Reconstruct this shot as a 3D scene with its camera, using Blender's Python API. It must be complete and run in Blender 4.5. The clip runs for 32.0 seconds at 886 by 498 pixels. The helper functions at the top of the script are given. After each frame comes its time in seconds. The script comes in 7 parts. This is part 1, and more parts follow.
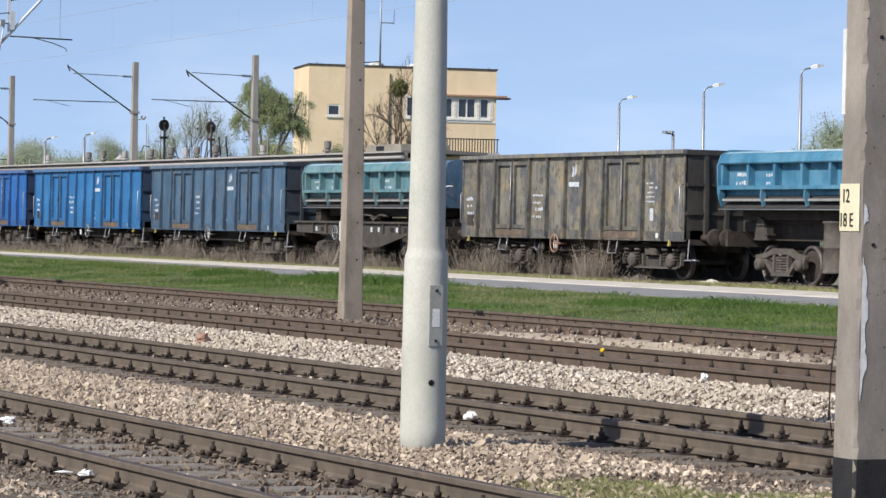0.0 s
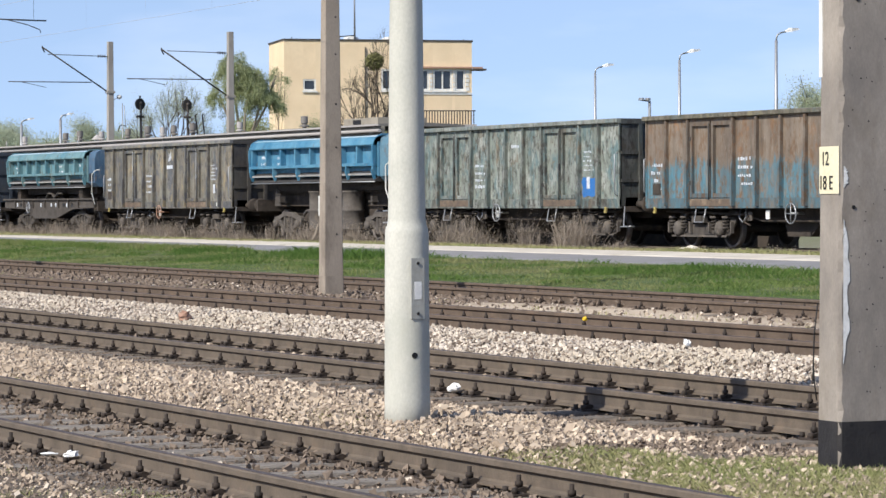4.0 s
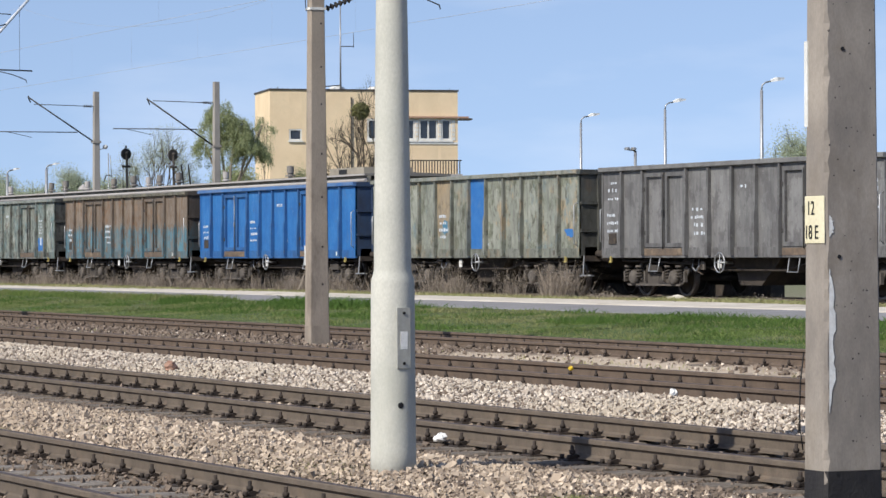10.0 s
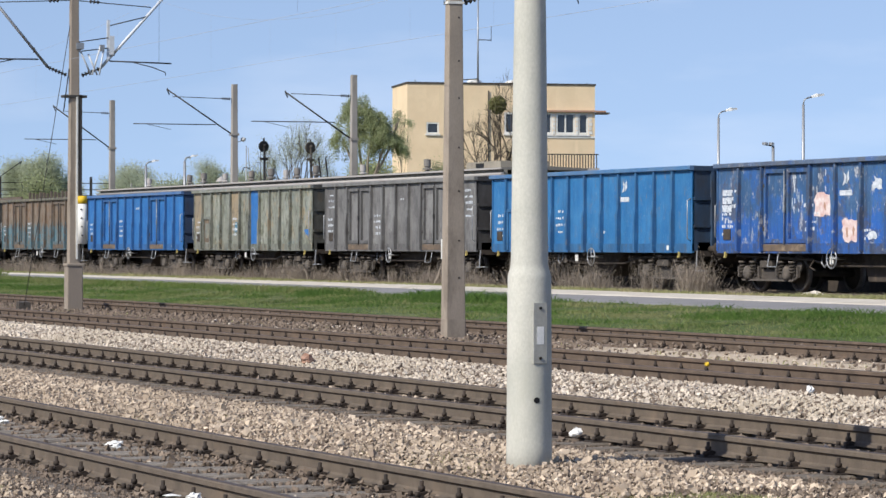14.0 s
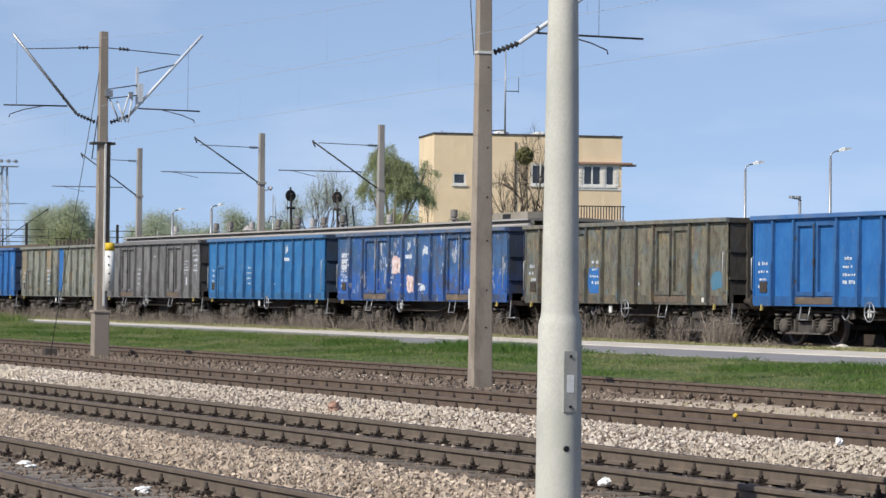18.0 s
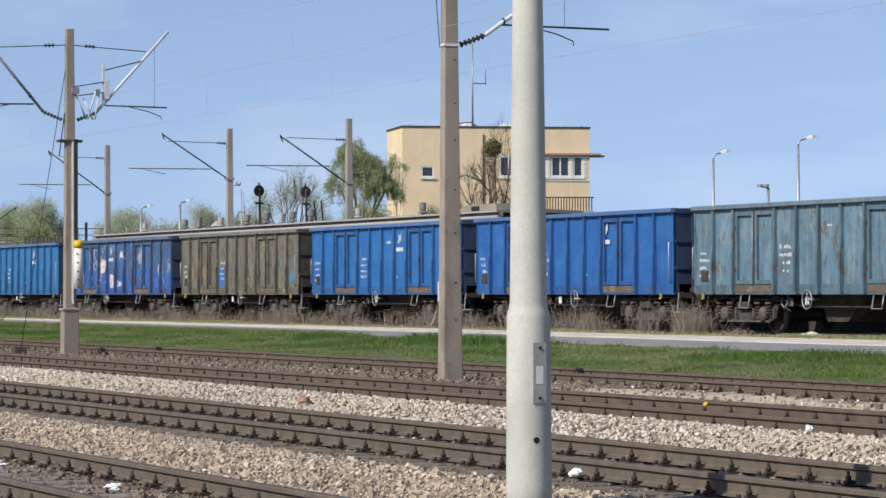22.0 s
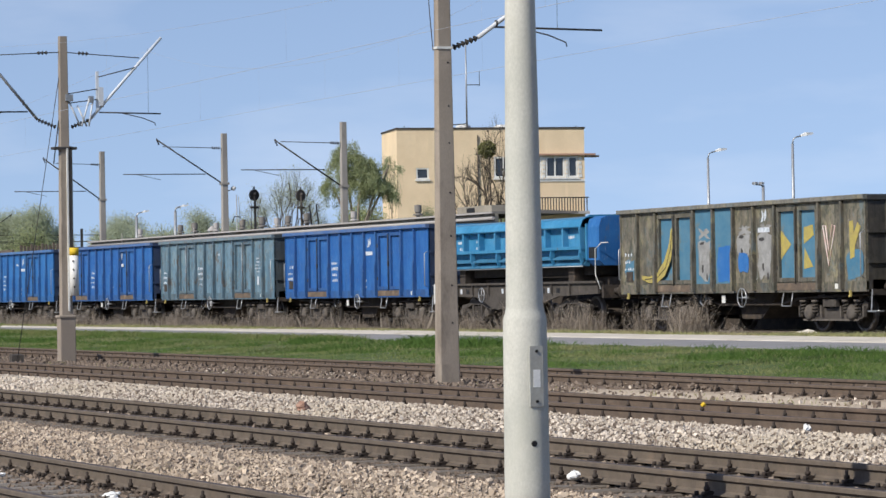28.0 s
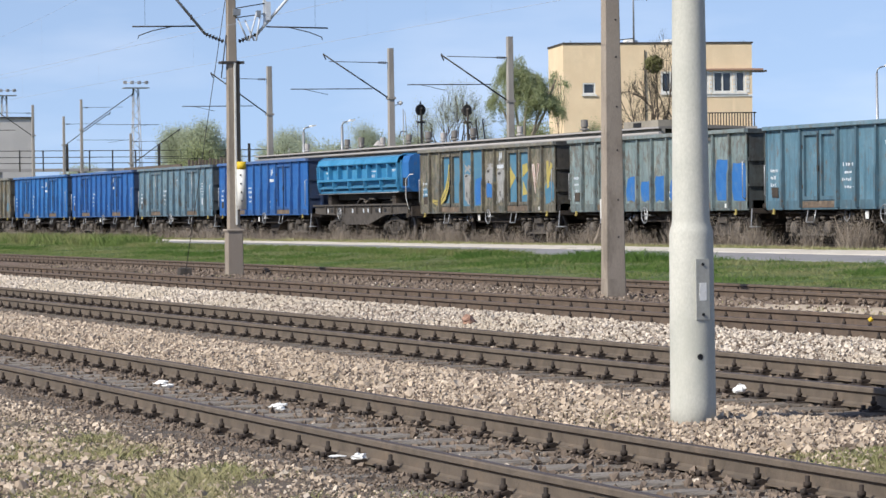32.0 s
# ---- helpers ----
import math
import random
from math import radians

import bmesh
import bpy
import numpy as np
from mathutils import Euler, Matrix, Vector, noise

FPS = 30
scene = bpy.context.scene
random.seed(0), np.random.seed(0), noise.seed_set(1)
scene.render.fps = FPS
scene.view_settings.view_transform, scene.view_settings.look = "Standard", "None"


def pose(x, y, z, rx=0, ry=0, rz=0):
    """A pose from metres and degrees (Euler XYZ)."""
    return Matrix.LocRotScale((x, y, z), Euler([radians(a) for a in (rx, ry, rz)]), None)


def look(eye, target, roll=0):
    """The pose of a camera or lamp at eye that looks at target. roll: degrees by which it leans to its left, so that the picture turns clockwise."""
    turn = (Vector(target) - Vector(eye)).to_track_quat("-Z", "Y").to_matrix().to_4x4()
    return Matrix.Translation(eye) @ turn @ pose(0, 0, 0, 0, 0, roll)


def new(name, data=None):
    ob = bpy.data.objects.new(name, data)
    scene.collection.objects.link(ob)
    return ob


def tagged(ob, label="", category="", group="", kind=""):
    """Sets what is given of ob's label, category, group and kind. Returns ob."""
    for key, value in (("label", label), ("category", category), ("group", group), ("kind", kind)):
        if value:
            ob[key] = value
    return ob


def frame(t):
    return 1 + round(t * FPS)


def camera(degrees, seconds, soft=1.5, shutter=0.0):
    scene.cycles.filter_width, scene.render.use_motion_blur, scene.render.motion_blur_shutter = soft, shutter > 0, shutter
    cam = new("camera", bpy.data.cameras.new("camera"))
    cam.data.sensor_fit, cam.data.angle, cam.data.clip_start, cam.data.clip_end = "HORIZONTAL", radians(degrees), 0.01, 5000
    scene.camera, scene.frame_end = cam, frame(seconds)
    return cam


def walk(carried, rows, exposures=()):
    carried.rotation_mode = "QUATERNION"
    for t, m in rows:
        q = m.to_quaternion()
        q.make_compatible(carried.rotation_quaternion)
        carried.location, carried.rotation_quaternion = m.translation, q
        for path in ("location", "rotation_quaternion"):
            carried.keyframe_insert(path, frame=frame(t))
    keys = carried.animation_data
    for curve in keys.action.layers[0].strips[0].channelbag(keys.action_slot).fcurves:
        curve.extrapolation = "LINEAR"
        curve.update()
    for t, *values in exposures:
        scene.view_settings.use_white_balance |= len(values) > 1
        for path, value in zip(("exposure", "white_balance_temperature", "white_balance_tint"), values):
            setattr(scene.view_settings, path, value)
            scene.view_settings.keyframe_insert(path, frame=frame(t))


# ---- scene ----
# One aim a half second: seconds, eye in metres, yaw left of +y, pitch and lean in degrees
AIMS = (
    (0, 0.019, 0.024, 1.270, 65.564, -0.301, 1.19), (0.5, 0.012, 0.027, 1.272, 65.393, -0.539, 0.64),
    (1, 0.003, 0.031, 1.278, 65.321, -0.847, 0.50), (1.5, 0.011, 0.023, 1.274, 64.847, -0.704, -0.26),
    (2, -0.002, 0.034, 1.266, 65.309, -0.735, -0.01), (2.5, -0.011, 0.034, 1.268, 65.456, -1.080, 0.07),
    (4.5, 0.013, 0.013, 1.272, 65.150, -0.674, -0.23), (5, 0.019, 0.007, 1.275, 65.386, -0.387, -0.13),
    (5.5, 0.015, 0.007, 1.277, 65.220, -0.248, -0.26), (6, 0.012, 0.010, 1.273, 65.470, -0.031, -0.00),
    (6.5, 0.022, 0.003, 1.275, 65.269, 0.266, -0.29), (7, 0.025, 0.001, 1.274, 65.489, 0.655, -0.35),
    (7.5, 0.025, -0.001, 1.273, 65.246, 0.490, -0.31), (8, 0.004, 0.014, 1.272, 65.382, 0.141, -0.17),
    (8.5, 0.003, 0.014, 1.274, 65.149, 0.208, 0.09), (9, 0.016, 0.008, 1.270, 64.864, -0.053, -0.09),
    (9.5, 0.002, 0.023, 1.272, 64.882, 0.103, -0.06), (10, 0.003, 0.023, 1.272, 64.928, 0.095, -0.23),
    (10.5, 0.003, 0.017, 1.273, 65.132, 0.048, -0.17), (11, 0.012, 0.002, 1.276, 65.285, -0.158, 0.00),
    (11.5, 0.015, 0.001, 1.277, 65.923, 0.236, -0.20), (12, 0.018, 0.009, 1.274, 66.178, 0.770, -0.26),
    (12.5, 0.015, 0.005, 1.267, 66.357, 0.685, -0.16), (13, 0.011, 0.008, 1.269, 66.820, 0.046, 0.04),
    (13.5, 0.011, 0.013, 1.279, 67.005, -0.154, 0.21), (14, 0.019, 0.010, 1.281, 67.403, -0.020, 0.14),
    (14.5, 0.018, -0.005, 1.279, 67.572, 0.469, 0.03), (16.5, 0.001, -0.013, 1.264, 67.832, 0.434, 0.61),
    (17, 0.000, -0.013, 1.260, 67.741, 0.563, 0.53), (17.5, -0.006, -0.013, 1.257, 68.019, 0.742, 0.55),
    (18, -0.018, -0.015, 1.255, 67.869, 0.904, 0.64), (18.5, -0.009, -0.011, 1.254, 67.386, 0.708, 0.30),
    (19, -0.009, -0.002, 1.262, 67.191, 0.516, 0.09), (19.5, -0.012, -0.003, 1.263, 67.154, 0.779, -0.16),
    (20, -0.007, -0.011, 1.262, 67.027, 1.075, -0.05), (20.5, -0.005, -0.000, 1.256, 67.236, 0.858, -0.20),
    (21, -0.010, -0.005, 1.250, 67.101, 0.564, -0.04), (21.5, -0.005, -0.005, 1.255, 67.042, 0.540, -0.07),
    (22, -0.007, -0.006, 1.254, 67.314, 0.778, -0.14), (22.5, -0.014, -0.005, 1.261, 67.428, 0.837, -0.47),
    (23, -0.022, -0.002, 1.254, 67.525, 0.800, -0.58), (23.5, -0.019, -0.002, 1.260, 68.045, 0.608, -0.52),
    (24, -0.016, -0.009, 1.256, 67.647, 0.514, -0.50), (24.5, -0.011, 0.007, 1.260, 67.574, 0.543, -0.54),
    (26.5, -0.009, 0.003, 1.269, 67.295, 0.583, -0.69), (27, -0.011, -0.005, 1.275, 66.908, 0.530, -0.72),
    (27.5, -0.010, -0.010, 1.274, 66.725, 0.544, -0.91), (28, -0.005, -0.003, 1.276, 67.239, 0.804, -0.88),
    (28.5, -0.009, -0.014, 1.267, 67.966, 0.846, -0.72), (29, -0.016, -0.002, 1.268, 69.029, -0.225, -0.60),
    (29.5, -0.019, -0.001, 1.265, 69.599, 0.118, -0.89), (30, -0.017, 0.012, 1.269, 69.844, -0.090, -1.12),
    (30.5, -0.021, 0.015, 1.267, 70.360, -0.255, -0.97), (31, -0.015, 0.025, 1.267, 70.254, -0.400, -1.17),
    (31.5, -0.003, 0.002, 1.260, 70.681, -0.760, -0.93), (32, -0.011, 0.001, 1.257, 70.280, -0.692, -0.74),
)


def aim(x, y, z, yaw, pitch, lean):
    a, b = radians(yaw), radians(pitch)
    ahead = Vector((-math.sin(a) * math.cos(b), math.cos(a) * math.cos(b), math.sin(b)))
    eye = Vector((x, y, z))
    return look(eye, eye + ahead * 10, lean)


cam = camera(16.0, 32.0, soft=1.5)
walk(cam, [(row[0], aim(*row[1:])) for row in AIMS],
     [(0, 0.25), (2, 0.29), (5, 0.42), (6, 0.30), (7, 0.24), (9, 0.20), (12, 0.25), (14, 0.22), (17, 0.14), (19, 0.12), (22, 0.11), (24, 0.09), (27, 0.10), (30, 0.19), (32, 0.30)])

# ---- light ----
SUN_FROM = Vector((0.35, -1.0, 0.83)).normalized()
SUN_EL = math.asin(SUN_FROM.z)
SUN_ROT = math.atan2(SUN_FROM.x, SUN_FROM.y)
world = bpy.data.worlds.new("sky")
scene.world = world
world.use_nodes = True
wn = world.node_tree
wn.nodes.clear()
sky = wn.nodes.new("ShaderNodeTexSky")
sky.sky_type = "NISHITA"
sky.sun_disc = False
sky.sun_elevation, sky.sun_rotation = SUN_EL, SUN_ROT
sky.altitude, sky.air_density, sky.dust_density, sky.ozone_density = 0, 1.0, 0.3, 2.5
back = wn.nodes.new("ShaderNodeBackground")
back.inputs["Strength"].default_value = 0.15
wout = wn.nodes.new("ShaderNodeOutputWorld")
tc = wn.nodes.new("ShaderNodeTexCoord")
lift = wn.nodes.new("ShaderNodeVectorMath")
lift.inputs[1].default_value = (0, 0, 0.19)
unit = wn.nodes.new("ShaderNodeVectorMath")
unit.operation = "NORMALIZE"
wn.links.new(tc.outputs["Generated"], lift.inputs[0])
wn.links.new(lift.outputs[0], unit.inputs[0])
wn.links.new(unit.outputs[0], sky.inputs["Vector"])
tone = wn.nodes.new("ShaderNodeMix")
tone.data_type, tone.blend_type = "RGBA", "MULTIPLY"
tone.inputs[0].default_value = 1.0
tone.inputs[7].default_value = (1.13, 0.99, 0.95, 1)
wn.links.new(sky.outputs["Color"], tone.inputs[6])
stretch = wn.nodes.new("ShaderNodeMapping")
stretch.inputs["Scale"].default_value = (5, 5, 22)
cloud = wn.nodes.new("ShaderNodeTexNoise")
cloud.inputs["Scale"].default_value, cloud.inputs["Detail"].default_value = 1.6, 6
veil = wn.nodes.new("ShaderNodeValToRGB")
veil.color_ramp.elements[0].position, veil.color_ramp.elements[1].position = 0.50, 0.80
veil.color_ramp.elements[1].color = (0.30, 0.30, 0.30, 1)
hazy = wn.nodes.new("ShaderNodeMix")
hazy.data_type = "RGBA"
hazy.inputs[7].default_value = (5.6, 5.9, 6.6, 1)
wn.links.new(tc.outputs["Generated"], stretch.inputs["Vector"])
wn.links.new(stretch.outputs[0], cloud.inputs["Vector"])
wn.links.new(cloud.outputs["Fac"], veil.inputs["Fac"])
wn.links.new(veil.outputs["Color"], hazy.inputs[0])
wn.links.new(tone.outputs[2], hazy.inputs[6])
wn.links.new(hazy.outputs[2], back.inputs["Color"])
wn.links.new(back.outputs["Background"], wout.inputs["Surface"])
sun = new("sun", bpy.data.lights.new("sun", "SUN"))
sun.data.energy, sun.data.angle, sun.data.color = 4.4, radians(0.5), (1.0, 0.94, 0.84)
sun.matrix_world = look(SUN_FROM * 50, (0, 0, 0))
scene.view_settings.exposure = 0.25


# ---- materials ----
def nd(tree, kind, **values):
    node = tree.nodes.new(kind)
    for key, value in values.items():
        node.inputs[key.replace("_", " ")].default_value = value
    return node


def ramp(tree, fac, lo, hi, a=(0, 0, 0, 1), b=(1, 1, 1, 1)):
    node = tree.nodes.new("ShaderNodeValToRGB")
    node.color_ramp.elements[0].position, node.color_ramp.elements[1].position = lo, hi
    node.color_ramp.elements[0].color, node.color_ramp.elements[1].color = a, b
    tree.links.new(fac, node.inputs["Fac"])
    return node.outputs["Color"]


def mixc(tree, fac, a, b):
    node = tree.nodes.new("ShaderNodeMix")
    node.data_type = "RGBA"
    for socket, value in ((node.inputs[0], fac), (node.inputs[6], a), (node.inputs[7], b)):
        if isinstance(value, (int, float)):
            socket.default_value = value
        elif isinstance(value, tuple):
            socket.default_value = (*value, 1) if len(value) == 3 else value
        else:
            tree.links.new(value, socket)
    return node.outputs[2]


def coords(tree, own=True, stretch=(1, 1, 1)):
    """Texture place: the object's own space shifted by its random number, or the world's."""
    if own:
        tc = tree.nodes.new("ShaderNodeTexCoord")
        info = tree.nodes.new("ShaderNodeObjectInfo")
        mul = tree.nodes.new("ShaderNodeMath")
        mul.operation = "MULTIPLY"
        mul.inputs[1].default_value = 60
        tree.links.new(info.outputs["Random"], mul.inputs[0])
        add = tree.nodes.new("ShaderNodeVectorMath")
        tree.links.new(tc.outputs["Object"], add.inputs[0])
        tree.links.new(mul.outputs[0], add.inputs[1])
        place = add.outputs[0]
    else:
        place = tree.nodes.new("ShaderNodeNewGeometry").outputs["Position"]
    node = tree.nodes.new("ShaderNodeMapping")
    node.inputs["Scale"].default_value = stretch
    tree.links.new(place, node.inputs["Vector"])
    return node.outputs["Vector"]


def grain(tree, place, scale, detail=5, rough=0.6):
    node = nd(tree, "ShaderNodeTexNoise", Scale=scale, Detail=detail, Roughness=rough)
    tree.links.new(place, node.inputs["Vector"])
    return node.outputs["Fac"]


def finish(m, tree, colour, rough, metal, bump, height, spec=0.4):
    bsdf = nd(tree, "ShaderNodeBsdfPrincipled", Metallic=metal)
    bsdf.inputs["Specular IOR Level"].default_value = spec
    out = tree.nodes.new("ShaderNodeOutputMaterial")
    tree.links.new(colour, bsdf.inputs["Base Color"])
    if isinstance(rough, (int, float)):
        bsdf.inputs["Roughness"].default_value = rough
    else:
        tree.links.new(rough, bsdf.inputs["Roughness"])
    if bump:
        b = nd(tree, "ShaderNodeBump", Strength=bump, Distance=0.02)
        tree.links.new(height, b.inputs["Height"])
        tree.links.new(b.outputs["Normal"], bsdf.inputs["Normal"])
    tree.links.new(bsdf.outputs["BSDF"], out.inputs["Surface"])
    return m


def blank(name):
    m = bpy.data.materials.new(name)
    m.use_nodes = True
    m.node_tree.nodes.clear()
    return m, m.node_tree


def mat(name, a, b=None, scale=3.0, rough=0.85, metal=0.0, bump=0.3, fine=45.0, own=True, stain=None, stain_at=(0.55, 0.7), stretch=(1, 1, 1), spec=0.3):
    """Two tones in broad patches, fine grain over them and a stain with soft edges."""
    m, tree = blank(name)
    b = b or tuple(c * 0.7 for c in a)
    place = coords(tree, own, stretch)
    colour = mixc(tree, ramp(tree, grain(tree, place, scale), 0.35, 0.65), a, b)
    fineg = grain(tree, place, fine, 4)
    colour = mixc(tree, ramp(tree, fineg, 0.3, 0.7, (0.25, 0.25, 0.25, 1), (0, 0, 0, 1)), colour, tuple(c * 0.45 for c in b))
    if stain:
        colour = mixc(tree, ramp(tree, grain(tree, place, scale * 0.6, 8, 0.7), *stain_at), colour, stain)
    return finish(m, tree, colour, rough, metal, bump, fineg, spec)


def paint(name, a, fade, rust, wear=0.62, lower=None, spots=(), dirt=1.0):
    """Old wagon paint: faded blotches, scraped streaks that run down, pale scuffs and rust breaking through.
    lower: another coat below a ragged line. spots: (colour, amount) of other coats that show in broad patches."""
    m, tree = blank(name)
    place = coords(tree, True)
    tall = coords(tree, True, (2.6, 2.6, 0.35))
    colour = mixc(tree, ramp(tree, grain(tree, place, 1.3, 6), 0.38, 0.66), a, fade)
    if lower:
        tc = tree.nodes.new("ShaderNodeTexCoord")
        sep = tree.nodes.new("ShaderNodeSeparateXYZ")
        tree.links.new(tc.outputs["Object"], sep.inputs[0])
        add = tree.nodes.new("ShaderNodeMath")
        add.operation = "MULTIPLY_ADD"
        add.inputs[1].default_value = 1.4
        tree.links.new(grain(tree, tall, 3.0, 6), add.inputs[0])
        tree.links.new(sep.outputs["Z"], add.inputs[2])
        edge = tree.nodes.new("ShaderNodeMapRange")
        edge.inputs["From Min"].default_value, edge.inputs["From Max"].default_value = lower[1] + 0.42, lower[1] + 0.56
        tree.links.new(add.outputs[0], edge.inputs["Value"])
        colour = mixc(tree, edge.outputs["Result"], lower[0], colour)
    for k, (tone, amount) in enumerate(spots):
        node = nd(tree, "ShaderNodeVectorMath")
        tree.links.new(coords(tree, True, (1.0, 1.0, 0.7)), node.inputs[0])
        node.inputs[1].default_value = (17.0 * k + 5, 9.0 * k, 3.0)
        patch = grain(tree, node.outputs[0], 1.5 + 0.5 * k, 8, 0.72)
        colour = mixc(tree, ramp(tree, patch, 0.565 - amount, 0.61 - amount, (0, 0, 0, 1), (0.85, 0.85, 0.85, 1)), colour, tone)
    info = tree.nodes.new("ShaderNodeObjectInfo")
    colour = mixc(tree, ramp(tree, info.outputs["Random"], 0.3, 1.0, (0, 0, 0, 1), (0.38 * dirt, 0.38 * dirt, 0.38 * dirt, 1)), colour, tuple(c * 0.62 for c in a))
    streak = grain(tree, coords(tree, True, (1.6, 1.6, 0.5)), 3.2, 8, 0.7)
    colour = mixc(tree, ramp(tree, streak, wear - 0.04, wear + 0.10, (0, 0, 0, 1), (0.8, 0.8, 0.8, 1)), colour, fade)
    chips = grain(tree, coords(tree, True, (1, 1, 0.42)), 6.0, 8, 0.78)
    colour = mixc(tree, ramp(tree, chips, wear - 0.03, wear + 0.07), colour, rust)
    scuff = grain(tree, coords(tree, True, (1.5, 1.5, 0.45)), 15.0, 7, 0.72)
    colour = mixc(tree, ramp(tree, scuff, 0.60, 0.66, (0, 0, 0, 1), (0.6, 0.6, 0.6, 1)), colour, tuple(c * 0.6 + 0.2 for c in fade))
    run = grain(tree, coords(tree, True, (2.4, 2.4, 0.22)), 2.0, 6, 0.62)
    colour = mixc(tree, ramp(tree, run, 0.50, 0.72, (0, 0, 0, 1), (0.6 * dirt, 0.6 * dirt, 0.6 * dirt, 1)), colour, tuple(c * 0.28 + 0.012 for c in a))
    grime = grain(tree, tall, 1.6, 6, 0.7)
    colour = mixc(tree, ramp(tree, grime, 0.48, 0.8, (0, 0, 0, 1), (0.5 * dirt, 0.5 * dirt, 0.5 * dirt, 1)), colour, tuple(c * 0.35 + 0.012 for c in a))
    return finish(m, tree, colour, ramp(tree, chips, 0.3, 0.7, (0.45, 0.45, 0.45, 1), (0.85, 0.85, 0.85, 1)), 0.0, 0.25, chips, 0.4)


def island(name, a, b, rough=0.9, tint=None, thin=0.0):
    """Stones or blades: a tone of its own for each loose piece."""
    m, tree = blank(name)
    geo = tree.nodes.new("ShaderNodeNewGeometry")
    colour = mixc(tree, geo.outputs["Random Per Island"], a, b)
    place = coords(tree, False)
    g = grain(tree, place, 30)
    if tint:
        colour = mixc(tree, ramp(tree, grain(tree, place, 0.35, 4), 0.42, 0.62), colour, tint)
    colour = mixc(tree, ramp(tree, g, 0.3, 0.7, (0.3, 0.3, 0.3, 1), (0, 0, 0, 1)), colour, tuple(c * 0.5 for c in a))
    finish(m, tree, colour, rough, 0.0, 0.2, g, 0.2)
    if thin:
        out = [n for n in tree.nodes if n.type == "OUTPUT_MATERIAL"][0]
        bsdf = [n for n in tree.nodes if n.type == "BSDF_PRINCIPLED"][0]
        lit = tree.nodes.new("ShaderNodeBsdfTranslucent")
        both = tree.nodes.new("ShaderNodeMixShader")
        both.inputs[0].default_value = thin
        tree.links.new(colour, lit.inputs["Color"])
        tree.links.new(bsdf.outputs[0], both.inputs[1])
        tree.links.new(lit.outputs[0], both.inputs[2])
        tree.links.new(both.outputs[0], out.inputs["Surface"])
    return m


CONCRETE = mat("weathered concrete", (0.35, 0.31, 0.265), (0.23, 0.205, 0.18), 3.5, bump=0.08, fine=90, stain=(0.19, 0.16, 0.125), stain_at=(0.5, 0.7), stretch=(1, 1, 0.5))
SPUN = mat("pale spun concrete", (0.58, 0.57, 0.505), (0.47, 0.47, 0.415), 3.2, bump=0.12, fine=70, stain=(0.42, 0.42, 0.36), stain_at=(0.52, 0.8), stretch=(1, 1, 0.6))
BITUMEN = mat("black bitumen coat", (0.016, 0.015, 0.017), (0.03, 0.028, 0.028), 6, 0.7)
WHITE = mat("white paint", (0.75, 0.75, 0.72), (0.62, 0.62, 0.58), 5, 0.7)
COVERGREY = mat("grey painted sheet", (0.40, 0.40, 0.365), (0.34, 0.34, 0.31), 8, 0.6, bump=0.1)
ZINC = mat("bright galvanised tube", (0.66, 0.69, 0.72), (0.56, 0.59, 0.62), 8, 0.45, bump=0.1)
PAPER = mat("crumpled white paper", (0.85, 0.85, 0.83), (0.72, 0.72, 0.69), 20, 0.85)
CREAM = mat("cream enamel", (0.75, 0.70, 0.50), (0.68, 0.62, 0.43), 4, 0.5, bump=0.05)
BLACK = mat("black paint", (0.012, 0.012, 0.013), (0.02, 0.02, 0.02), 6, 0.6)
YELLOW = mat("yellow paint", (0.75, 0.52, 0.03), (0.6, 0.4, 0.03), 6, 0.6)
STEEL = mat("galvanised steel", (0.42, 0.43, 0.44), (0.32, 0.33, 0.34), 8, 0.45, metal=0.6, bump=0.1)
DARKSTEEL = mat("dark oxidised steel", (0.035, 0.036, 0.04), (0.06, 0.055, 0.05), 6, 0.7, bump=0.2)
MASTCON = mat("brown grey mast concrete", (0.34, 0.29, 0.235), (0.26, 0.22, 0.18), 1.4, bump=0.25, fine=50, stain=(0.15, 0.125, 0.10), stretch=(1, 1, 0.4))
FARCON = mat("grey mast concrete", (0.37, 0.345, 0.31), (0.28, 0.26, 0.235), 1.4, bump=0.25, fine=50, stain=(0.17, 0.155, 0.135), stretch=(1, 1, 0.4))
RUST = mat("brown rail rust", (0.150, 0.120, 0.092), (0.105, 0.085, 0.067), 5, 0.85, bump=0.3, stain=(0.165, 0.125, 0.092))
RAILTOP = mat("worn rail head", (0.10, 0.082, 0.078), (0.07, 0.056, 0.054), 3, 0.75, metal=0.0, bump=0.1, stretch=(0.2, 3, 3))
REDRUST = mat("red brown rail rust", (0.140, 0.104, 0.078), (0.098, 0.074, 0.057), 5, 0.85, bump=0.3, stain=(0.155, 0.11, 0.078))
DULLTIMBER = mat("brown grey sleeper timber", (0.25, 0.215, 0.175), (0.14, 0.118, 0.098), 3, 0.95, bump=0.7, fine=25, stretch=(6, 1, 6), stain=(0.10, 0.085, 0.07))
TIMBER = mat("grey weathered sleeper timber", (0.33, 0.295, 0.255), (0.18, 0.158, 0.137), 3, 0.95, bump=0.7, fine=25, stretch=(6, 1, 6), stain=(0.10, 0.085, 0.07))
CLIP = mat("oily brown fastening", (0.05, 0.036, 0.028), (0.03, 0.024, 0.02), 12, 0.75)
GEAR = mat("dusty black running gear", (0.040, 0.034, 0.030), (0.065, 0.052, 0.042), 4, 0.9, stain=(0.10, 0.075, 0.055))
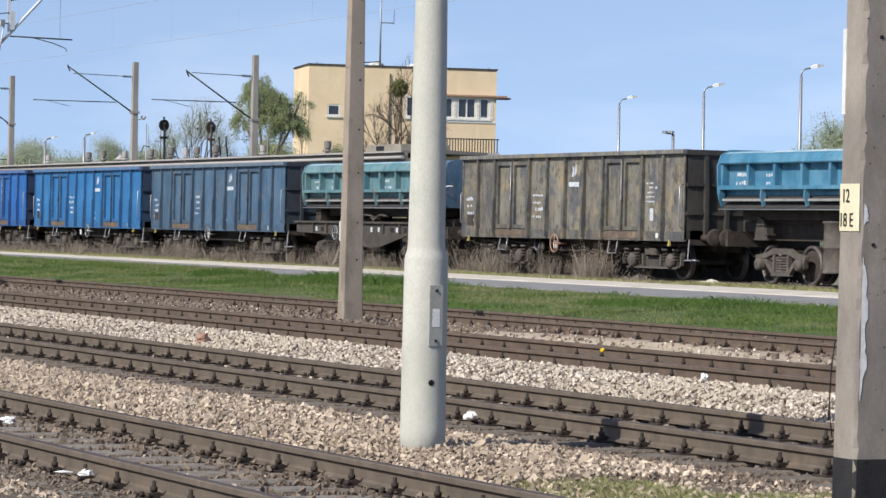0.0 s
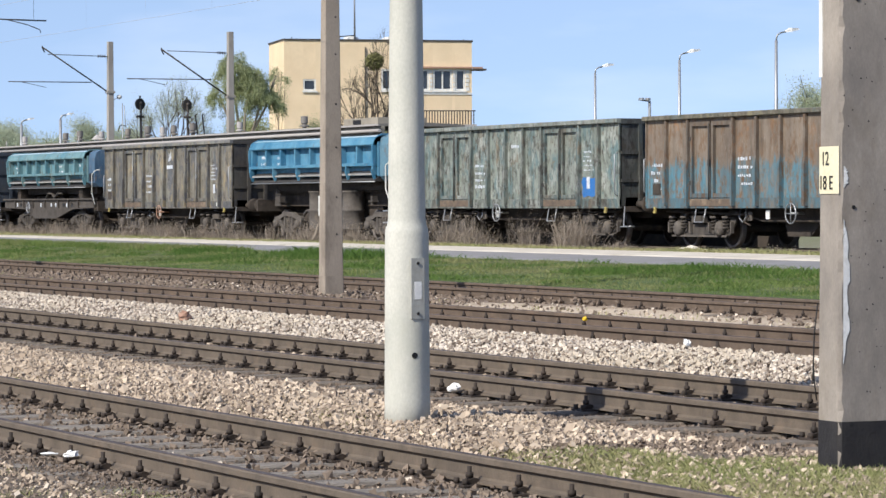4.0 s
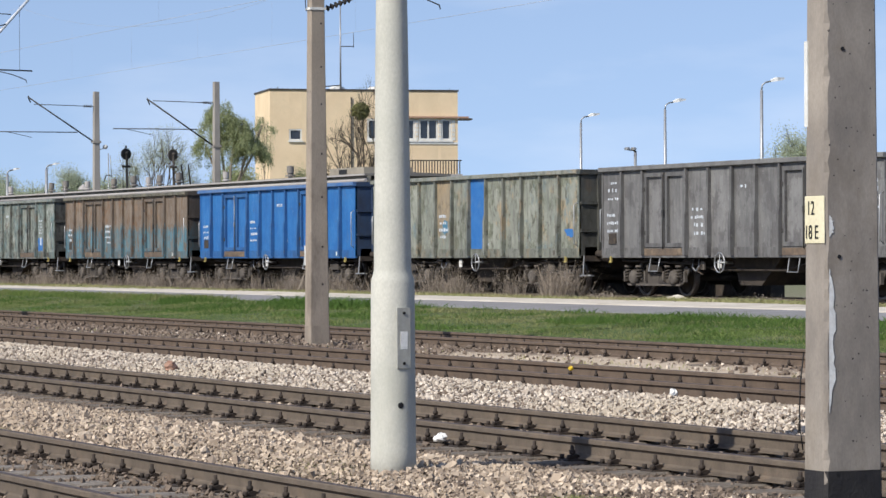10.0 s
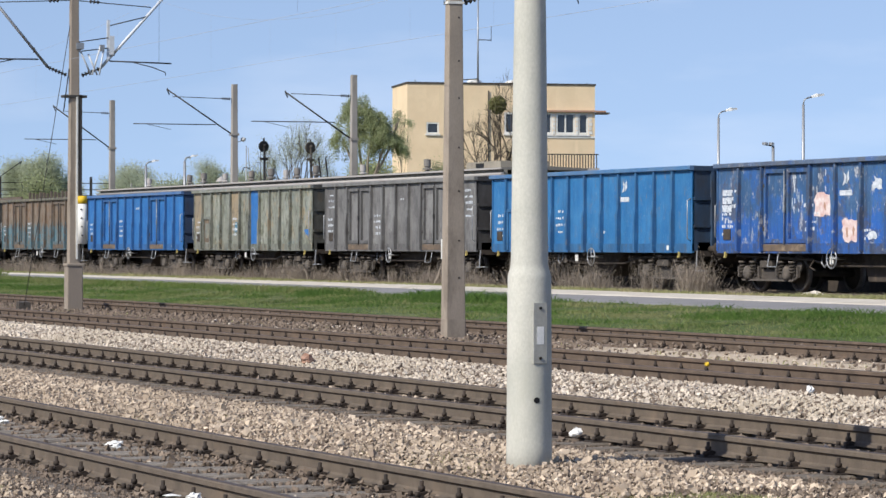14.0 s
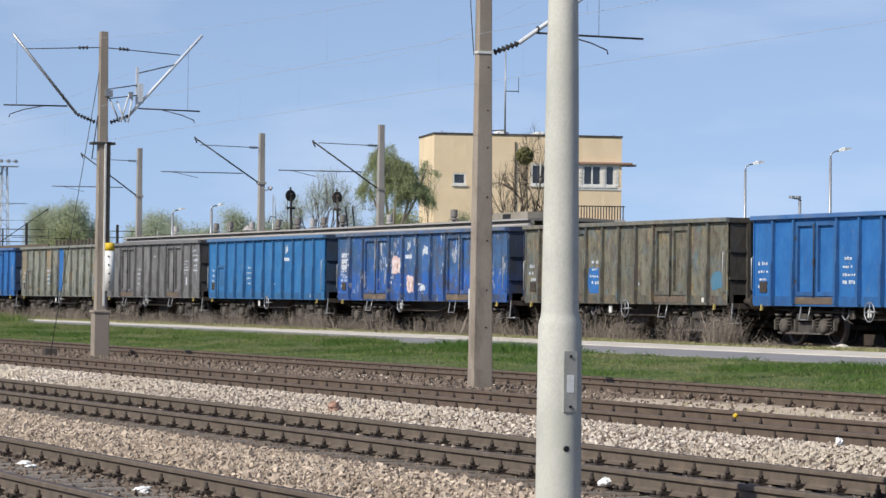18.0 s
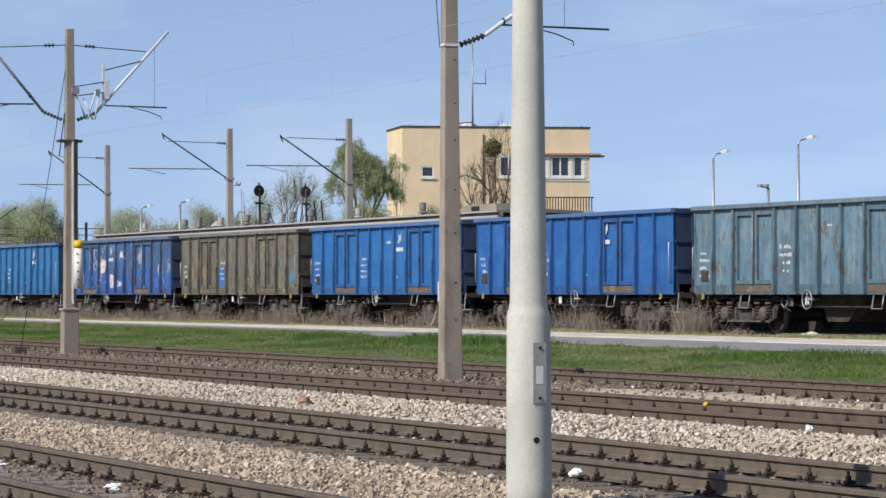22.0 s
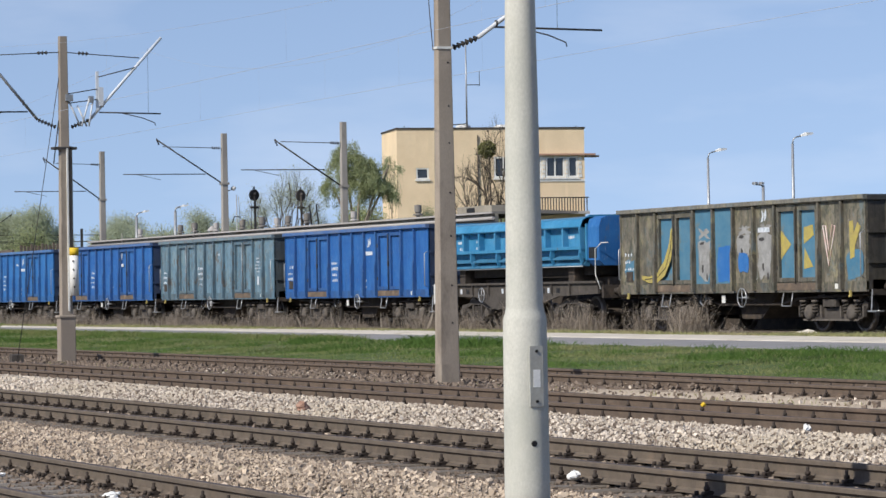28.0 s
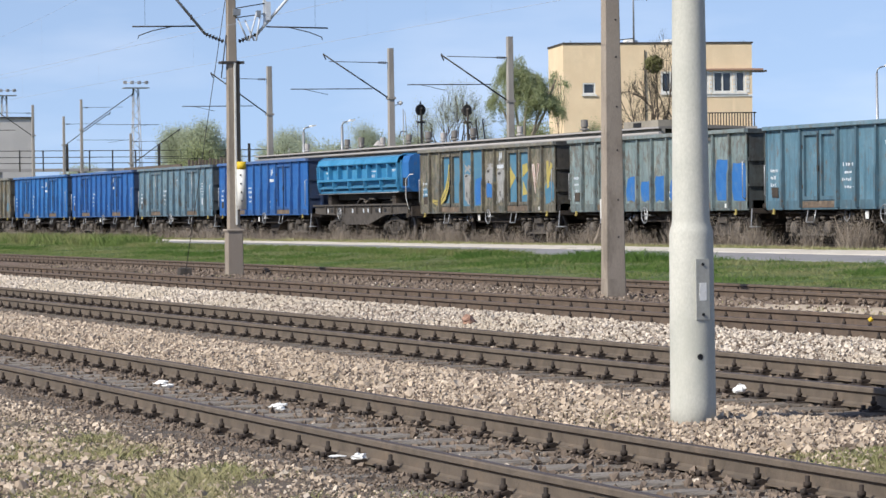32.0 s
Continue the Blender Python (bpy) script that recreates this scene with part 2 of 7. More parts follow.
GEARLIGHT = mat("dusty grey brown bogie casting", (0.13, 0.115, 0.10), (0.08, 0.07, 0.062), 4, 0.9, stain=(0.17, 0.14, 0.11))
GEARMID = mat("dusty dark brake gear", (0.085, 0.075, 0.066), (0.055, 0.048, 0.042), 4, 0.9, stain=(0.12, 0.10, 0.08))
TYRE = mat("worn wheel steel", (0.20, 0.185, 0.17), (0.12, 0.10, 0.09), 5, 0.5, metal=0.5)
GLASS = mat("dark window glass", (0.02, 0.025, 0.03), (0.03, 0.035, 0.045), 2, 0.08, bump=0.0, spec=0.8)
PLASTER = mat("ochre yellow plaster", (0.80, 0.64, 0.43), (0.74, 0.58, 0.38), 0.7, 0.9, bump=0.15, stain=(0.62, 0.50, 0.33), stain_at=(0.5, 0.8))
FELT = mat("dark roofing felt", (0.05, 0.045, 0.042), (0.08, 0.07, 0.06), 2)
GREYWALL = mat("pale grey render", (0.42, 0.40, 0.38), (0.36, 0.34, 0.33), 0.4)
PALEWALL = mat("pale grey beige render", (0.58, 0.555, 0.53), (0.50, 0.48, 0.46), 0.4)
BRICKRED = mat("red brown brick", (0.45, 0.29, 0.21), (0.36, 0.21, 0.15), 20)
ROOFGREY = mat("dusty grey coach roof", (0.22, 0.205, 0.185), (0.16, 0.15, 0.14), 1.2, 0.75, stain=(0.28, 0.24, 0.18), stretch=(0.5, 1, 1))
COACH = mat("faded beige coach side", (0.34, 0.31, 0.25), (0.26, 0.235, 0.19), 1.5, 0.7, stain=(0.15, 0.11, 0.08))
BARK = mat("grey brown bark", (0.10, 0.085, 0.07), (0.065, 0.055, 0.045), 6, bump=0.6)
TWIGBARK = mat("brown bare twigs", (0.12, 0.095, 0.075), (0.08, 0.065, 0.05), 6, bump=0.4)
PALEBARK = mat("pale willow bark", (0.30, 0.26, 0.20), (0.2, 0.17, 0.13), 6, bump=0.6)
ASPHALT = mat("grey worn asphalt", (0.27, 0.265, 0.27), (0.22, 0.215, 0.215), 0.8, 0.95, bump=0.3, own=False, stain=(0.26, 0.25, 0.23))
SAND = mat("pale dusty concrete edge", (0.62, 0.57, 0.49), (0.52, 0.47, 0.40), 0.9, 0.95, bump=0.4, own=False, stain=(0.33, 0.29, 0.22))
STONE_TAN = island("tan ballast stone", (0.74, 0.61, 0.47), (0.13, 0.095, 0.075), tint=(0.40, 0.32, 0.24))
STONE_PALE = island("pale pinkish ballast stone", (0.82, 0.72, 0.60), (0.20, 0.16, 0.13), tint=(0.53, 0.455, 0.36))
STONE_DARK = island("dirty brown ballast stone", (0.26, 0.205, 0.16), (0.12, 0.095, 0.075), tint=(0.18, 0.14, 0.11))
GRASS = island("fresh spring grass", (0.225, 0.30, 0.09), (0.13, 0.19, 0.055), tint=(0.33, 0.32, 0.15), thin=0.35)
GRASSDARK = island("lush dark grass tuft", (0.13, 0.225, 0.05), (0.07, 0.13, 0.03), thin=0.35)
GRASSDRY = island("short olive grass", (0.33, 0.33, 0.15), (0.19, 0.22, 0.085), tint=(0.36, 0.32, 0.18))
WIRE = mat("pale weathered wire", (0.40, 0.43, 0.48), (0.33, 0.36, 0.40), 4, 0.6)
STRAW = island("dry grey brown weed stalk", (0.40, 0.34, 0.275), (0.20, 0.165, 0.13), thin=0.25)
LEAF = island("young willow leaf", (0.44, 0.48, 0.27), (0.27, 0.31, 0.16), thin=0.45)
# leaf tone paled and greyed: the haze of distance is in the colour
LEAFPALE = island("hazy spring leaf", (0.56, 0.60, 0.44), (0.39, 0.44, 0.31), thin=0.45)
LEAFMISTLE = island("olive mistletoe leaf", (0.22, 0.22, 0.09), (0.12, 0.12, 0.05))
LEAFOLIVE = island("olive bud and twig", (0.14, 0.12, 0.07), (0.09, 0.08, 0.05))


def ground_material():
    """Bands of cinder, ballast dirt, turf and far meadow that follow the tracks, with ragged edges."""
    m, tree = blank("railway yard ground")
    place = coords(tree, False)
    sep = tree.nodes.new("ShaderNodeSeparateXYZ")
    tree.links.new(place, sep.inputs[0])
    wob = tree.nodes.new("ShaderNodeMath")
    wob.operation = "MULTIPLY_ADD"
    wob.inputs[1].default_value = 1.2
    tree.links.new(grain(tree, place, 0.8, 6, 0.65), wob.inputs[0])
    tree.links.new(sep.outputs["Y"], wob.inputs[2])
    scaled = tree.nodes.new("ShaderNodeMath")
    scaled.operation = "DIVIDE"
    scaled.inputs[1].default_value = 100
    tree.links.new(wob.outputs[0], scaled.inputs[0])
    bands = tree.nodes.new("ShaderNodeValToRGB")
    tones = ((0.0, (0.13, 0.13, 0.065)), (4.4, (0.20, 0.165, 0.13)), (5.9, (0.13, 0.105, 0.085)), (6.9, (0.16, 0.14, 0.12)), (8.4, (0.13, 0.10, 0.075)), (10.2, (0.13, 0.10, 0.075)), (10.9, (0.19, 0.15, 0.115)),
             (13.4, (0.16, 0.13, 0.105)), (15.6, (0.20, 0.14, 0.11)), (18.0, (0.21, 0.155, 0.12)), (22.4, (0.19, 0.135, 0.10)), (23.9, (0.08, 0.14, 0.03)),
             (30.6, (0.10, 0.13, 0.045)), (34.2, (0.27, 0.23, 0.14)), (36.8, (0.17, 0.145, 0.10)), (40.5, (0.20, 0.175, 0.13)), (43.0, (0.25, 0.24, 0.16)), (60.0, (0.22, 0.23, 0.13)))
    els = bands.color_ramp.elements
    els[0].position, els[0].color = 0.0, (*tones[0][1], 1)
    els[1].position, els[1].color = 1.0, (0.09, 0.11, 0.05, 1)
    for y, c in tones[1:]:
        e = els.new(y / 100)
        e.color = (*c, 1)
    tree.links.new(scaled.outputs[0], bands.inputs["Fac"])
    fineg = grain(tree, place, 14, 8, 0.7)
    colour = mixc(tree, ramp(tree, fineg, 0.35, 0.7, (0.5, 0.5, 0.5, 1), (0, 0, 0, 1)), bands.outputs["Color"], (0.06, 0.05, 0.04))
    colour = mixc(tree, ramp(tree, grain(tree, place, 0.5, 5), 0.5, 0.75, (0, 0, 0, 1), (0.35, 0.35, 0.35, 1)), colour, (0.30, 0.25, 0.20))
    gap = tree.nodes.new("ShaderNodeVectorMath")
    gap.operation = "DISTANCE"
    flat = tree.nodes.new("ShaderNodeMapping")
    flat.inputs["Scale"].default_value = (0.22, 1, 0)
    tree.links.new(place, flat.inputs["Vector"])
    tree.links.new(flat.outputs["Vector"], gap.inputs[0])
    gap.inputs[1].default_value = (-37.3 * 0.22, 19.7, 0)
    away = tree.nodes.new("ShaderNodeMath")
    away.operation = "MULTIPLY_ADD"
    away.inputs[1].default_value = 1.4
    tree.links.new(grain(tree, place, 1.5, 6, 0.7), away.inputs[0])
    tree.links.new(gap.outputs["Value"], away.inputs[2])
    bare = tree.nodes.new("ShaderNodeMapRange")
    bare.inputs["From Min"].default_value, bare.inputs["From Max"].default_value = 2.2, 1.5
    tree.links.new(away.outputs[0], bare.inputs["Value"])
    colour = mixc(tree, bare.outputs["Result"], colour, (0.50, 0.41, 0.31))
    return finish(m, tree, colour, 0.95, 0.0, 0.9, fineg, 0.15)


GROUND = ground_material()


# ---- mesh helpers ----
class Geo:
    """Collects vertices and faces of one mesh."""

    def __init__(self):
        self.v, self.f, self.s = [], [], []

    def add(self, verts, faces, smooth=False):
        n = len(self.v)
        self.v += [tuple(p) for p in verts]
        self.f += [tuple(i + n for i in face) for face in faces]
        self.s += [smooth] * len(faces)
        return self

    def box(self, x0, x1, y0, y1, z0, z1):
        return self.add([(x, y, z) for x in (x0, x1) for y in (y0, y1) for z in (z0, z1)],
                        [(0, 1, 3, 2), (4, 6, 7, 5), (0, 4, 5, 1), (2, 3, 7, 6), (0, 2, 6, 4), (1, 5, 7, 3)])

    def cbox(self, x0, x1, y0, y1, z0, z1, c=0.02):
        """A box whose four upright edges and top edges are chamfered."""
        def ring(d, z):
            return [(x0 + c + d, y0 + d, z), (x1 - c - d, y0 + d, z), (x1 - d, y0 + c + d, z), (x1 - d, y1 - c - d, z),
                    (x1 - c - d, y1 - d, z), (x0 + c + d, y1 - d, z), (x0 + d, y1 - c - d, z), (x0 + d, y0 + c + d, z)]
        return self.loft([ring(0, z0), ring(0, z1 - c), ring(c * 0.6, z1)])

    def loft(self, rings, smooth=False, caps=True, closed=True):
        k, n = len(rings[0]), len(rings)
        faces = [(a * k + b, a * k + (b + 1) % k, (a + 1) * k + (b + 1) % k, (a + 1) * k + b) for a in range(n - 1) for b in range(k if closed else k - 1)]
        self.add([p for r in rings for p in r], faces, smooth)
        if caps:
            m = len(self.v) - n * k
            self.f += [tuple(m + i for i in reversed(range(k))), tuple(m + (n - 1) * k + i for i in range(k))]
            self.s += [False, False]
        return self

    def tube(self, p, q, r0, r1=None, n=8, smooth=True, caps=True):
        p, q = Vector(p), Vector(q)
        r1 = r0 if r1 is None else r1
        d = (q - p).normalized()
        a = d.orthogonal().normalized()
        b = d.cross(a)
        return self.loft([[c + (a * math.cos(t) + b * math.sin(t)) * r for t in [2 * math.pi * i / n for i in range(n)]] for c, r in ((p, r0), (q, r1))], smooth, caps)

    def line(self, points, r, n=6, smooth=True):
        pts = [Vector(p) for p in points]
        up, rings = None, []
        for i, p in enumerate(pts):
            d = (pts[min(i + 1, len(pts) - 1)] - pts[max(i - 1, 0)]).normalized()
            up = d.orthogonal().normalized() if up is None else (up - d * up.dot(d)).normalized()
            side = d.cross(up)
            rings.append([p + (up * math.cos(a) + side * math.sin(a)) * r for a in [2 * math.pi * k / n for k in range(n)]])
        return self.loft(rings, smooth)

    def spin(self, profile, centre, axis="z", n=20, smooth=True, caps=True):
        """A turned form: profile of (radius, along)."""
        rings = []
        for r, h in profile:
            ring = []
            for i in range(n):
                c, s = r * math.cos(2 * math.pi * i / n), r * math.sin(2 * math.pi * i / n)
                ring.append({"z": (centre[0] + c, centre[1] + s, centre[2] + h), "y": (centre[0] + c, centre[1] + h, centre[2] + s), "x": (centre[0] + h, centre[1] + c, centre[2] + s)}[axis])
            rings.append(ring)
        return self.loft(rings, smooth, caps)

    def ring(self, centre, axis, big, small, n=18, k=6):
        """A torus, such as a hand wheel's rim."""
        rows = []
        for i in range(n + 1):
            a = 2 * math.pi * i / n
            row = []
            for j in range(k):
                b = 2 * math.pi * j / k
                u, h = big + small * math.cos(b), small * math.sin(b)
                c, s = u * math.cos(a), u * math.sin(a)
                row.append({"z": (centre[0] + c, centre[1] + s, centre[2] + h), "y": (centre[0] + c, centre[1] + h, centre[2] + s), "x": (centre[0] + h, centre[1] + c, centre[2] + s)}[axis])
            rows.append(row)
        return self.loft(rows, True, False)

    def prism(self, outline, axis, a, b):
        """An outline of (u, v) drawn out along an axis: x (u=y, v=z), y (u=x, v=z) or z (u=x, v=y)."""
        def at(u, v, w):
            return {"x": (w, u, v), "y": (u, w, v), "z": (u, v, w)}[axis]
        return self.loft([[at(u, v, a) for u, v in outline], [at(u, v, b) for u, v in outline]])

    def mesh(self, name, material):
        me = bpy.data.meshes.new(name)
        me.from_pydata(self.v, [], self.f)
        if any(self.s):
            me.polygons.foreach_set("use_smooth", self.s)
        me.materials.append(material)
        return me


def part(name, geo, material, parent, label="", at=None):
    """One mesh under a thing or a part. geo: a Geo, or a mesh that several parts share."""
    me = geo.mesh(name, material) if isinstance(geo, Geo) else geo
    ob = new(name, me)
    ob.parent = parent
    if at:
        ob.location = at
    return tagged(ob, label) if label else ob


def thing(name, label, category, group="", at=(0, 0, 0), turn=0.0, kind=""):
    ob = new(name)
    ob.empty_display_size = 0.3
    ob.matrix_basis = pose(*at, 0, 0, turn)
    return tagged(ob, label, category, group, kind)


def single(name, geo, material, label, category, group="", at=(0, 0, 0), turn=0.0, kind=""):
    ob = new(name, geo.mesh(name, material) if isinstance(geo, Geo) else geo)
    ob.matrix_basis = pose(*at, 0, 0, turn)
    return tagged(ob, label, category, group, kind)


def soup(name, verts, faces_per, material):
    """A mesh of many small equal pieces: verts (pieces, k, 3), faces_per: the faces of one piece."""
    n, k, _ = verts.shape
    faces = (np.array(faces_per)[None] + (np.arange(n) * k)[:, None, None]).reshape(-1, len(faces_per[0]))
    me = bpy.data.meshes.new(name)
    me.from_pydata(verts.reshape(-1, 3).tolist(), [], faces.tolist())
    me.materials.append(material)
    return me


# ---- ground ----
PROFILE = ((-60, -0.36), (0, -0.36), (3.3, -0.35), (5.0, -0.33), (5.75, -0.295), (6.0, -0.315), (6.85, -0.335), (7.7, -0.315), (7.9, -0.30), (8.3, -0.25), (8.8, -0.215), (9.3, -0.22), (9.95, -0.235), (10.15, -0.255), (11.3, -0.25),
           (12.1, -0.25), (12.55, -0.225), (12.75, -0.17), (13.4, -0.075), (14.1, -0.085), (14.5, -0.10), (15.3, -0.10), (16.1, -0.10), (16.8, -0.15), (18.5, -0.20), (20.3, -0.19), (21.0, -0.185), (21.8, -0.18), (22.6, -0.185),
           (23.6, -0.17), (26.0, -0.07), (30.2, 0.05), (30.7, 0.06), (34.2, 0.17), (35.6, 0.12), (37.0, 0.06), (38.4, 0.06), (39.8, 0.05), (42, 0.0), (60, 0.0), (90, 0.1), (150, 0.1), (400, 0.1), (3500, 0.1))


def level(y):
    return float(np.interp(y, [p[0] for p in PROFILE], [p[1] for p in PROFILE]))


def build_ground():
    ys = sorted({p[0] for p in PROFILE} | {round(2 + 0.25 * i, 3) for i in range(90)} | {-3500, -600})
    xs = [-3500, -1500, -700, -400, -300, -220, -170, -140] + [-120 + 1.0 * i for i in range(70)] + [-50 + 0.35 * i for i in range(125)] + [0, 10, 40, 120, 500, 3500]
    verts = []
    for x in xs:
        for y in ys:
            z = level(y)
            if -130 < x < -5 and 2 < y < 36:
                z += 0.024 * (noise.noise((x * 0.9, y * 0.9, 0)) + 0.8 * noise.noise((x * 3.1, y * 3.1, 5)))
            verts.append((x, y, z))
    k = len(ys)
    faces = [(a * k + b, (a + 1) * k + b, (a + 1) * k + b + 1, a * k + b + 1) for a in range(len(xs) - 1) for b in range(k - 1)]
    g = Geo().add(verts, faces, True)
    single("ground", g, GROUND, "railway yard ground of cinder, ballast dirt and turf", "ground", kind="structure")


build_ground()


def build_road():
    """A service road beside the freight track: asphalt with a pale dusty edge strip, both real slabs."""
    xs = [-260 + 4 * i for i in range(66)]
    for name, y0, y1, m, lab, lift in (("road", 30.5, 32.5, ASPHALT, "narrow worn grey asphalt service road", 0.03), ("road_edge", 32.5, 33.9, SAND, "pale dusty concrete strip along the service road", 0.055)):
        rings = []
        for i, x in enumerate(xs):
            w0, w1 = (random.uniform(-0.12, 0.12) for _ in range(2))
            a, b = y0 + (w0 if name == "road" else 0), y1 + (w1 if name == "road_edge" else 0)
            drift = 0.011 * max(0, -x - 60)
            a, b = a + drift, b + drift
            rings.append([(x, a, level(a) - 0.25), (x, a, level(a) + lift - 0.02), (x, a + 0.06, level(a) + lift), (x, b - 0.06, level(b) + lift), (x, b, level(b) + lift - 0.02), (x, b, level(b) - 0.25)])
        single(name, Geo().loft(rings), m, lab, "road", kind="structure")


build_road()

# ---- tracks ----
# centre line y, rail head z, first and last sleeper along x, sleepers well visible
TRACKS = ((6.85, -0.135, -38.0, -7.8), (11.35, -0.06, -62.0, -14.0), (15.3, 0.058, -78.0, -19.0), (21.787, -0.033, -116.0, -30.0))


def rail_outline(y, z):
    """Flat-bottomed rail 149 mm high."""
    half = [(0.026, 0.0), (0.0335, -0.008), (0.0335, -0.036), (0.008, -0.052), (0.008, -0.115), (0.022, -0.128), (0.0625, -0.138), (0.0625, -0.149)]
    return [(y + u, z + v) for u, v in half] + [(y - u, z + v) for u, v in reversed(half)]


def fastening_mesh():
    g = Geo()
    g.cbox(-0.08, 0.08, -0.17, 0.17, -0.163, -0.148, 0.006)
    for s in (-1, 1):
        g.prism([(s * 0.05, -0.148), (s * 0.05, -0.120), (s * 0.075, -0.112), (s * 0.115, -0.125), (s * 0.125, -0.148)][::s], "x", -0.035, 0.035)
        g.tube((0, s * 0.092, -0.15), (0, s * 0.092, -0.05), 0.014, n=6)
        g.tube((0, s * 0.092, -0.112), (0, s * 0.092, -0.084), 0.024, n=6)
        for e in (-1, 1):
            g.tube((e * 0.058, s * 0.145, -0.15), (e * 0.058, s * 0.145, -0.115), 0.018, n=6)
    return g.mesh("fastening", CLIP)


def sleeper_mesh(material, length=2.6):
    g = Geo()
    rings = []
    for i in range(9):
        y = -length / 2 + length * i / 8
        w, d = 0.13 + 0.006 * math.sin(i * 2.3), 0.004 * math.sin(i * 1.7)
        rings.append([(-w, y, -0.30), (-w, y, -0.178 + d), (-w + 0.012, y, -0.164 + d), (-0.03, y, -0.166 + d), (-0.02, y, -0.172), (-0.01, y, -0.165 + d), (w - 0.012, y, -0.163 + d), (w, y, -0.178 + d), (w, y, -0.30)])
    g.loft(rings)
    return g.mesh("sleeper", material)


FASTENING, SLEEPER, DULLSLEEPER = fastening_mesh(), sleeper_mesh(TIMBER), sleeper_mesh(DULLTIMBER)


def build_track(n, y, z, x0, x1):
    track = thing("railway_track", ("rusty railway track on grey weathered timber sleepers", "rusty railway track in tan ballast", "rusty railway track bedded in pale ballast", "brown little used railway track beside grass")[n], "track", "parallel yard tracks", (0, y, z))
    for s in (-1, 1):
        rail = part("rail", Geo().prism(rail_outline(0, 0), "x", -420, 60), REDRUST if n > 1 else RUST, track, at=(0, 0.7525 * s, 0))
        part("running_surface", Geo().prism([(-0.024, 0.0005), (-0.024, 0.002), (0.024, 0.002), (0.024, 0.0005)], "x", -420, 60), RAILTOP, rail, "worn dull rail head")
    rnd = random.Random(n)
    x = x1
    step = 0.62
    while x > x0:
        dx = rnd.uniform(-0.03, 0.03)
        sl = part("sleeper", DULLSLEEPER if n else SLEEPER, TIMBER, track, at=(x + dx, rnd.uniform(-0.04, 0.04), 0))
        sl.rotation_euler = (0, 0, rnd.uniform(-0.02, 0.02))
        for s in (-1, 1):
            part("rail_fastening", FASTENING, CLIP, track, at=(x + dx, 0.7525 * s, 0))
        x -= step


def build_freight_track():
    """The raised track under the moving wagons."""
    track = thing("railway_track", "rusty freight track on a weedy embankment", "track", "parallel yard tracks", (0, 38.36, 0.22))
    for s in (-1, 1):
        part("rail", Geo().prism(rail_outline(0, 0), "x", -420, 120), RUST, track, at=(0, 0.7525 * s, 0))
    for i in range(180):
        part("sleeper", DULLSLEEPER, TIMBER, track, at=(-50 - 0.65 * i, 0, 0))


# ---- poles ----
def tapered(x0, x1, y0, y1, z0, z1, shrink, c=0.02, z_steps=1):
    """Rectangular mast that narrows to the top, with chamfered arrises."""
    g = Geo()
    xm, ym = (x0 + x1) / 2, (y0 + y1) / 2
    rings = []
    for i in range(z_steps + 1):
        k = i / z_steps
        s = 1 - (1 - shrink) * k
        hx, hy = (x1 - x0) / 2 * s, (y1 - y0) / 2 * s
        z = z0 + (z1 - z0) * k
        rings.append([(xm - hx + c, ym - hy, z), (xm + hx - c, ym - hy, z), (xm + hx, ym - hy + c, z), (xm + hx, ym + hy - c, z), (xm + hx - c, ym + hy, z), (xm - hx + c, ym + hy, z), (xm - hx, ym + hy - c, z), (xm - hx, ym - hy + c, z)])
    return g.loft(rings)


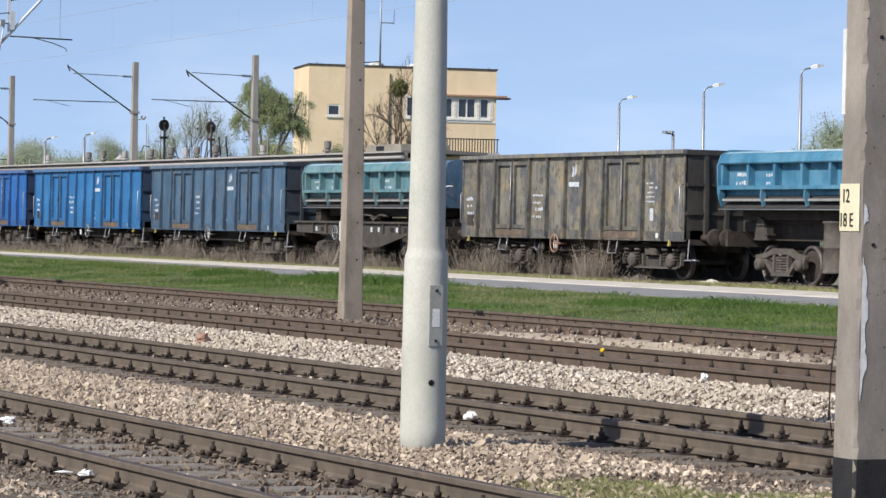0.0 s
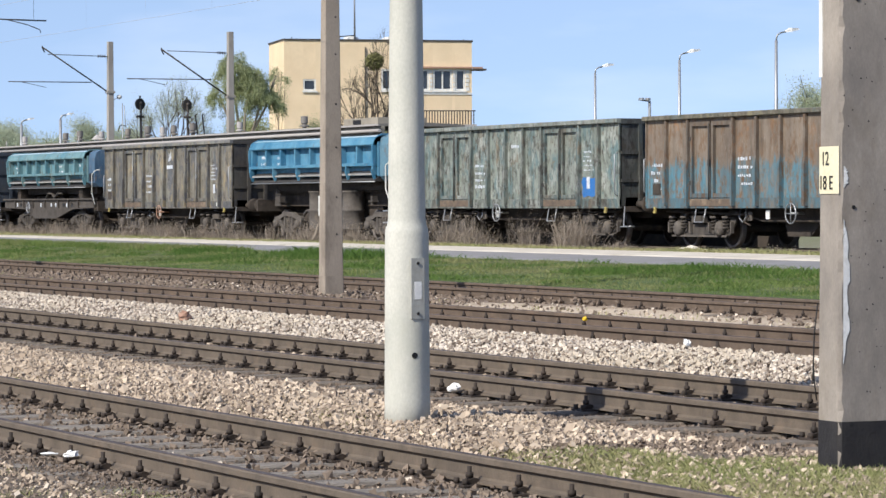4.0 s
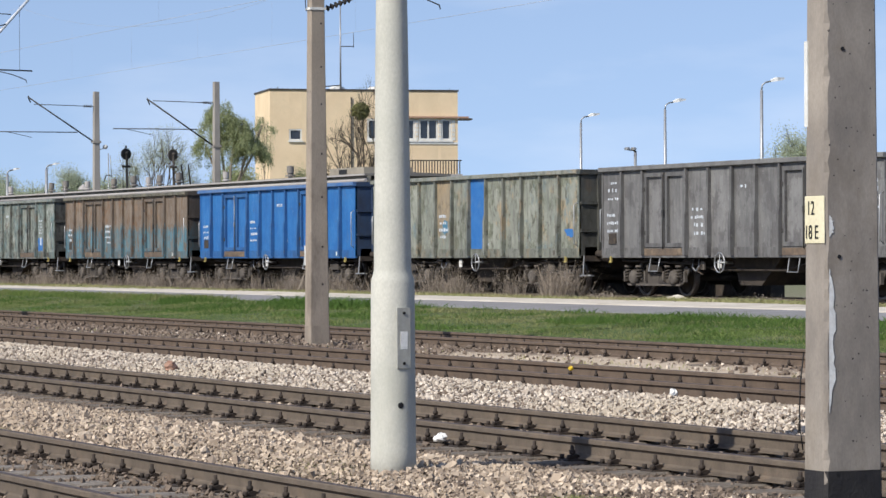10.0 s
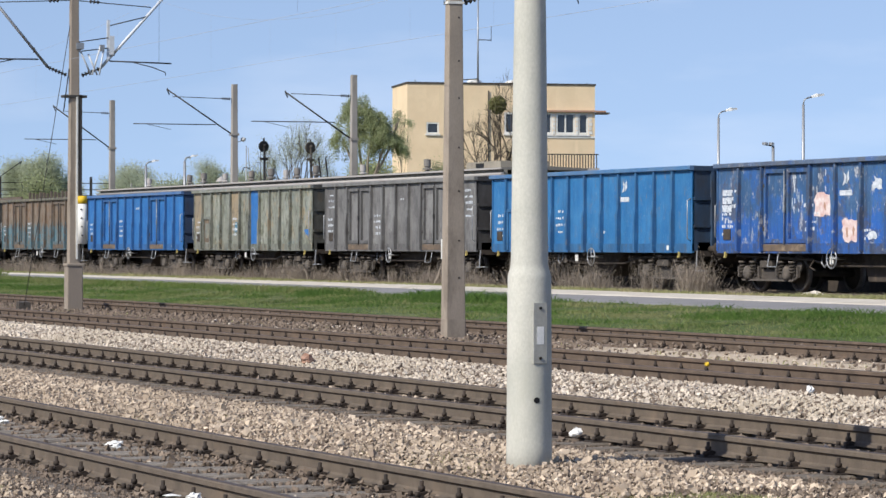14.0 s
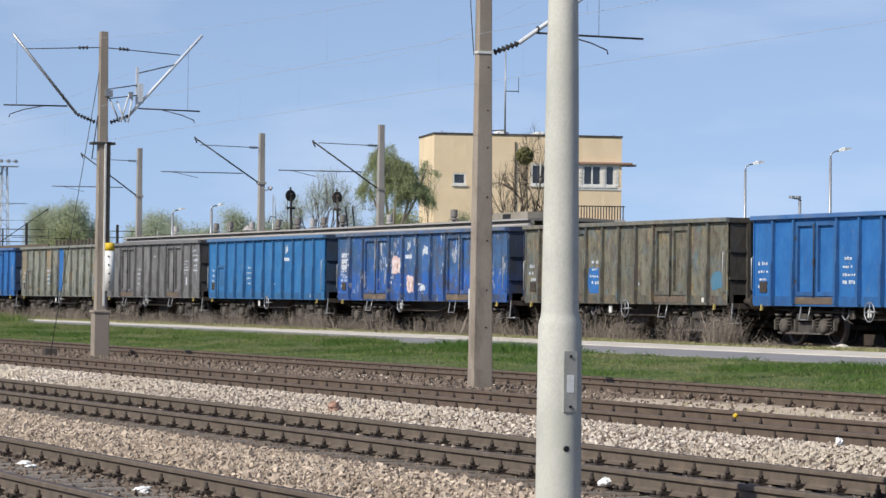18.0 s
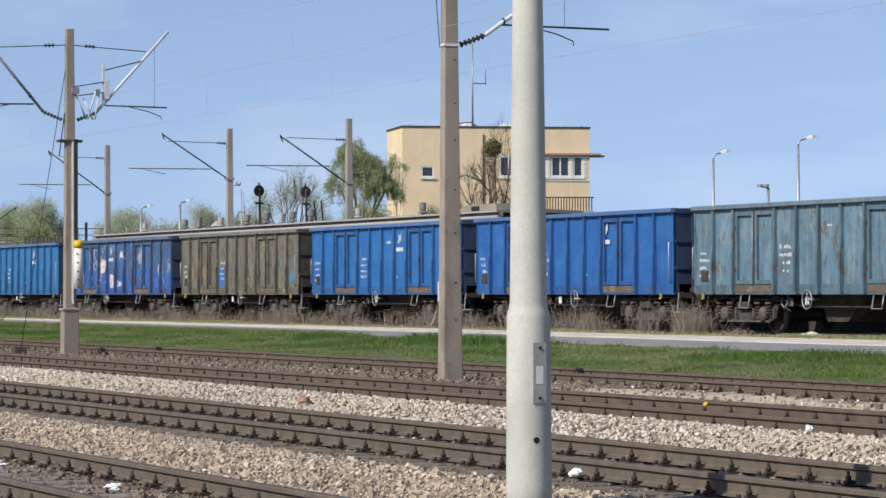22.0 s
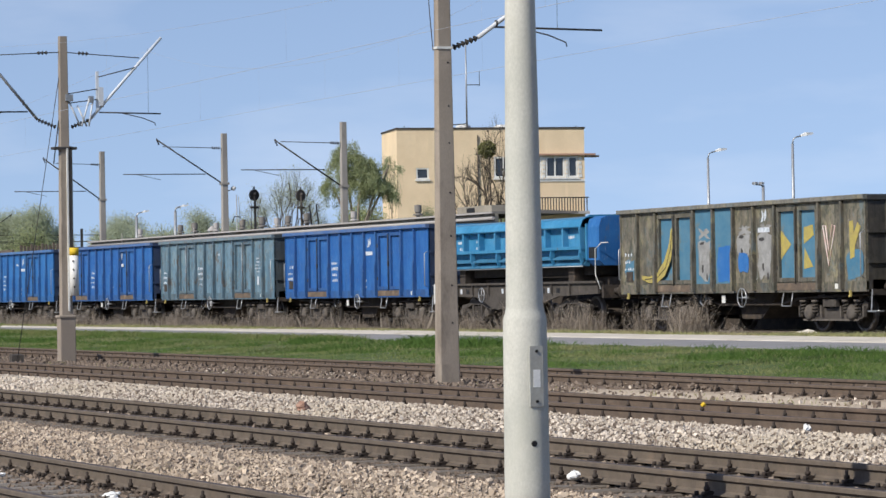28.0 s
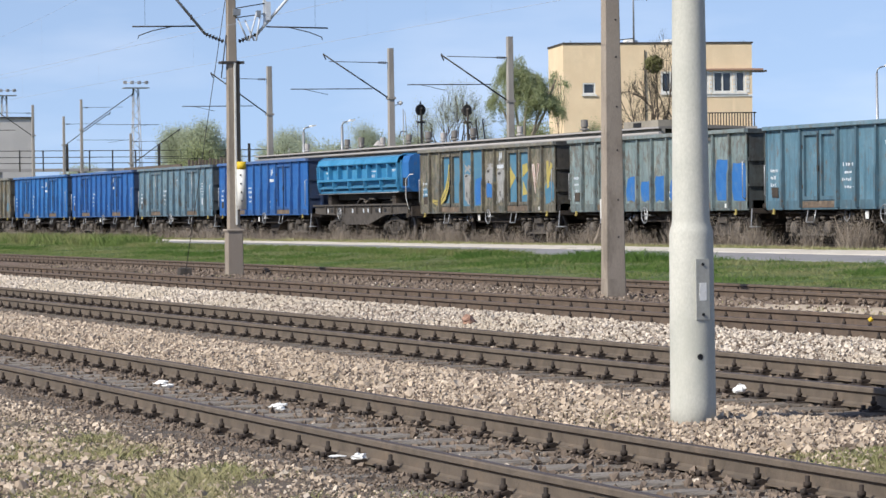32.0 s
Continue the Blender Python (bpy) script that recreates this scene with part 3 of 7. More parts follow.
def near_pole():
    p = thing("concrete_pole", "weathered concrete pole with black bitumen base and cream number plate", "pole", at=(-15.09, 9.56, -0.24))
    chip, rings = random.Random(9), []
    for i in range(161):
        z = 9.5 * i / 160
        k = 1 - 0.38 * z / 9.5
        hx, hy, c = 0.118 * k, 0.19 * k, 0.016
        d = 0.010 + 0.016 * chip.random() ** 2
        rings.append([(-hx + c, -hy, z), (hx - d, -hy, z), (hx, -hy + d * 1.3, z), (hx, hy - c, z), (hx - c, hy, z), (-hx + c, hy, z), (-hx, hy - c, z), (-hx, -hy + c, z)])
    part("shaft", Geo().loft(rings), CONCRETE, p, "weathered concrete shaft with a chipped arris")
    pits = Geo()
    for _ in range(60):
        z, y = chip.uniform(0.4, 3.4), chip.uniform(-0.15, 0.15)
        x = 0.118 * (1 - 0.38 * z / 9.5)
        pits.tube((x - 0.01, y, z), (x + 0.0012, y, z), chip.uniform(0.002, 0.006), n=6)
    tagged(part("pits", pits, BITUMEN, p), "small dark pits in the concrete", kind="stuff")
    part("bitumen_coat", tapered(-0.121, 0.121, -0.193, 0.193, -0.02, 0.295, 0.985, 0.019), BITUMEN, p, "black bitumen coat round the foot")
    rnd = random.Random(4)
    # flaking white paint along the arris
    for name, z0, z1, wide in (("paint_strip", 0.62, 1.42, 0.040), ("paint_flake", 1.60, 1.72, 0.030)):
        left, right = [], []
        n = 26
        for i in range(n + 1):
            z = z0 + (z1 - z0) * i / n
            s = 1 - 0.38 * z / 9.5
            y = -0.19 * s + 0.022
            taper = min(1, 4 * min(i, n - i) / n + 0.15)
            left.append((0.118 * s + 0.0035, y, z))
            right.append((0.118 * s + 0.0035, y + wide * taper * rnd.uniform(0.55, 1.15), z))
        g = Geo()
        g.add([q for pair in zip(left, right) for q in pair] + [(x - 0.003, y, z) for pair in zip(left, right) for x, y, z in pair],
              [(2 * i, 2 * i + 1, 2 * i + 3, 2 * i + 2) for i in range(n)] + [(2 * i + 1, 2 * (n + 1) + 2 * i + 1, 2 * (n + 1) + 2 * i + 3, 2 * i + 3) for i in range(n)])
        part(name, g, PAPER, p, "flaking white paint")
    part("white_strip", Geo().box(-0.110, -0.075, -0.1765, -0.168, 2.22, 2.70), WHITE, p, "white painted strip on the edge")
    plate = part("number_plate", Geo().cbox(-0.100, 0.104, -0.184, -0.176, 1.565, 1.83, 0.004), CREAM, p, "cream plate with black numbers")
    plate.rotation_euler = (0, 0, 0)
    for text, x, z in (("12", -0.072, 1.725), ("18 E", -0.096, 1.590)):
        cu = bpy.data.curves.new("digits", "FONT")
        cu.body, cu.size, cu.extrude = text, 0.105, 0.0015
        tmp = bpy.data.objects.new("digits", cu)
        me = bpy.data.meshes.new_from_object(tmp)
        bpy.data.objects.remove(tmp)
        me.materials.clear()
        me.materials.append(BLACK)
        ob = part("lettering", me, BLACK, plate, "black painted numbers")
        ob.location, ob.rotation_euler = (x, -0.1865, z), (radians(90), 0, 0)
        ob.scale = (0.78, 1.05, 1)
    cable = [(-0.15, -0.17, 0.40), (-0.165, -0.178, 0.52), (-0.16, -0.185, 0.66), (-0.175, -0.18, 0.50), (-0.15, -0.185, 0.78), (-0.138, -0.17, 0.95)]
    part("loose_cable", Geo().line(cable, 0.004), BLACK, p, "thin black loose cable")
    for z, y in ((1.49, -0.09), (2.65, -0.06), (0.28, -0.11)):
        part("bolt_hole", Geo().tube((0.10, y, z), (0.120 * (1 - 0.38 * z / 9.5) + 0.003, y, z), 0.012, n=8), BLACK, p)


def round_pole():
    p = thing("round_concrete_pole", "pale round spun concrete pole with a thicker sleeve at its foot", "pole", at=(-19.59, 8.81, -0.20))
    prof = [(0.0, -0.12), (0.157, -0.12), (0.1555, 0.13), (0.152, 0.80), (0.149, 1.28), (0.144, 1.31), (0.1345, 1.335), (0.130, 1.36), (0.1275, 1.385), (0.1125, 2.81), (0.1025, 3.49), (0.0845, 5.2), (0.077, 8.7), (0.0, 8.7)]
    part("shaft", Geo().spin([q for q in prof if q[1] <= 9], (0, 0, 0), "z", 40), SPUN, p)
    nrm, side = Vector((0.997, 0.065, 0)), Vector((-0.065, 0.997, 0))
    def slab(w, d0, d1, z0, z1):
        g = Geo()
        pts = []
        for d in (d0, d1):
            for u, z in ((-w, z0), (w, z0), (w, z1), (-w, z1)):
                pts.append(nrm * d + side * u + Vector((0, 0, z)))
        return g.add(pts, [(3, 2, 1, 0), (4, 5, 6, 7), (0, 1, 5, 4), (1, 2, 6, 5), (2, 3, 7, 6), (3, 0, 4, 7)])
    cover = part("cable_cover", slab(0.050, 0.128, 0.160, 0.70, 1.11), COVERGREY, p, "grey cover plate of the cable hatch")
    part("paper_label", slab(0.027, 0.1605, 0.162, 0.83, 0.95), PAPER, cover, "white paper label")
    for z in (0.735, 1.075):
        c = nrm * 0.1605 + Vector((0, 0, z))
        part("bolt", Geo().tube(c, c + nrm * 0.008, 0.010, n=8), BLACK, cover)
    c = nrm * 0.142 - side * 0.022 + Vector((0, 0, 0.45))
    part("hole", Geo().tube(c, c + nrm * 0.0145, 0.021, n=12), BLACK, p)


def insulator(g, p, q, n=5, r=0.055):
    p, q = Vector(p), Vector(q)
    g.tube(p, q, 0.018, n=6)
    for i in range(n):
        c = p.lerp(q, (i + 0.5) / n)
        d = (q - p).normalized() * 0.018
        g.tube(c - d, c + d, r, r * 0.55, n=10)
    return g


def yard_mast(at, full):
    """Concrete mast of the overhead line between two tracks, with a cantilever to each side. Local y runs across the tracks."""
    p = thing("overhead_line_mast", "tapered brown grey concrete mast with two overhead line cantilevers" if full else "tapered brown grey concrete mast with one overhead line cantilever", "mast", "overhead line masts", at)
    if full:
        part("foot", tapered(-0.15, 0.15, -0.19, 0.19, -0.1, 1.05, 0.97, 0.02), MASTCON, p, "thick concrete foot")
        part("foot_collar", Geo().cbox(-0.17, 0.17, -0.215, 0.215, 1.05, 1.10, 0.015), MASTCON, p)
        part("shaft", tapered(-0.11, 0.11, -0.135, 0.135, 1.10, 7.55, 0.68, 0.015, 6), MASTCON, p)
    else:
        part("foot", tapered(-0.125, 0.125, -0.175, 0.175, -0.1, 0.33, 0.985, 0.02), MASTCON, p, "darker concrete foot")
        part("shaft", tapered(-0.12, 0.12, -0.168, 0.168, 0.33, 8.6, 0.55, 0.015, 8), MASTCON, p)
        part("white_mark", Geo().box(-0.125, -0.085, -0.165, -0.150, 1.30, 1.62), WHITE, p, "white painted height mark")
        part("band", Geo().box(-0.10, 0.10, -0.14, 0.14, 5.42, 5.46), WHITE, p, "pale clamp band")
        for z in (1.0, 1.6, 2.4, 3.1, 3.9, 4.5, 5.2):
            part("bolt_hole", Geo().tube((0.08, 0.05, z), (0.125 - 0.0068 * z + 0.004, 0.05, z), 0.016, n=6), BLACK, p)
        part("drop_wire", Geo().line([(-0.02, -0.16, 5.4), (-0.02, -0.21, 6.0), (-0.02, -0.27, 7.0)], 0.008), DARKSTEEL, p)
    sides = (-1, 1) if full else (1,)
    for s in sides:
        g = Geo()
        insulator(g, (0, s * 0.18, 5.45), (0, s * 0.62, 5.62), 6)
        part("insulator", g, DARKSTEEL, p, "dark ribbed insulator")
        metal = STEEL if s < 0 else ZINC
        far, high = ((2.38, 7.56) if s > 0 else (2.15, 7.42)) if full else (2.95, 7.25)
        part("cantilever_tube", Geo().tube((0, s * 0.62, 5.62), (0, s * far, high), 0.036), metal, p)
        part("tube_clamp", Geo().ring((0, s * 0.95, 5.62 + 0.33 * (high - 5.62) / (far - 0.62)), "y", 0.05, 0.016, 10), DARKSTEEL, p)
        if full:
            part("tie_rod", Geo().tube((0, s * 0.1, 7.18), (0, s * 1.85, 7.08), 0.012, n=5), DARKSTEEL, p)
            g = Geo()
            insulator(g, (0, s * 0.36, 7.17), (0, s * 0.62, 7.155), 3, 0.05)
            part("insulator", g, DARKSTEEL, p, "dark ribbed insulator")
        reach = 2.35 if full else 2.86
        part("steady_arm", Geo().tube((0, s * 0.85, 5.80), (0, s * reach, 5.78), 0.018, n=6), DARKSTEEL, p)
        part("registration_arm", Geo().line([(0, s * 1.35, 5.80), (0, s * 1.9, 5.68), (0, s * 2.2, 5.57), (0, s * 2.22, 5.50)], 0.012, 5), DARKSTEEL, p)
        part("dropper", Geo().tube((0, s * 2.05, 7.30), (0, s * 2.05, 5.80), 0.004, n=4), DARKSTEEL, p)
    if full:
        part("collar", Geo().cbox(-0.13, 0.13, -0.28, 0.28, 4.93, 4.99, 0.01), DARKSTEEL, p)
        for y0, z0, y1 in ((0.07, 6.15, 0.39), (0.32, 5.95, 0.54), (0.62, 6.15, 0.42), (0.69, 6.05, 0.59)):
            part("strut", Geo().tube((0.05, y0, z0), (0.05, y1, 5.47), 0.022, n=6), ZINC, p, "bright galvanised strut")
        part("strut_clamp", Geo().box(-0.13, 0.13, 0.02, 0.2, 6.05, 6.2), STEEL, p)
        part("strut_clamp", Geo().box(0.0, 0.1, 0.60, 0.70, 6.02, 6.17), STEEL, p)
        for z0, z1 in ((6.22, 6.34), (6.0, 6.1)):
            part("tie_rod", Geo().tube((0.05, 0.1, z0), (0.05, 0.8, z1), 0.013, n=5), DARKSTEEL, p)
        part("bracket", Geo().box(0, 0.05, 0.78, 0.84, 5.85, 6.75).box(-0.01, 0.06, 0.83, 0.95, 5.95, 6.38), ZINC, p, "bright galvanised bracket")
        part("upper_stay", Geo().tube((0.02, 0.84, 6.62), (0.02, 1.75, 6.86), 0.014, n=5), DARKSTEEL, p)
        marker = part("marker_tube", Geo().tube((0.16, 0.16, 1.55), (0.16, 0.16, 2.48), 0.105, n=16), WHITE, p, "white marker tube with a yellow top")
        part("yellow_cap", Geo().tube((0.16, 0.16, 2.48), (0.16, 0.16, 2.66), 0.107, n=16), YELLOW, marker, "yellow cap")
        for i in range(4):
            part("black_mark", Geo().tube((0.262, 0.13 - 0.01 * i, 1.75 + 0.2 * i), (0.269, 0.13 - 0.01 * i, 1.75 + 0.2 * i), 0.022, n=6), BLACK, marker)
        part("cable_duct", Geo().box(0.10, 0.14, 0.02, 0.06, 1.2, 4.95), WHITE, p, "white cable duct")
        part("cable_duct", Geo().box(0.09, 0.13, 0.10, 0.16, 2.5, 5.0), DARKSTEEL, p, "dark cable duct")
        part("guy_wire", Geo().tube((0, -0.1, 6.6), (-0.25, -1.1, 0.12), 0.009, n=5), DARKSTEEL, p)
        part("guy_wire", Geo().tube((0, -0.12, 5.6), (0, -0.25, 4.6), 0.014, n=5), DARKSTEEL, p)
    return p


def guy_anchor():
    g = Geo().prism([(-0.16, -0.1), (0.16, -0.1), (0.13, 0.20), (-0.09, 0.22)], "y", -0.14, 0.14)
    single("anchor_block", g, GEARMID, "dark weathered concrete block anchoring the guy wire", "anchor block", at=(-71.0, 19.06, -0.2))


near_pole()
round_pole()
yard_mast((-46.95, 19.74, -0.20), False)
yard_mast((-70.55, 20.13, -0.20), True)
guy_anchor()


def far_mast(at, h, reach, lamp=False, slim=1.0, low=2.4, rise=0.68, tie=0.65, arm=0.42):
    """Overhead line mast behind the train, with its cantilever towards the tracks in front."""
    p = thing("overhead_line_mast", "slim concrete overhead line mast with a dark cantilever", "mast", "far overhead line masts", at)
    part("shaft", tapered(-0.15 * slim, 0.15 * slim, -0.17 * slim, 0.17 * slim, -0.3, h, 0.7, 0.02, 4), FARCON, p)
    if reach:
        z0 = h - low
        s = -1 if reach > 0 else 1
        r = abs(reach)
        part("cantilever_tube", Geo().tube((0, s * 0.1, z0), (0, s * r, z0 + rise * r), 0.036, n=6), DARKSTEEL, p)
        part("tie_rod", Geo().tube((0, s * 0.1, h - tie), (0, s * r * 0.92 if rise < 0.66 else s * r * 0.8, h - tie + 0.05), 0.017, n=5), DARKSTEEL, p)
        part("steady_arm", Geo().tube((0, s * r * 0.28, z0 + arm), (0, s * (r * 1.5), z0 + arm - 0.02), 0.022, n=5), DARKSTEEL, p)
        part("end_fitting", Geo().line([(0, s * r, z0 + rise * r + 0.06), (0, s * (r + 0.02), z0 + rise * r), (0, s * r * 0.97, z0 + rise * r - 0.22)], 0.03, 5), DARKSTEEL, p)
        part("clamp", Geo().box(-0.16, 0.16, -0.18, 0.18, z0 - 0.05, z0 + 0.05), FARCON, p)
        part("registration_arm", Geo().line([(0, s * r * 1.35, z0 + arm), (0, s * r * 1.15, z0 + arm - 0.12), (0, s * r * 0.95, z0 + arm - 0.25)], 0.012, 5), DARKSTEEL, p)
        g = Geo()
        insulator(g, (0, s * 0.2, h - tie), (0, s * 0.6, h - tie + 0.01), 4, 0.07)
        part("insulator", g, DARKSTEEL, p, "dark ribbed insulator")
    if lamp:
        g = Geo().line([(0, 0.1, h - 2.55), (0, 0.32, h - 2.5)], 0.018, 5)
        part("lamp_arm", g, STEEL, p)
        part("lamp_head", Geo().spin([(0.0, -0.09), (0.09, -0.05), (0.13, 0.05), (0.06, 0.11), (0, 0.12)], (0, 0.42, h - 2.45), "z", 10), WHITE, p, "pale lamp head")
    return p


def catenary(y, z0, z1, x0, x1, sags, droppers):
    """A contact wire with its carrying wire and droppers, hung between masts."""
    t = thing("overhead_line", "thin dark overhead contact line with droppers", "overhead line", "overhead lines")
    part("contact_wire", Geo().tube((x0, y, z0), (x1, y, z0), 0.0035, n=5), WIRE, t)
    pts = []
    for a, b in sags:
        for i in range(17):
            k = i / 16
            pts.append((a + (b - a) * k, y, z1 - 1.1 * 4 * k * (1 - k)))
    part("carrying_wire", Geo().line(pts, 0.0025, 5), WIRE, t)
    for a, b in sags:
        for i in range(1, droppers):
            k = i / droppers
            part("dropper", Geo().tube((a + (b - a) * k, y, z0), (a + (b - a) * k, y, z1 - 1.1 * 4 * k * (1 - k)), 0.001, n=4), WIRE, t)


catenary(22.15, 5.19, 7.05, -330, 40, ((-135, -70.55), (-70.55, -46.95), (-46.95, 10)), 6)
catenary(18.05, 5.19, 7.05, -330, 40, ((-135, -70.55), (-70.55, -8)), 6)


# ---- the freight train ----
RUSTY = (0.13, 0.062, 0.035)
BLUE = paint("bright blue wagon paint", (0.014, 0.108, 0.325), (0.027, 0.148, 0.38), (0.10, 0.12, 0.17), 0.62, dirt=0.4)
BLUE2 = paint("strong blue wagon paint", (0.012, 0.09, 0.305), (0.024, 0.126, 0.355), (0.08, 0.09, 0.13), 0.625, dirt=0.4)
SKYBLUE = paint("sky blue wagon paint", (0.016, 0.125, 0.315), (0.035, 0.17, 0.37), (0.13, 0.16, 0.20), 0.60, dirt=0.5)
STEELBLUE = paint("dull steel blue wagon paint", (0.048, 0.105, 0.18), (0.08, 0.145, 0.215), (0.17, 0.15, 0.14), 0.58)
UMBER = paint("dark umber wagon paint", (0.145, 0.13, 0.10), (0.21, 0.19, 0.155), (0.06, 0.05, 0.04), 0.56, spots=(((0.075, 0.085, 0.105), 0.08), ((0.29, 0.23, 0.13), 0.02), ((0.20, 0.20, 0.17), 0.05)))
GREENGREY = paint("patchy grey green wagon paint", (0.155, 0.185, 0.16), (0.25, 0.27, 0.235), (0.06, 0.055, 0.045), 0.53, spots=(((0.10, 0.17, 0.18), 0.07), ((0.16, 0.12, 0.075), 0.02), ((0.34, 0.36, 0.33), 0.04)))
RUSTTEAL = paint("rust brown paint over worn teal", (0.16, 0.125, 0.095), (0.215, 0.175, 0.135), (0.15, 0.09, 0.05), 0.535, ((0.075, 0.20, 0.26), 2.2), spots=(((0.27, 0.135, 0.06), -0.02), ((0.11, 0.085, 0.06), -0.01)))
PALEGREEN = paint("mottled pale grey green wagon paint", (0.20, 0.215, 0.18), (0.29, 0.30, 0.255), (0.075, 0.075, 0.055), 0.555, spots=(((0.33, 0.25, 0.15), 0.015), ((0.14, 0.20, 0.22), 0.0), ((0.12, 0.13, 0.09), 0.03)))
TANNED = paint("rust stained grey green wagon paint", (0.25, 0.21, 0.15), (0.33, 0.25, 0.15), (0.10, 0.09, 0.07), 0.56, ((0.20, 0.225, 0.195), 1.95))
GREY = paint("plain grey wagon paint", (0.145, 0.143, 0.142), (0.185, 0.183, 0.18), (0.17, 0.15, 0.14), 0.63, spots=(((0.20, 0.20, 0.195), 0.05), ((0.105, 0.10, 0.10), 0.05)))
NAVY = paint("scraped navy blue wagon paint", (0.030, 0.088, 0.20), (0.065, 0.14, 0.27), (0.35, 0.35, 0.37), 0.61, ((0.018, 0.105, 0.40), 2.05), spots=(((0.022, 0.11, 0.36), 0.05), ((0.07, 0.08, 0.12), 0.05), ((0.45, 0.46, 0.48), -0.02)))
OLIVE = paint("olive brown wagon paint", (0.14, 0.137, 0.098), (0.195, 0.185, 0.135), (0.085, 0.07, 0.05), 0.53, spots=(((0.31, 0.225, 0.105), 0.03), ((0.10, 0.165, 0.19), 0.035), ((0.13, 0.10, 0.09), 0.05)))
TEAL = paint("faded grey teal wagon paint", (0.092, 0.18, 0.245), (0.145, 0.235, 0.30), (0.13, 0.095, 0.07), 0.57, spots=(((0.19, 0.27, 0.30), 0.04), ((0.10, 0.09, 0.075), 0.0)))
TEAL2 = paint("teal wagon paint", (0.075, 0.165, 0.225), (0.12, 0.22, 0.28), (0.13, 0.10, 0.08), 0.58)
KHAKI = paint("khaki brown wagon paint", (0.145, 0.128, 0.095), (0.20, 0.178, 0.135), (0.07, 0.075, 0.055), 0.53, spots=(((0.27, 0.24, 0.14), 0.04), ((0.11, 0.15, 0.16), 0.03), ((0.085, 0.075, 0.055), 0.05)))
SAGE = paint("pale sage wagon paint", (0.15, 0.21, 0.215), (0.21, 0.265, 0.265), (0.12, 0.10, 0.08), 0.55, spots=(((0.25, 0.29, 0.27), 0.04), ((0.13, 0.12, 0.10), 0.03)))
TURQ = paint("turquoise dump body paint", (0.024, 0.18, 0.345), (0.055, 0.24, 0.42), (0.10, 0.12, 0.14), 0.62, dirt=0.4)
TURQDULL = paint("dull turquoise dump body paint", (0.075, 0.19, 0.235), (0.16, 0.265, 0.27), (0.13, 0.11, 0.08), 0.57)
CYAN = paint("blue dump body paint", (0.038, 0.165, 0.275), (0.11, 0.265, 0.37), (0.15, 0.14, 0.13), 0.61, dirt=0.5)
SPRAYBLUE = mat("sprayed blue patch", (0.022, 0.125, 0.37), (0.04, 0.16, 0.41), 4, 0.6, stain=(0.09, 0.17, 0.30))
SPRAYYELLOW = mat("sprayed yellow", (0.44, 0.36, 0.09), (0.34, 0.28, 0.10), 7, 0.7, stain=(0.2, 0.17, 0.1))
SPRAYGREY = mat("sprayed pale grey", (0.33, 0.33, 0.32), (0.23, 0.23, 0.225), 5, 0.7, stain=(0.14, 0.13, 0.11))
SPRAYTEAL = mat("older teal paint patch", (0.055, 0.165, 0.26), (0.09, 0.20, 0.28), 3, 0.7, stain=(0.15, 0.16, 0.14))
SPRAYPINK = mat("torn red and white paper", (0.72, 0.67, 0.65), (0.58, 0.38, 0.35), 6, 0.8)
GLOSSDUST = mat("chalky pale blue dust", (0.50, 0.58, 0.62), (0.22, 0.38, 0.46), 1.6, 0.8, stain=(0.12, 0.30, 0.40))
TIMBERPLANK = mat("grimy brown door sill", (0.17, 0.125, 0.09), (0.10, 0.08, 0.065), 4, 0.9, stain=(0.26, 0.20, 0.14))

HOOKYELLOW = mat("worn yellow paint", (0.55, 0.45, 0.14), (0.34, 0.27, 0.10), 12, 0.8, stain=(0.2, 0.16, 0.1))
BODY_Y = 1.448  # half width of a wagon body over its side sheets' ribs
LETTER = mat("faded white lettering", (0.68, 0.71, 0.74), (0.38, 0.43, 0.49), 14, 0.8)


GRIMY = {}


def grimy(m, heavy=False):
    """The frames and ribs of a wagon, or heavy its end walls: its own paint darkened by soot and by shade put into the
    colour.
    """
    key = m.name + (" end" if heavy else "")
    # heavy also paints in the shade of end walls turned from the sun
    lo, hi = (0.92, 0.7) if heavy else (0.55, 0.12)
    if key not in GRIMY:
        d = m.copy()
        d.name = m.name + (", sooty end" if heavy else ", sooty")
        tree = d.node_tree
        bsdf = [n for n in tree.nodes if n.type == "BSDF_PRINCIPLED"][0]
        old = bsdf.inputs["Base Color"].links[0].from_socket
        soot_shade = mixc(tree, ramp(tree, grain(tree, coords(tree, True, (1, 1, 0.5)), 3.0), 0.2, 0.7, (lo, lo, lo, 1), (hi, hi, hi, 1)), old, (0.03, 0.028, 0.028))
        tree.links.new(soot_shade, bsdf.inputs["Base Color"])
        GRIMY[key] = d
    return GRIMY[key]


def dusty(m):
    """The top rail: the same paint, chalked and dusted grey."""
    key = m.name + " dust"
    if key not in GRIMY:
        d = m.copy()
        d.name = m.name + ", dusty"
        tree = d.node_tree
        bsdf = [n for n in tree.nodes if n.type == "BSDF_PRINCIPLED"][0]
        old = bsdf.inputs["Base Color"].links[0].from_socket
        tree.links.new(mixc(tree, ramp(tree, grain(tree, coords(tree, True), 2.0), 0.3, 0.7, (0.08, 0.08, 0.08, 1), (0.4, 0.4, 0.4, 1)), old, (0.22, 0.22, 0.21)), bsdf.inputs["Base Color"])
        GRIMY[key] = d
    return GRIMY[key]


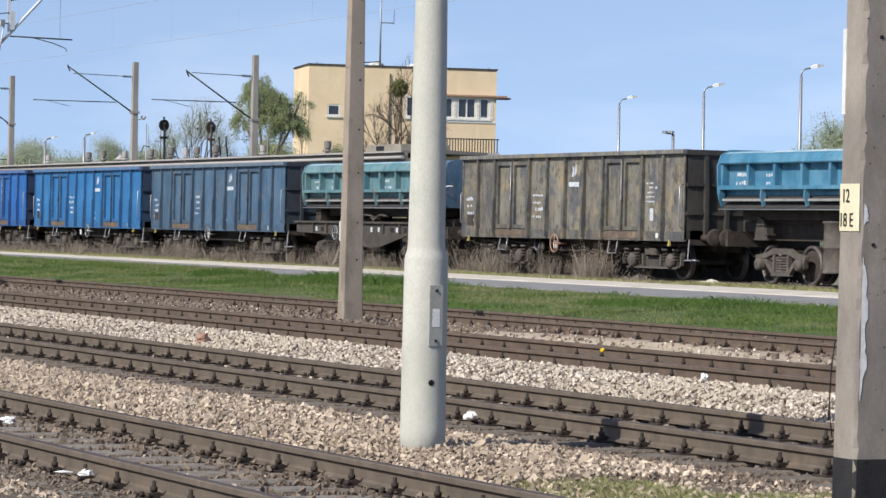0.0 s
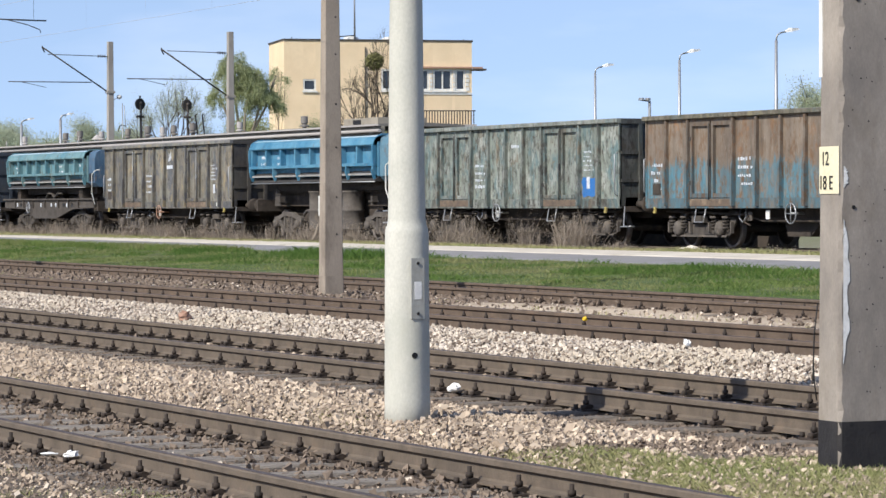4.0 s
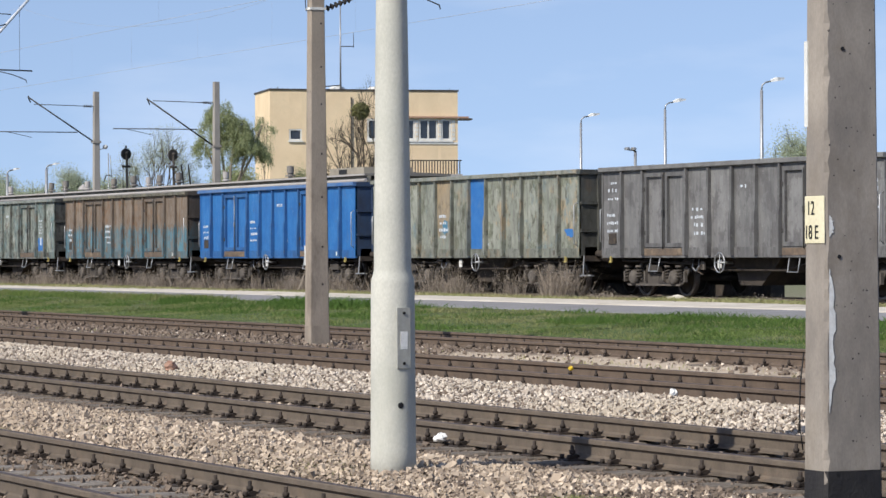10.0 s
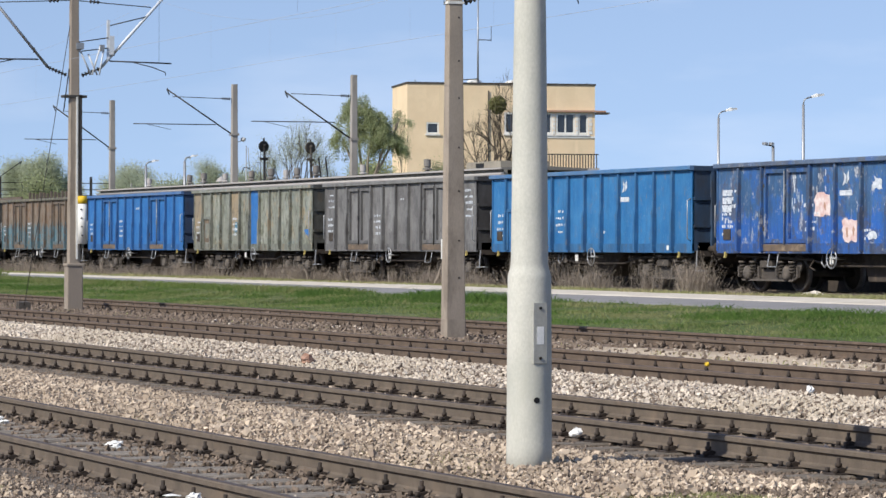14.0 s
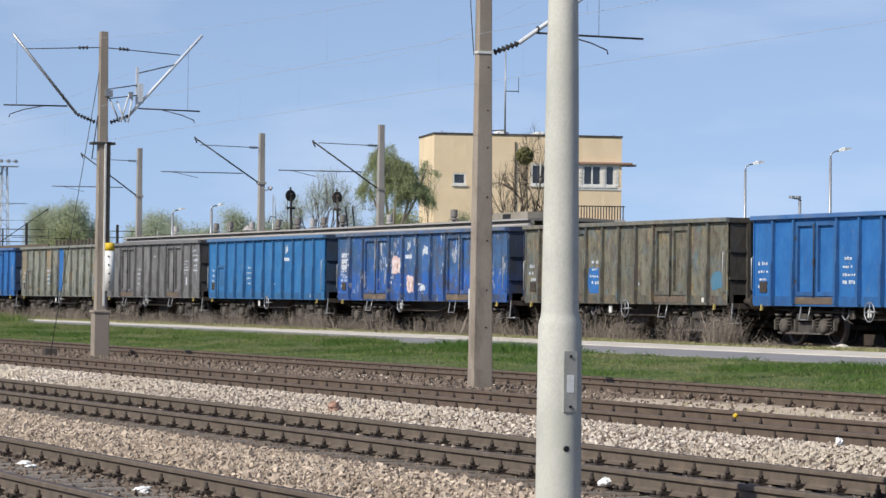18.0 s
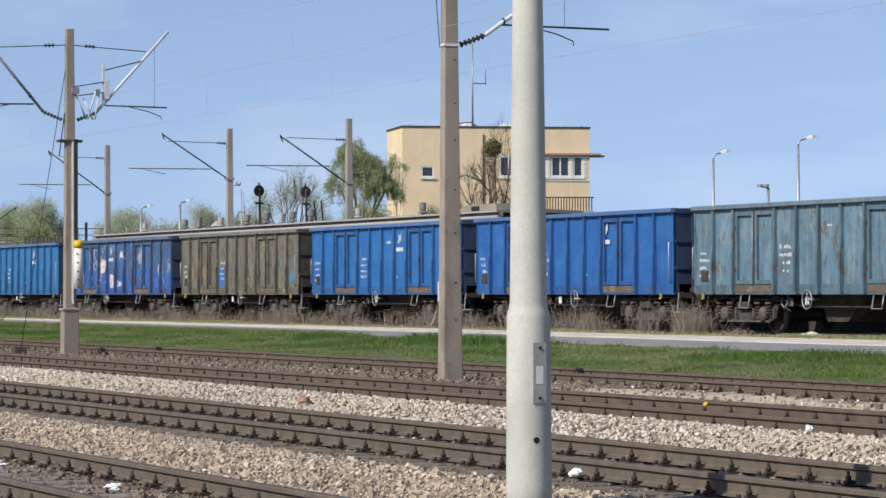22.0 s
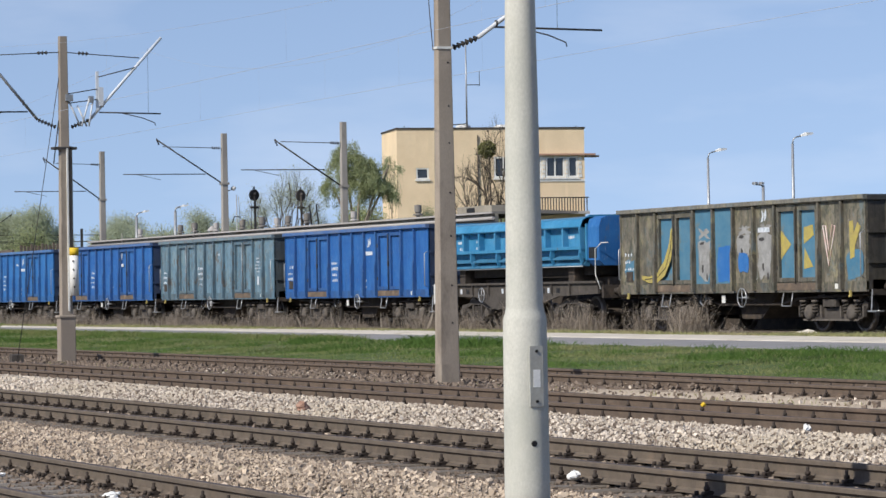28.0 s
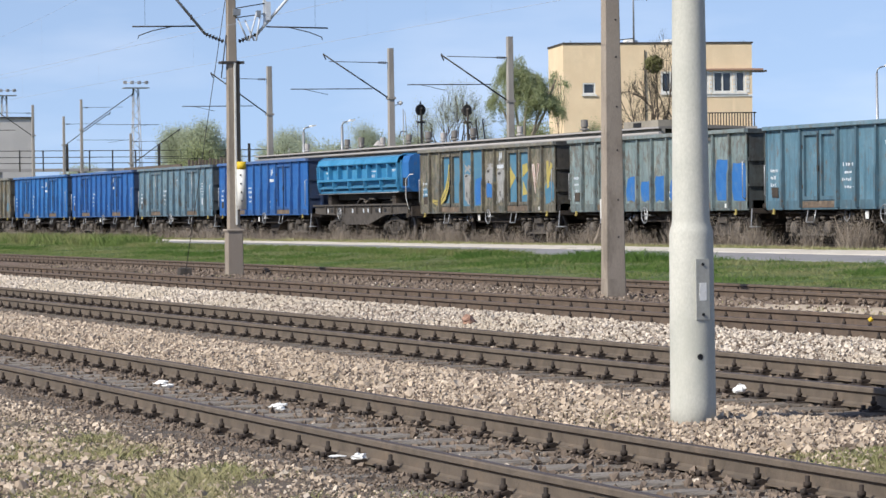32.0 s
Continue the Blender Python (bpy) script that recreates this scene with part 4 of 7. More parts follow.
def wheelset(parent, x):
    ws = part("wheelset", Geo().tube((0, -1.0, 0), (0, 1.0, 0), 0.085, n=10), GEAR, parent, at=(x, 0, 0.46))
    for s in (-1, 1):
        web = [(0.0, 0.07), (0.09, 0.07), (0.12, 0.035), (0.20, -0.005), (0.40, 0.01), (0.40, -0.05), (0.12, -0.05), (0.0, -0.05)]
        tread = [(0.385, -0.07), (0.46, -0.07), (0.462, 0.045), (0.44, 0.062), (0.395, 0.062), (0.385, 0.04)]
        part("wheel", Geo().spin([(r, h * s) for r, h in web][::s], (0, s * 0.75, 0), "y", 24), GEAR, ws)
        part("tyre", Geo().spin([(r, h * s) for r, h in (tread + tread[:1])][::s], (0, s * 0.75, 0), "y", 28, caps=False), TYRE, ws, "worn steel tyre")
    return ws


def bogie(parent, x, light=False):
    b = part("bogie", Geo().cbox(x - 0.16, x + 0.16, -0.95, 0.95, 0.42, 0.80, 0.02).box(x - 0.9, x + 0.9, -0.06, 0.06, 0.50, 0.58), GEAR, parent)
    m = GEARLIGHT if light else GEARMID
    for s in (-1, 1):
        y0, y1 = sorted((s * 0.97, s * 1.10))
        # open casting: top bar, pedestals, sloping arms and the spring seat
        bars = ((),
                ((-1.08, 0.60), (-0.72, 0.60), (-0.74, 0.40), (-0.82, 0.33), (-0.98, 0.33), (-1.06, 0.40)),
                ((0.72, 0.60), (1.08, 0.60), (1.06, 0.40), (0.98, 0.33), (0.82, 0.33), (0.74, 0.40)),
                ((-0.78, 0.56), (-0.66, 0.60), (-0.34, 0.32), (-0.40, 0.24)),
                ((0.66, 0.60), (0.78, 0.56), (0.40, 0.24), (0.34, 0.32)),
                ((-0.42, 0.20), (-0.42, 0.29), (0.42, 0.29), (0.42, 0.20)),
                ((-0.36, 0.28), (-0.36, 0.72), (-0.27, 0.72), (-0.27, 0.28)),
                ((0.27, 0.28), (0.27, 0.72), (0.36, 0.72), (0.36, 0.28)))
        g = Geo()
        for i, bar in enumerate(bars):
            d = 0.002 * i
            if i == 0:
                # the bar is lofted strip by strip
                us = ((-1.12, 0.58, 0.66), (-1.10, 0.58, 0.68), (-0.62, 0.62, 0.74), (-0.36, 0.70, 0.84), (0.36, 0.70, 0.84), (0.62, 0.62, 0.74), (1.10, 0.58, 0.68), (1.12, 0.58, 0.66))
                g.loft([[(x + u, y0, lo), (x + u, y1, lo), (x + u, y1, hi), (x + u, y0, hi)] for u, lo, hi in us])
            else:
                g.prism([(x + u, v) for u, v in bar], "y", y0 + d, y1 - d)
        part("side_frame", g, m, b)
        for k in range(6):
            part("spring_leaf", Geo().cbox(x - 0.25, x + 0.25, y0 + 0.03, y1 + (0.03 if s > 0 else -0.03), 0.30 + k * 0.062, 0.335 + k * 0.062, 0.012), m, b)
        for e in (-1, 1):
            ax = x + e * 0.9
            part("axle_box", Geo().spin([(0, -0.10 * s), (0.11, -0.10 * s), (0.14, -0.04 * s), (0.14, 0.06 * s), (0.10, 0.09 * s), (0.05, 0.10 * s), (0, 0.10 * s)][::s], (ax, s * 1.12, 0.46), "y", 14), m, b)
            part("brake_block", Geo().prism([(x + e * 0.36, 0.30), (x + e * 0.45, 0.32), (x + e * 0.42, 0.60), (x + e * 0.36, 0.60)][::e], "y", s * 0.75 - 0.05, s * 0.75 + 0.05), GEAR, b)
    wheelset(parent, x - 0.9)
    wheelset(parent, x + 0.9)
    return b


def low_bogie(parent, x):
    """Bogie with a low plate frame, coil springs beside each axle box and a two metre wheelbase."""
    b = part("bogie", Geo().cbox(x - 0.2, x + 0.2, -0.95, 0.95, 0.45, 0.85, 0.02).box(x - 1.0, x + 1.0, -0.06, 0.06, 0.50, 0.58), GEAR, parent)
    for s in (-1, 1):
        y0, y1 = sorted((s * 1.02, s * 1.07))
        top = [(1.62, 0.70), (1.46, 0.74), (1.28, 0.66), (0.72, 0.66), (0.45, 0.56), (-0.45, 0.56), (-0.72, 0.66), (-1.28, 0.66), (-1.46, 0.74), (-1.62, 0.70)]
        low = [(-1.58, 0.58), (-1.36, 0.34), (-1.22, 0.27), (1.22, 0.27), (1.36, 0.34), (1.58, 0.58)]
        part("side_frame", Geo().prism([(x + u, v) for u, v in low + top], "y", y0, y1), GEARMID, b, "dusty grey brown bogie side plate")
        lip = sorted((s * 1.07, s * 1.15))
        part("frame_lip", Geo().prism([(x - 1.30, 0.265), (x + 1.30, 0.265), (x + 1.34, 0.31), (x - 1.34, 0.31)], "y", *lip), GEARLIGHT, b)
        part("bolster_end", Geo().cbox(x - 0.30, x + 0.30, *sorted((s * 1.05, s * 1.20)), 0.60, 0.78, 0.03), GEARMID, b)
        for u in (-1.50, -0.46, 0.46, 1.50):
            part("frame_rib", Geo().prism([(x + u - 0.03, 0.36), (x + u + 0.03, 0.36), (x + u + 0.03, 0.62), (x + u - 0.03, 0.62)], "y", *lip), GEARLIGHT, b)
        for e in (-1, 1):
            ax = x + e
            part("axle_box", Geo().spin([(0, -0.10 * s), (0.15, -0.10 * s), (0.18, -0.04 * s), (0.18, 0.06 * s), (0.12, 0.10 * s), (0.05, 0.11 * s), (0, 0.11 * s)][::s], (ax, s * 1.13, 0.46), "y", 14), GEARLIGHT, b, "dusty round axle box")
            part("brake_block", Geo().prism([(x + e * 0.46, 0.30), (x + e * 0.55, 0.32), (x + e * 0.52, 0.60), (x + e * 0.46, 0.60)][::e], "y", s * 0.75 - 0.05, s * 0.75 + 0.05), GEAR, b)
            for du in (-0.28, 0.28):
                coil = [(ax + du + 0.075 * math.cos(k * 1.05), s * 1.14 + 0.075 * math.sin(k * 1.05), 0.42 + 0.0125 * k) for k in range(25)]
                part("coil_spring", Geo().line(coil, 0.020, 4), GEARMID, b, "dusty coil spring")
                part("spring_cap", Geo().tube((ax + du, s * 1.14, 0.71), (ax + du, s * 1.14, 0.76), 0.11, n=10), GEARLIGHT, b)
    wheelset(parent, x - 1.0)
    wheelset(parent, x + 1.0)
    return b


def buffers_and_couplings(w, length, paintm):
    for end, s in ((0.0, -1), (length, 1)):
        part("headstock", Geo().box(*sorted((end, end - s * 0.12)), -1.25, 1.25, 0.86, 1.22), GEAR, w)
        for y in (-0.875, 0.875):
            g = Geo().tube((end, y, 1.05), (end + s * 0.36, y, 1.05), 0.09, n=10).spin([(0, 0), (0.22, 0.0), (0.225, 0.03), (0.16, 0.05), (0, 0.06)], (end + s * 0.56 - 0.03, y, 1.05), "x", 16).tube((end + s * 0.3, y, 1.05), (end + s * 0.56, y, 1.05), 0.06, n=8)
            part("buffer", g, GEAR, w)
        part("coupling_hook", Geo().line([(end, 0, 1.0), (end + s * 0.3, 0, 1.02), (end + s * 0.5, 0, 0.9), (end + s * 0.62, 0, 0.95)], 0.035), GEAR, w)
        part("brake_hose", Geo().line([(end, 0.3, 0.95), (end + s * 0.25, 0.3, 0.7), (end + s * 0.5, 0.28, 0.6), (end + s * 0.62, 0.25, 0.66)], 0.025), BLACK, w)


def grab_rail(w, x, m, z0=1.25, z1=2.35, y=-1.40, reach=0.10):
    part("grab_rail", Geo().line([(x, y, z0), (x, y - reach, z0 + 0.06), (x, y - reach, z1 - 0.06), (x, y, z1)], 0.016, 6), m, w, "pale steel grab rail")


def lettering(w, x, z, rows, width, y=-1.405, size=0.10, seed=0):
    """Rows of unreadable white stencil marks as plain bars, worn and uneven."""
    rnd = random.Random(seed)
    g = Geo()
    for i in range(rows):
        u = x + rnd.choice((0.0, 0.0, 0.06, 0.15))
        end = x + width * rnd.uniform(0.55, 1.0)
        tall = size * rnd.uniform(0.7, 1.15)
        while u < end:
            k = rnd.uniform(0.04, 0.10)
            base = z - i * size * 1.9
            g.box(u, min(u + k, end + 0.03), y - 0.003, y + 0.002, base + rnd.uniform(0, 0.02), base + tall * rnd.uniform(0.7, 1.0))
            u += k + rnd.uniform(0.02, 0.06) + (0.08 if rnd.random() < 0.15 else 0)
    tagged(part("lettering", g, LETTER, w), "white stencilled marks", kind="stuff")


def logo(w, x, z, y=-1.405, m=None):
    g = Geo()
    g.prism([(x, z), (x + 0.14, z + 0.05), (x + 0.16, z + 0.22), (x + 0.05, z + 0.30), (x + 0.09, z + 0.17)], "y", y - 0.003, y + 0.002)
    g.prism([(x + 0.18, z + 0.02), (x + 0.30, z + 0.14), (x + 0.27, z + 0.34), (x + 0.20, z + 0.24)], "y", y - 0.003, y + 0.002)
    g.box(x - 0.14, x + 0.44, y - 0.003, y + 0.002, z - 0.24, z - 0.12)
    part("logo_mark", g, m or LETTER, w, "pale painted logo shape")


def blotch(w, name, m, label, x0, x1, z0, z1, seed=0, rag=0.25, y=-1.404, n=14):
    """A sprayed or worn patch of colour: a thin ragged sheet on the side sheet."""
    rnd = random.Random(seed)
    cx, cz, hx, hz = (x0 + x1) / 2, (z0 + z1) / 2, (x1 - x0) / 2, (z1 - z0) / 2
    pts = []
    for i in range(n):
        a = 2 * math.pi * i / n
        c, s = math.cos(a), math.sin(a)
        k = 1 / max(abs(c), abs(s)) * (1 - rag * rnd.random())
        pts.append((cx + hx * k * c, cz + hz * k * s))
    part(name, Geo().prism(pts, "y", y - 0.002, y + 0.004), m, w, label)


DOORS = ((2, 4), (8, 10))
BAYS = 12


def open_wagon(n, label, m, plain=False, length=12.85, rim=None, rail=None, sill=None, hatch=True, alt=None):
    """High-sided open goods wagon. Local x from the body's left edge, y across, z over the rail. alt: other paints for single bays."""
    w = thing("open_goods_wagon", label, "goods wagon", "freight train wagons")
    alt = alt or {}
    bay = length / BAYS
    rail = rail or STEEL
    part("underframe", Geo().box(0.12, length - 0.12, -1.15, 1.15, 0.93, 1.20).box(0.3, length - 0.3, -0.35, 0.35, 0.70, 0.95), GEAR, w)
    c = length / 2
    part("drop_well", Geo().prism([(c - 0.75, 0.30), (c + 0.25, 0.30), (c + 1.15, 0.93), (c - 1.0, 0.93)], "y", -0.8, 0.8), GEAR, w, "sooty black well below the floor")
    part("hanger_bracket", Geo().line([(c - 2.35, -1.12, 0.95), (c - 2.30, -1.18, 0.72), (c - 2.15, -1.18, 0.62), (c - 2.05, -1.15, 0.74), (c - 2.10, -1.12, 0.92)], 0.022, 6), STEEL, w)
    part("hanger_plate", Geo().box(c - 1.85, c - 1.68, -1.22, -1.18, 0.66, 0.86), GEARLIGHT, w)
    part("pipe_run", Geo().line([(0.4, -1.05, 0.88), (4.2, -1.05, 0.80), (5.0, -1.05, 0.66), (8.2, -1.05, 0.66), (9.0, -1.05, 0.80), (length - 0.4, -1.05, 0.88)], 0.035), GEAR, w)
    part("floor", Geo().box(0.02, length - 0.02, -1.36, 1.36, 1.20, 1.26), GEAR, w)
    part("far_wall", Geo().box(0.0, length, 1.36, 1.41, 1.0, 3.1).box(0, length, 1.36, 1.47, 3.06, 3.19), m, w)
    for end, s in ((0.0, 1), (length, -1)):
        g = Geo().box(*sorted((end, end + s * 0.05)), -1.38, 1.36, 1.0, 3.12).box(*sorted((end - s * 0.05, end + s * 0.05)), -1.40, 1.40, 3.06, 3.185)
        for y in (-0.85, -0.28, 0.28, 0.85):
            g.prism([(end, 1.05), (end - s * 0.10, 1.15), (end - s * 0.10, 2.2), (end - s * 0.04, 3.06), (end, 3.06)][::s], "y", y - 0.05, y + 0.05)
        for z in (1.6, 2.3):
            g.box(*sorted((end, end - s * 0.05)), -1.38, 1.38, z, z + 0.08)
        part("end_wall", g, grimy(m, True), w)
    sheet = Geo().box(0.0, bay, -1.40, -1.36, 1.19, 3.08).mesh("panel", m)
    holes = set() if plain else {i for a, b in DOORS for i in range(a, b)}
    for i in range(BAYS):
        if i in holes:
            continue
        if i in alt:
            part("panel", Geo().box(0.0, bay, -1.40, -1.36, 1.19, 3.08), alt[i], w, "panel in another colour", (i * bay, 0, 0))
        else:
            part("panel", sheet, m, w, at=(i * bay, 0, 0))
    rib = Geo()
    rings = []
    for z, d, h in ((1.0, 0.13, 0.058), (1.2, 0.13, 0.058), (1.95, 0.125, 0.055), (2.12, 0.092, 0.046), (3.07, 0.085, 0.045)):
        rings.append([(-h, -1.395, z), (-h * 0.92, -1.395 - d, z), (h * 0.92, -1.395 - d, z), (h, -1.395, z)])
    rib = rib.loft(rings).mesh("rib", grimy(m))
    for i in range(1, BAYS):
        if i - 1 in holes and i in holes:
            continue
        part("rib", rib, m, w, at=(i * bay, 0, 0))
    for i in (0, BAYS):
        g = Geo().box(*sorted((i * bay, i * bay + (0.05 if i == 0 else -0.05))), -1.43, -1.36, 1.0, 3.08)
        part("corner_post", g, m, w)
    part("top_rail", Geo().prism([(-1.36, 3.075), (-1.50, 3.075), (-1.515, 3.09), (-1.515, 3.172), (-1.49, 3.19), (-1.34, 3.19), (-1.34, 3.075)], "x", -0.04, length + 0.04), rim or dusty(m), w)
    part("side_sill", Geo().prism([(-1.36, 0.95), (-1.415, 0.95), (-1.415, 1.19), (-1.36, 1.19)], "x", 0.0, length), sill or grimy(m), w)
    leaf_w = bay - 0.12
    for a, b in (() if plain else DOORS):
        part("lintel", Geo().box(a * bay, b * bay, -1.40, -1.355, 2.985, 3.085), m, w)
        for i in range(a, b):
            x = i * bay + (0.085 if i == a else 0.035)
            dm = alt.get(i, m)
            door = part("side_door", Geo().box(0, leaf_w, -1.365, -1.335, 1.20, 2.98), dm, w, at=(x, 0, 0))
            g = Geo()
            for u0, u1, z0, z1 in ((0, leaf_w, 2.90, 3.0), (0, leaf_w, 1.20, 1.30), (0, 0.10, 1.30, 2.90), (leaf_w - 0.10, leaf_w, 1.30, 2.90)):
                g.box(u0, u1, -1.44, -1.365, z0, z1)
            part("door_frame", g, grimy(m), door)
            if i == a:
                part("lock_bar", Geo().tube((leaf_w - 0.02, -1.455, 1.15), (leaf_w - 0.02, -1.455, 2.95), 0.013, n=6).box(leaf_w - 0.045, leaf_w + 0.02, -1.475, -1.44, 1.95, 2.1), DARKSTEEL if n % 4 else STEEL, door)
                for hz in (1.5, 2.55):
                    part("hinge", Geo().box(-0.03, 0.05, -1.45, -1.41, hz, hz + 0.1), DARKSTEEL, door)
        part("door_sill", Geo().box(a * bay + 0.06, b * bay - 0.06, -1.43, -1.38, 1.0, 1.17), sill or TIMBERPLANK, w, "worn brown sill below the doors")
        part("step", Geo().line([(a * bay + 0.3, -1.38, 0.95), (a * bay + 0.3, -1.44, 0.62), (a * bay + 0.75, -1.44, 0.62), (a * bay + 0.75, -1.38, 0.95)], 0.018, 6), rail, w)
    if plain and hatch:
        x = 1.06 * bay
        part("hatch_panel", Geo().box(x + 0.08, x + 0.78, -1.412, -1.40, 1.25, 2.1), TIMBERPLANK if n == 9 else m, w, "rusty red brown hatch door" if n == 9 else "")
        g = Geo().box(x, x + 0.09, -1.46, -1.40, 1.0, 2.2).box(x + 0.78, x + 0.87, -1.46, -1.40, 1.0, 2.2).box(x + 0.09, x + 0.78, -1.46, -1.40, 2.1, 2.2).box(x + 0.2, x + 0.66, -1.425, -1.412, 1.4, 1.95)
        part("hatch_frame", g, grimy(m), w)
    buffers_and_couplings(w, length, m)
    for x in (2.15, length - 2.15):
        low_bogie(w, x)
    hw = 6.9 if n % 2 else 5.9
    part("hand_wheel", Geo().ring((hw, -1.47, 0.83), "y", 0.23, 0.016).tube((hw - 0.22, -1.47, 0.83), (hw + 0.22, -1.47, 0.83), 0.010, n=5).tube((hw, -1.47, 0.61), (hw, -1.47, 1.05), 0.010, n=5).tube((hw, -1.47, 0.83), (hw, -1.1, 0.83), 0.03, n=6), BRICKRED if n == 4 else rail, w, "red brown brake hand wheel" if n == 4 else "pale brake hand wheel")
    part("brake_cylinder", Geo().tube((7.6, -0.5, 0.78), (8.5, -0.5, 0.78), 0.19, n=12).tube((4.0, -0.7, 0.72), (7.6, -0.6, 0.72), 0.03, n=6), GEAR, w)
    part("brake_lever", Geo().line([(4.6, -1.2, 0.8), (4.75, -1.4, 0.62), (5.0, -1.4, 0.55)], 0.02), GEAR, w)
    part("label_plate", Geo().box(5.55, 5.72, -1.32, -1.30, 0.70, 0.90), WHITE, w, "small white plate under the floor")
    part("air_tank", Geo().tube((8.9, 0.5, 0.72), (10.0, 0.5, 0.72), 0.2, n=12), GEAR, w)
    grab_rail(w, length - 0.12, rail)
    grab_rail(w, -0.02, rail, 1.3, 2.2, -1.36)
    part("end_step", Geo().line([(length + 0.05, -1.3, 1.0), (length + 0.1, -1.36, 0.5), (length + 0.5, -1.36, 0.5)], 0.018, 6).box(length + 0.02, length + 0.4, -1.42, -1.2, 0.48, 0.51), rail, w)
    for x in (0.45, length - 0.75):
        part("rope_hook", Geo().box(x, x + 0.05, -1.45, -1.40, 0.86, 0.98).box(x - 0.02, x + 0.07, -1.46, -1.42, 0.83, 0.87), HOOKYELLOW, w, "yellow painted rope hook")
    lettering(w, 0.25, 1.95, 4, 0.55, seed=n)
    if n not in (19, 20):
        lettering(w, 4.45, 2.05, 4, 0.75, seed=n + 50)
    if n in (4, 10, 6, 16, 21):
        lettering(w, 10.85, 2.35, 5, 0.62, seed=n + 90, size=0.06)
        part("painted_frame", Geo().box(11.05, 11.22, -1.408, -1.402, 1.45, 1.75), LETTER, w, "small pale painted panel")
    else:
        lettering(w, 7.3, 1.45, 2, 0.32, seed=n + 90, size=0.1)
    part("tie_plate", Geo().box(length - 1.45, length - 1.25, -1.425, -1.415, 1.02, 1.14), WHITE if n % 3 else GEARLIGHT, w)
    part("label_holder", Geo().box(0.35, 0.72, -1.425, -1.40, 1.28, 1.55), GEAR, w)
    return w


def dump_wagon(n, label, m, girder, end_m):
    """Side-tipping dump wagon: a trough body with folding side flaps over a girder or cylinders."""
    w = thing("side_tipping_wagon", label, "dump wagon", "freight train wagons")
    L = 9.95 if not girder else 9.6
    x0 = 0.0 if not girder else 0.45
    x1 = x0 + L
    # trough
    prof = [(-1.40, 2.22), (-1.47, 2.75), (-1.36, 2.80), (-1.16, 3.20), (-1.10, 3.22), (1.10, 3.22), (1.40, 2.75), (1.38, 2.0), (-1.2, 2.0)]
    part("trough_cover", Geo().prism([(-1.47, 2.80), (-1.49, 2.83), (-1.42, 2.99), (-1.34, 3.05), (-1.20, 3.09), (1.1, 3.12), (1.40, 2.83), (1.38, 2.80)], "x", x0, x1), m, w)
    # pale strip: dust, plus the sky's gloss on the cover put into colour
    part("cover_dust", Geo().prism([(-1.335, 3.05), (-1.20, 3.094), (1.1, 3.124), (1.1, 3.128), (-1.21, 3.10), (-1.35, 3.052)][::-1], "x", x0 + 0.02, x1 - 0.02), dusty(m) if n == 18 else GLOSSDUST, w, "pale dusty top of the trough")
    part("side_sheet", Geo().box(x0, x1, -1.27, 1.36, 1.92, 2.81), m, w)
    for a in (x0, x1 - 0.06):
        part("trough_end", Geo().prism([(-1.5, 2.1), (-1.53, 2.76), (-1.43, 3.02), (-1.2, 3.15), (1.12, 3.17), (1.44, 2.75), (1.40, 1.95), (-1.40, 1.95)], "x", a, a + 0.06), m, w)
    bays = 8
    for i in range(bays + 1):
        x = x0 + 0.12 + (L - 0.24) * i / bays
        part("stiffener", Geo().prism([(-1.26, 2.28), (-1.45, 2.28), (-1.45, 2.81), (-1.26, 2.81)], "x", x - 0.05, x + 0.05), m, w)
    part("waist_ledge", Geo().prism([(-1.25, 2.20), (-1.50, 2.20), (-1.50, 2.29), (-1.25, 2.29)], "x", x0 - 0.02, x1 + 0.02), m, w)
    for i in range(5):
        a, b = x0 + 0.1 + (L - 0.2) * i / 5, x0 + 0.1 + (L - 0.2) * (i + 1) / 5
        part("side_flap", Geo().prism([(-1.22, 1.96), (-1.44, 1.93), (-1.44, 1.96), (-1.27, 2.06), (-1.22, 2.06)], "x", a + 0.07, b - 0.07), grimy(m) if n == 18 else DARKSTEEL, w, "folding side flap")
        part("flap_edge", Geo().box(a + 0.07, b - 0.07, -1.455, -1.435, 1.93, 1.985), grimy(m) if n == 18 else SPRAYGREY, w)
    for i in range(6):
        x = x0 + 0.1 + (L - 0.2) * i / 5
        part("flap_bracket", Geo().prism([(-1.36, 2.20), (-1.50, 2.20), (-1.52, 2.02), (-1.44, 1.80), (-1.38, 1.82)], "x", x - 0.022, x + 0.022), m, w)
    part("flap_sheet", Geo().prism([(-1.20, 1.74), (-1.40, 1.76), (-1.40, 1.78), (-1.24, 1.93), (-1.20, 1.93)], "x", x0 + 0.05, x1 - 0.05), grimy(m) if n == 18 else DARKSTEEL, w, "sooty lower flap")
    part("flap_bar", Geo().tube((x0, -1.44, 1.735), (x1, -1.44, 1.735), 0.016, n=6), STEEL, w, "pale steel bar below the flaps")
    part("tilt_frame", Geo().box(x0 + 0.2, x1 - 0.2, -0.9, 0.9, 1.50, 1.92).box(x0 + 0.1, x1 - 0.1, -1.24, -1.18, 1.72, 1.93), GEAR, w)
    lettering(w, x0 + 0.5, 2.50, 2, 0.8, y=-1.275, seed=n)
    lettering(w, x0 + 1.9, 2.50, 2, 0.6, y=-1.275, seed=n + 3)
    lettering(w, x0 + 5.9, 2.50, 2, 0.6, y=-1.275, seed=n + 5)
    lettering(w, x0 + 8.2, 2.5, 1, 0.6, y=-1.275, seed=n + 7)
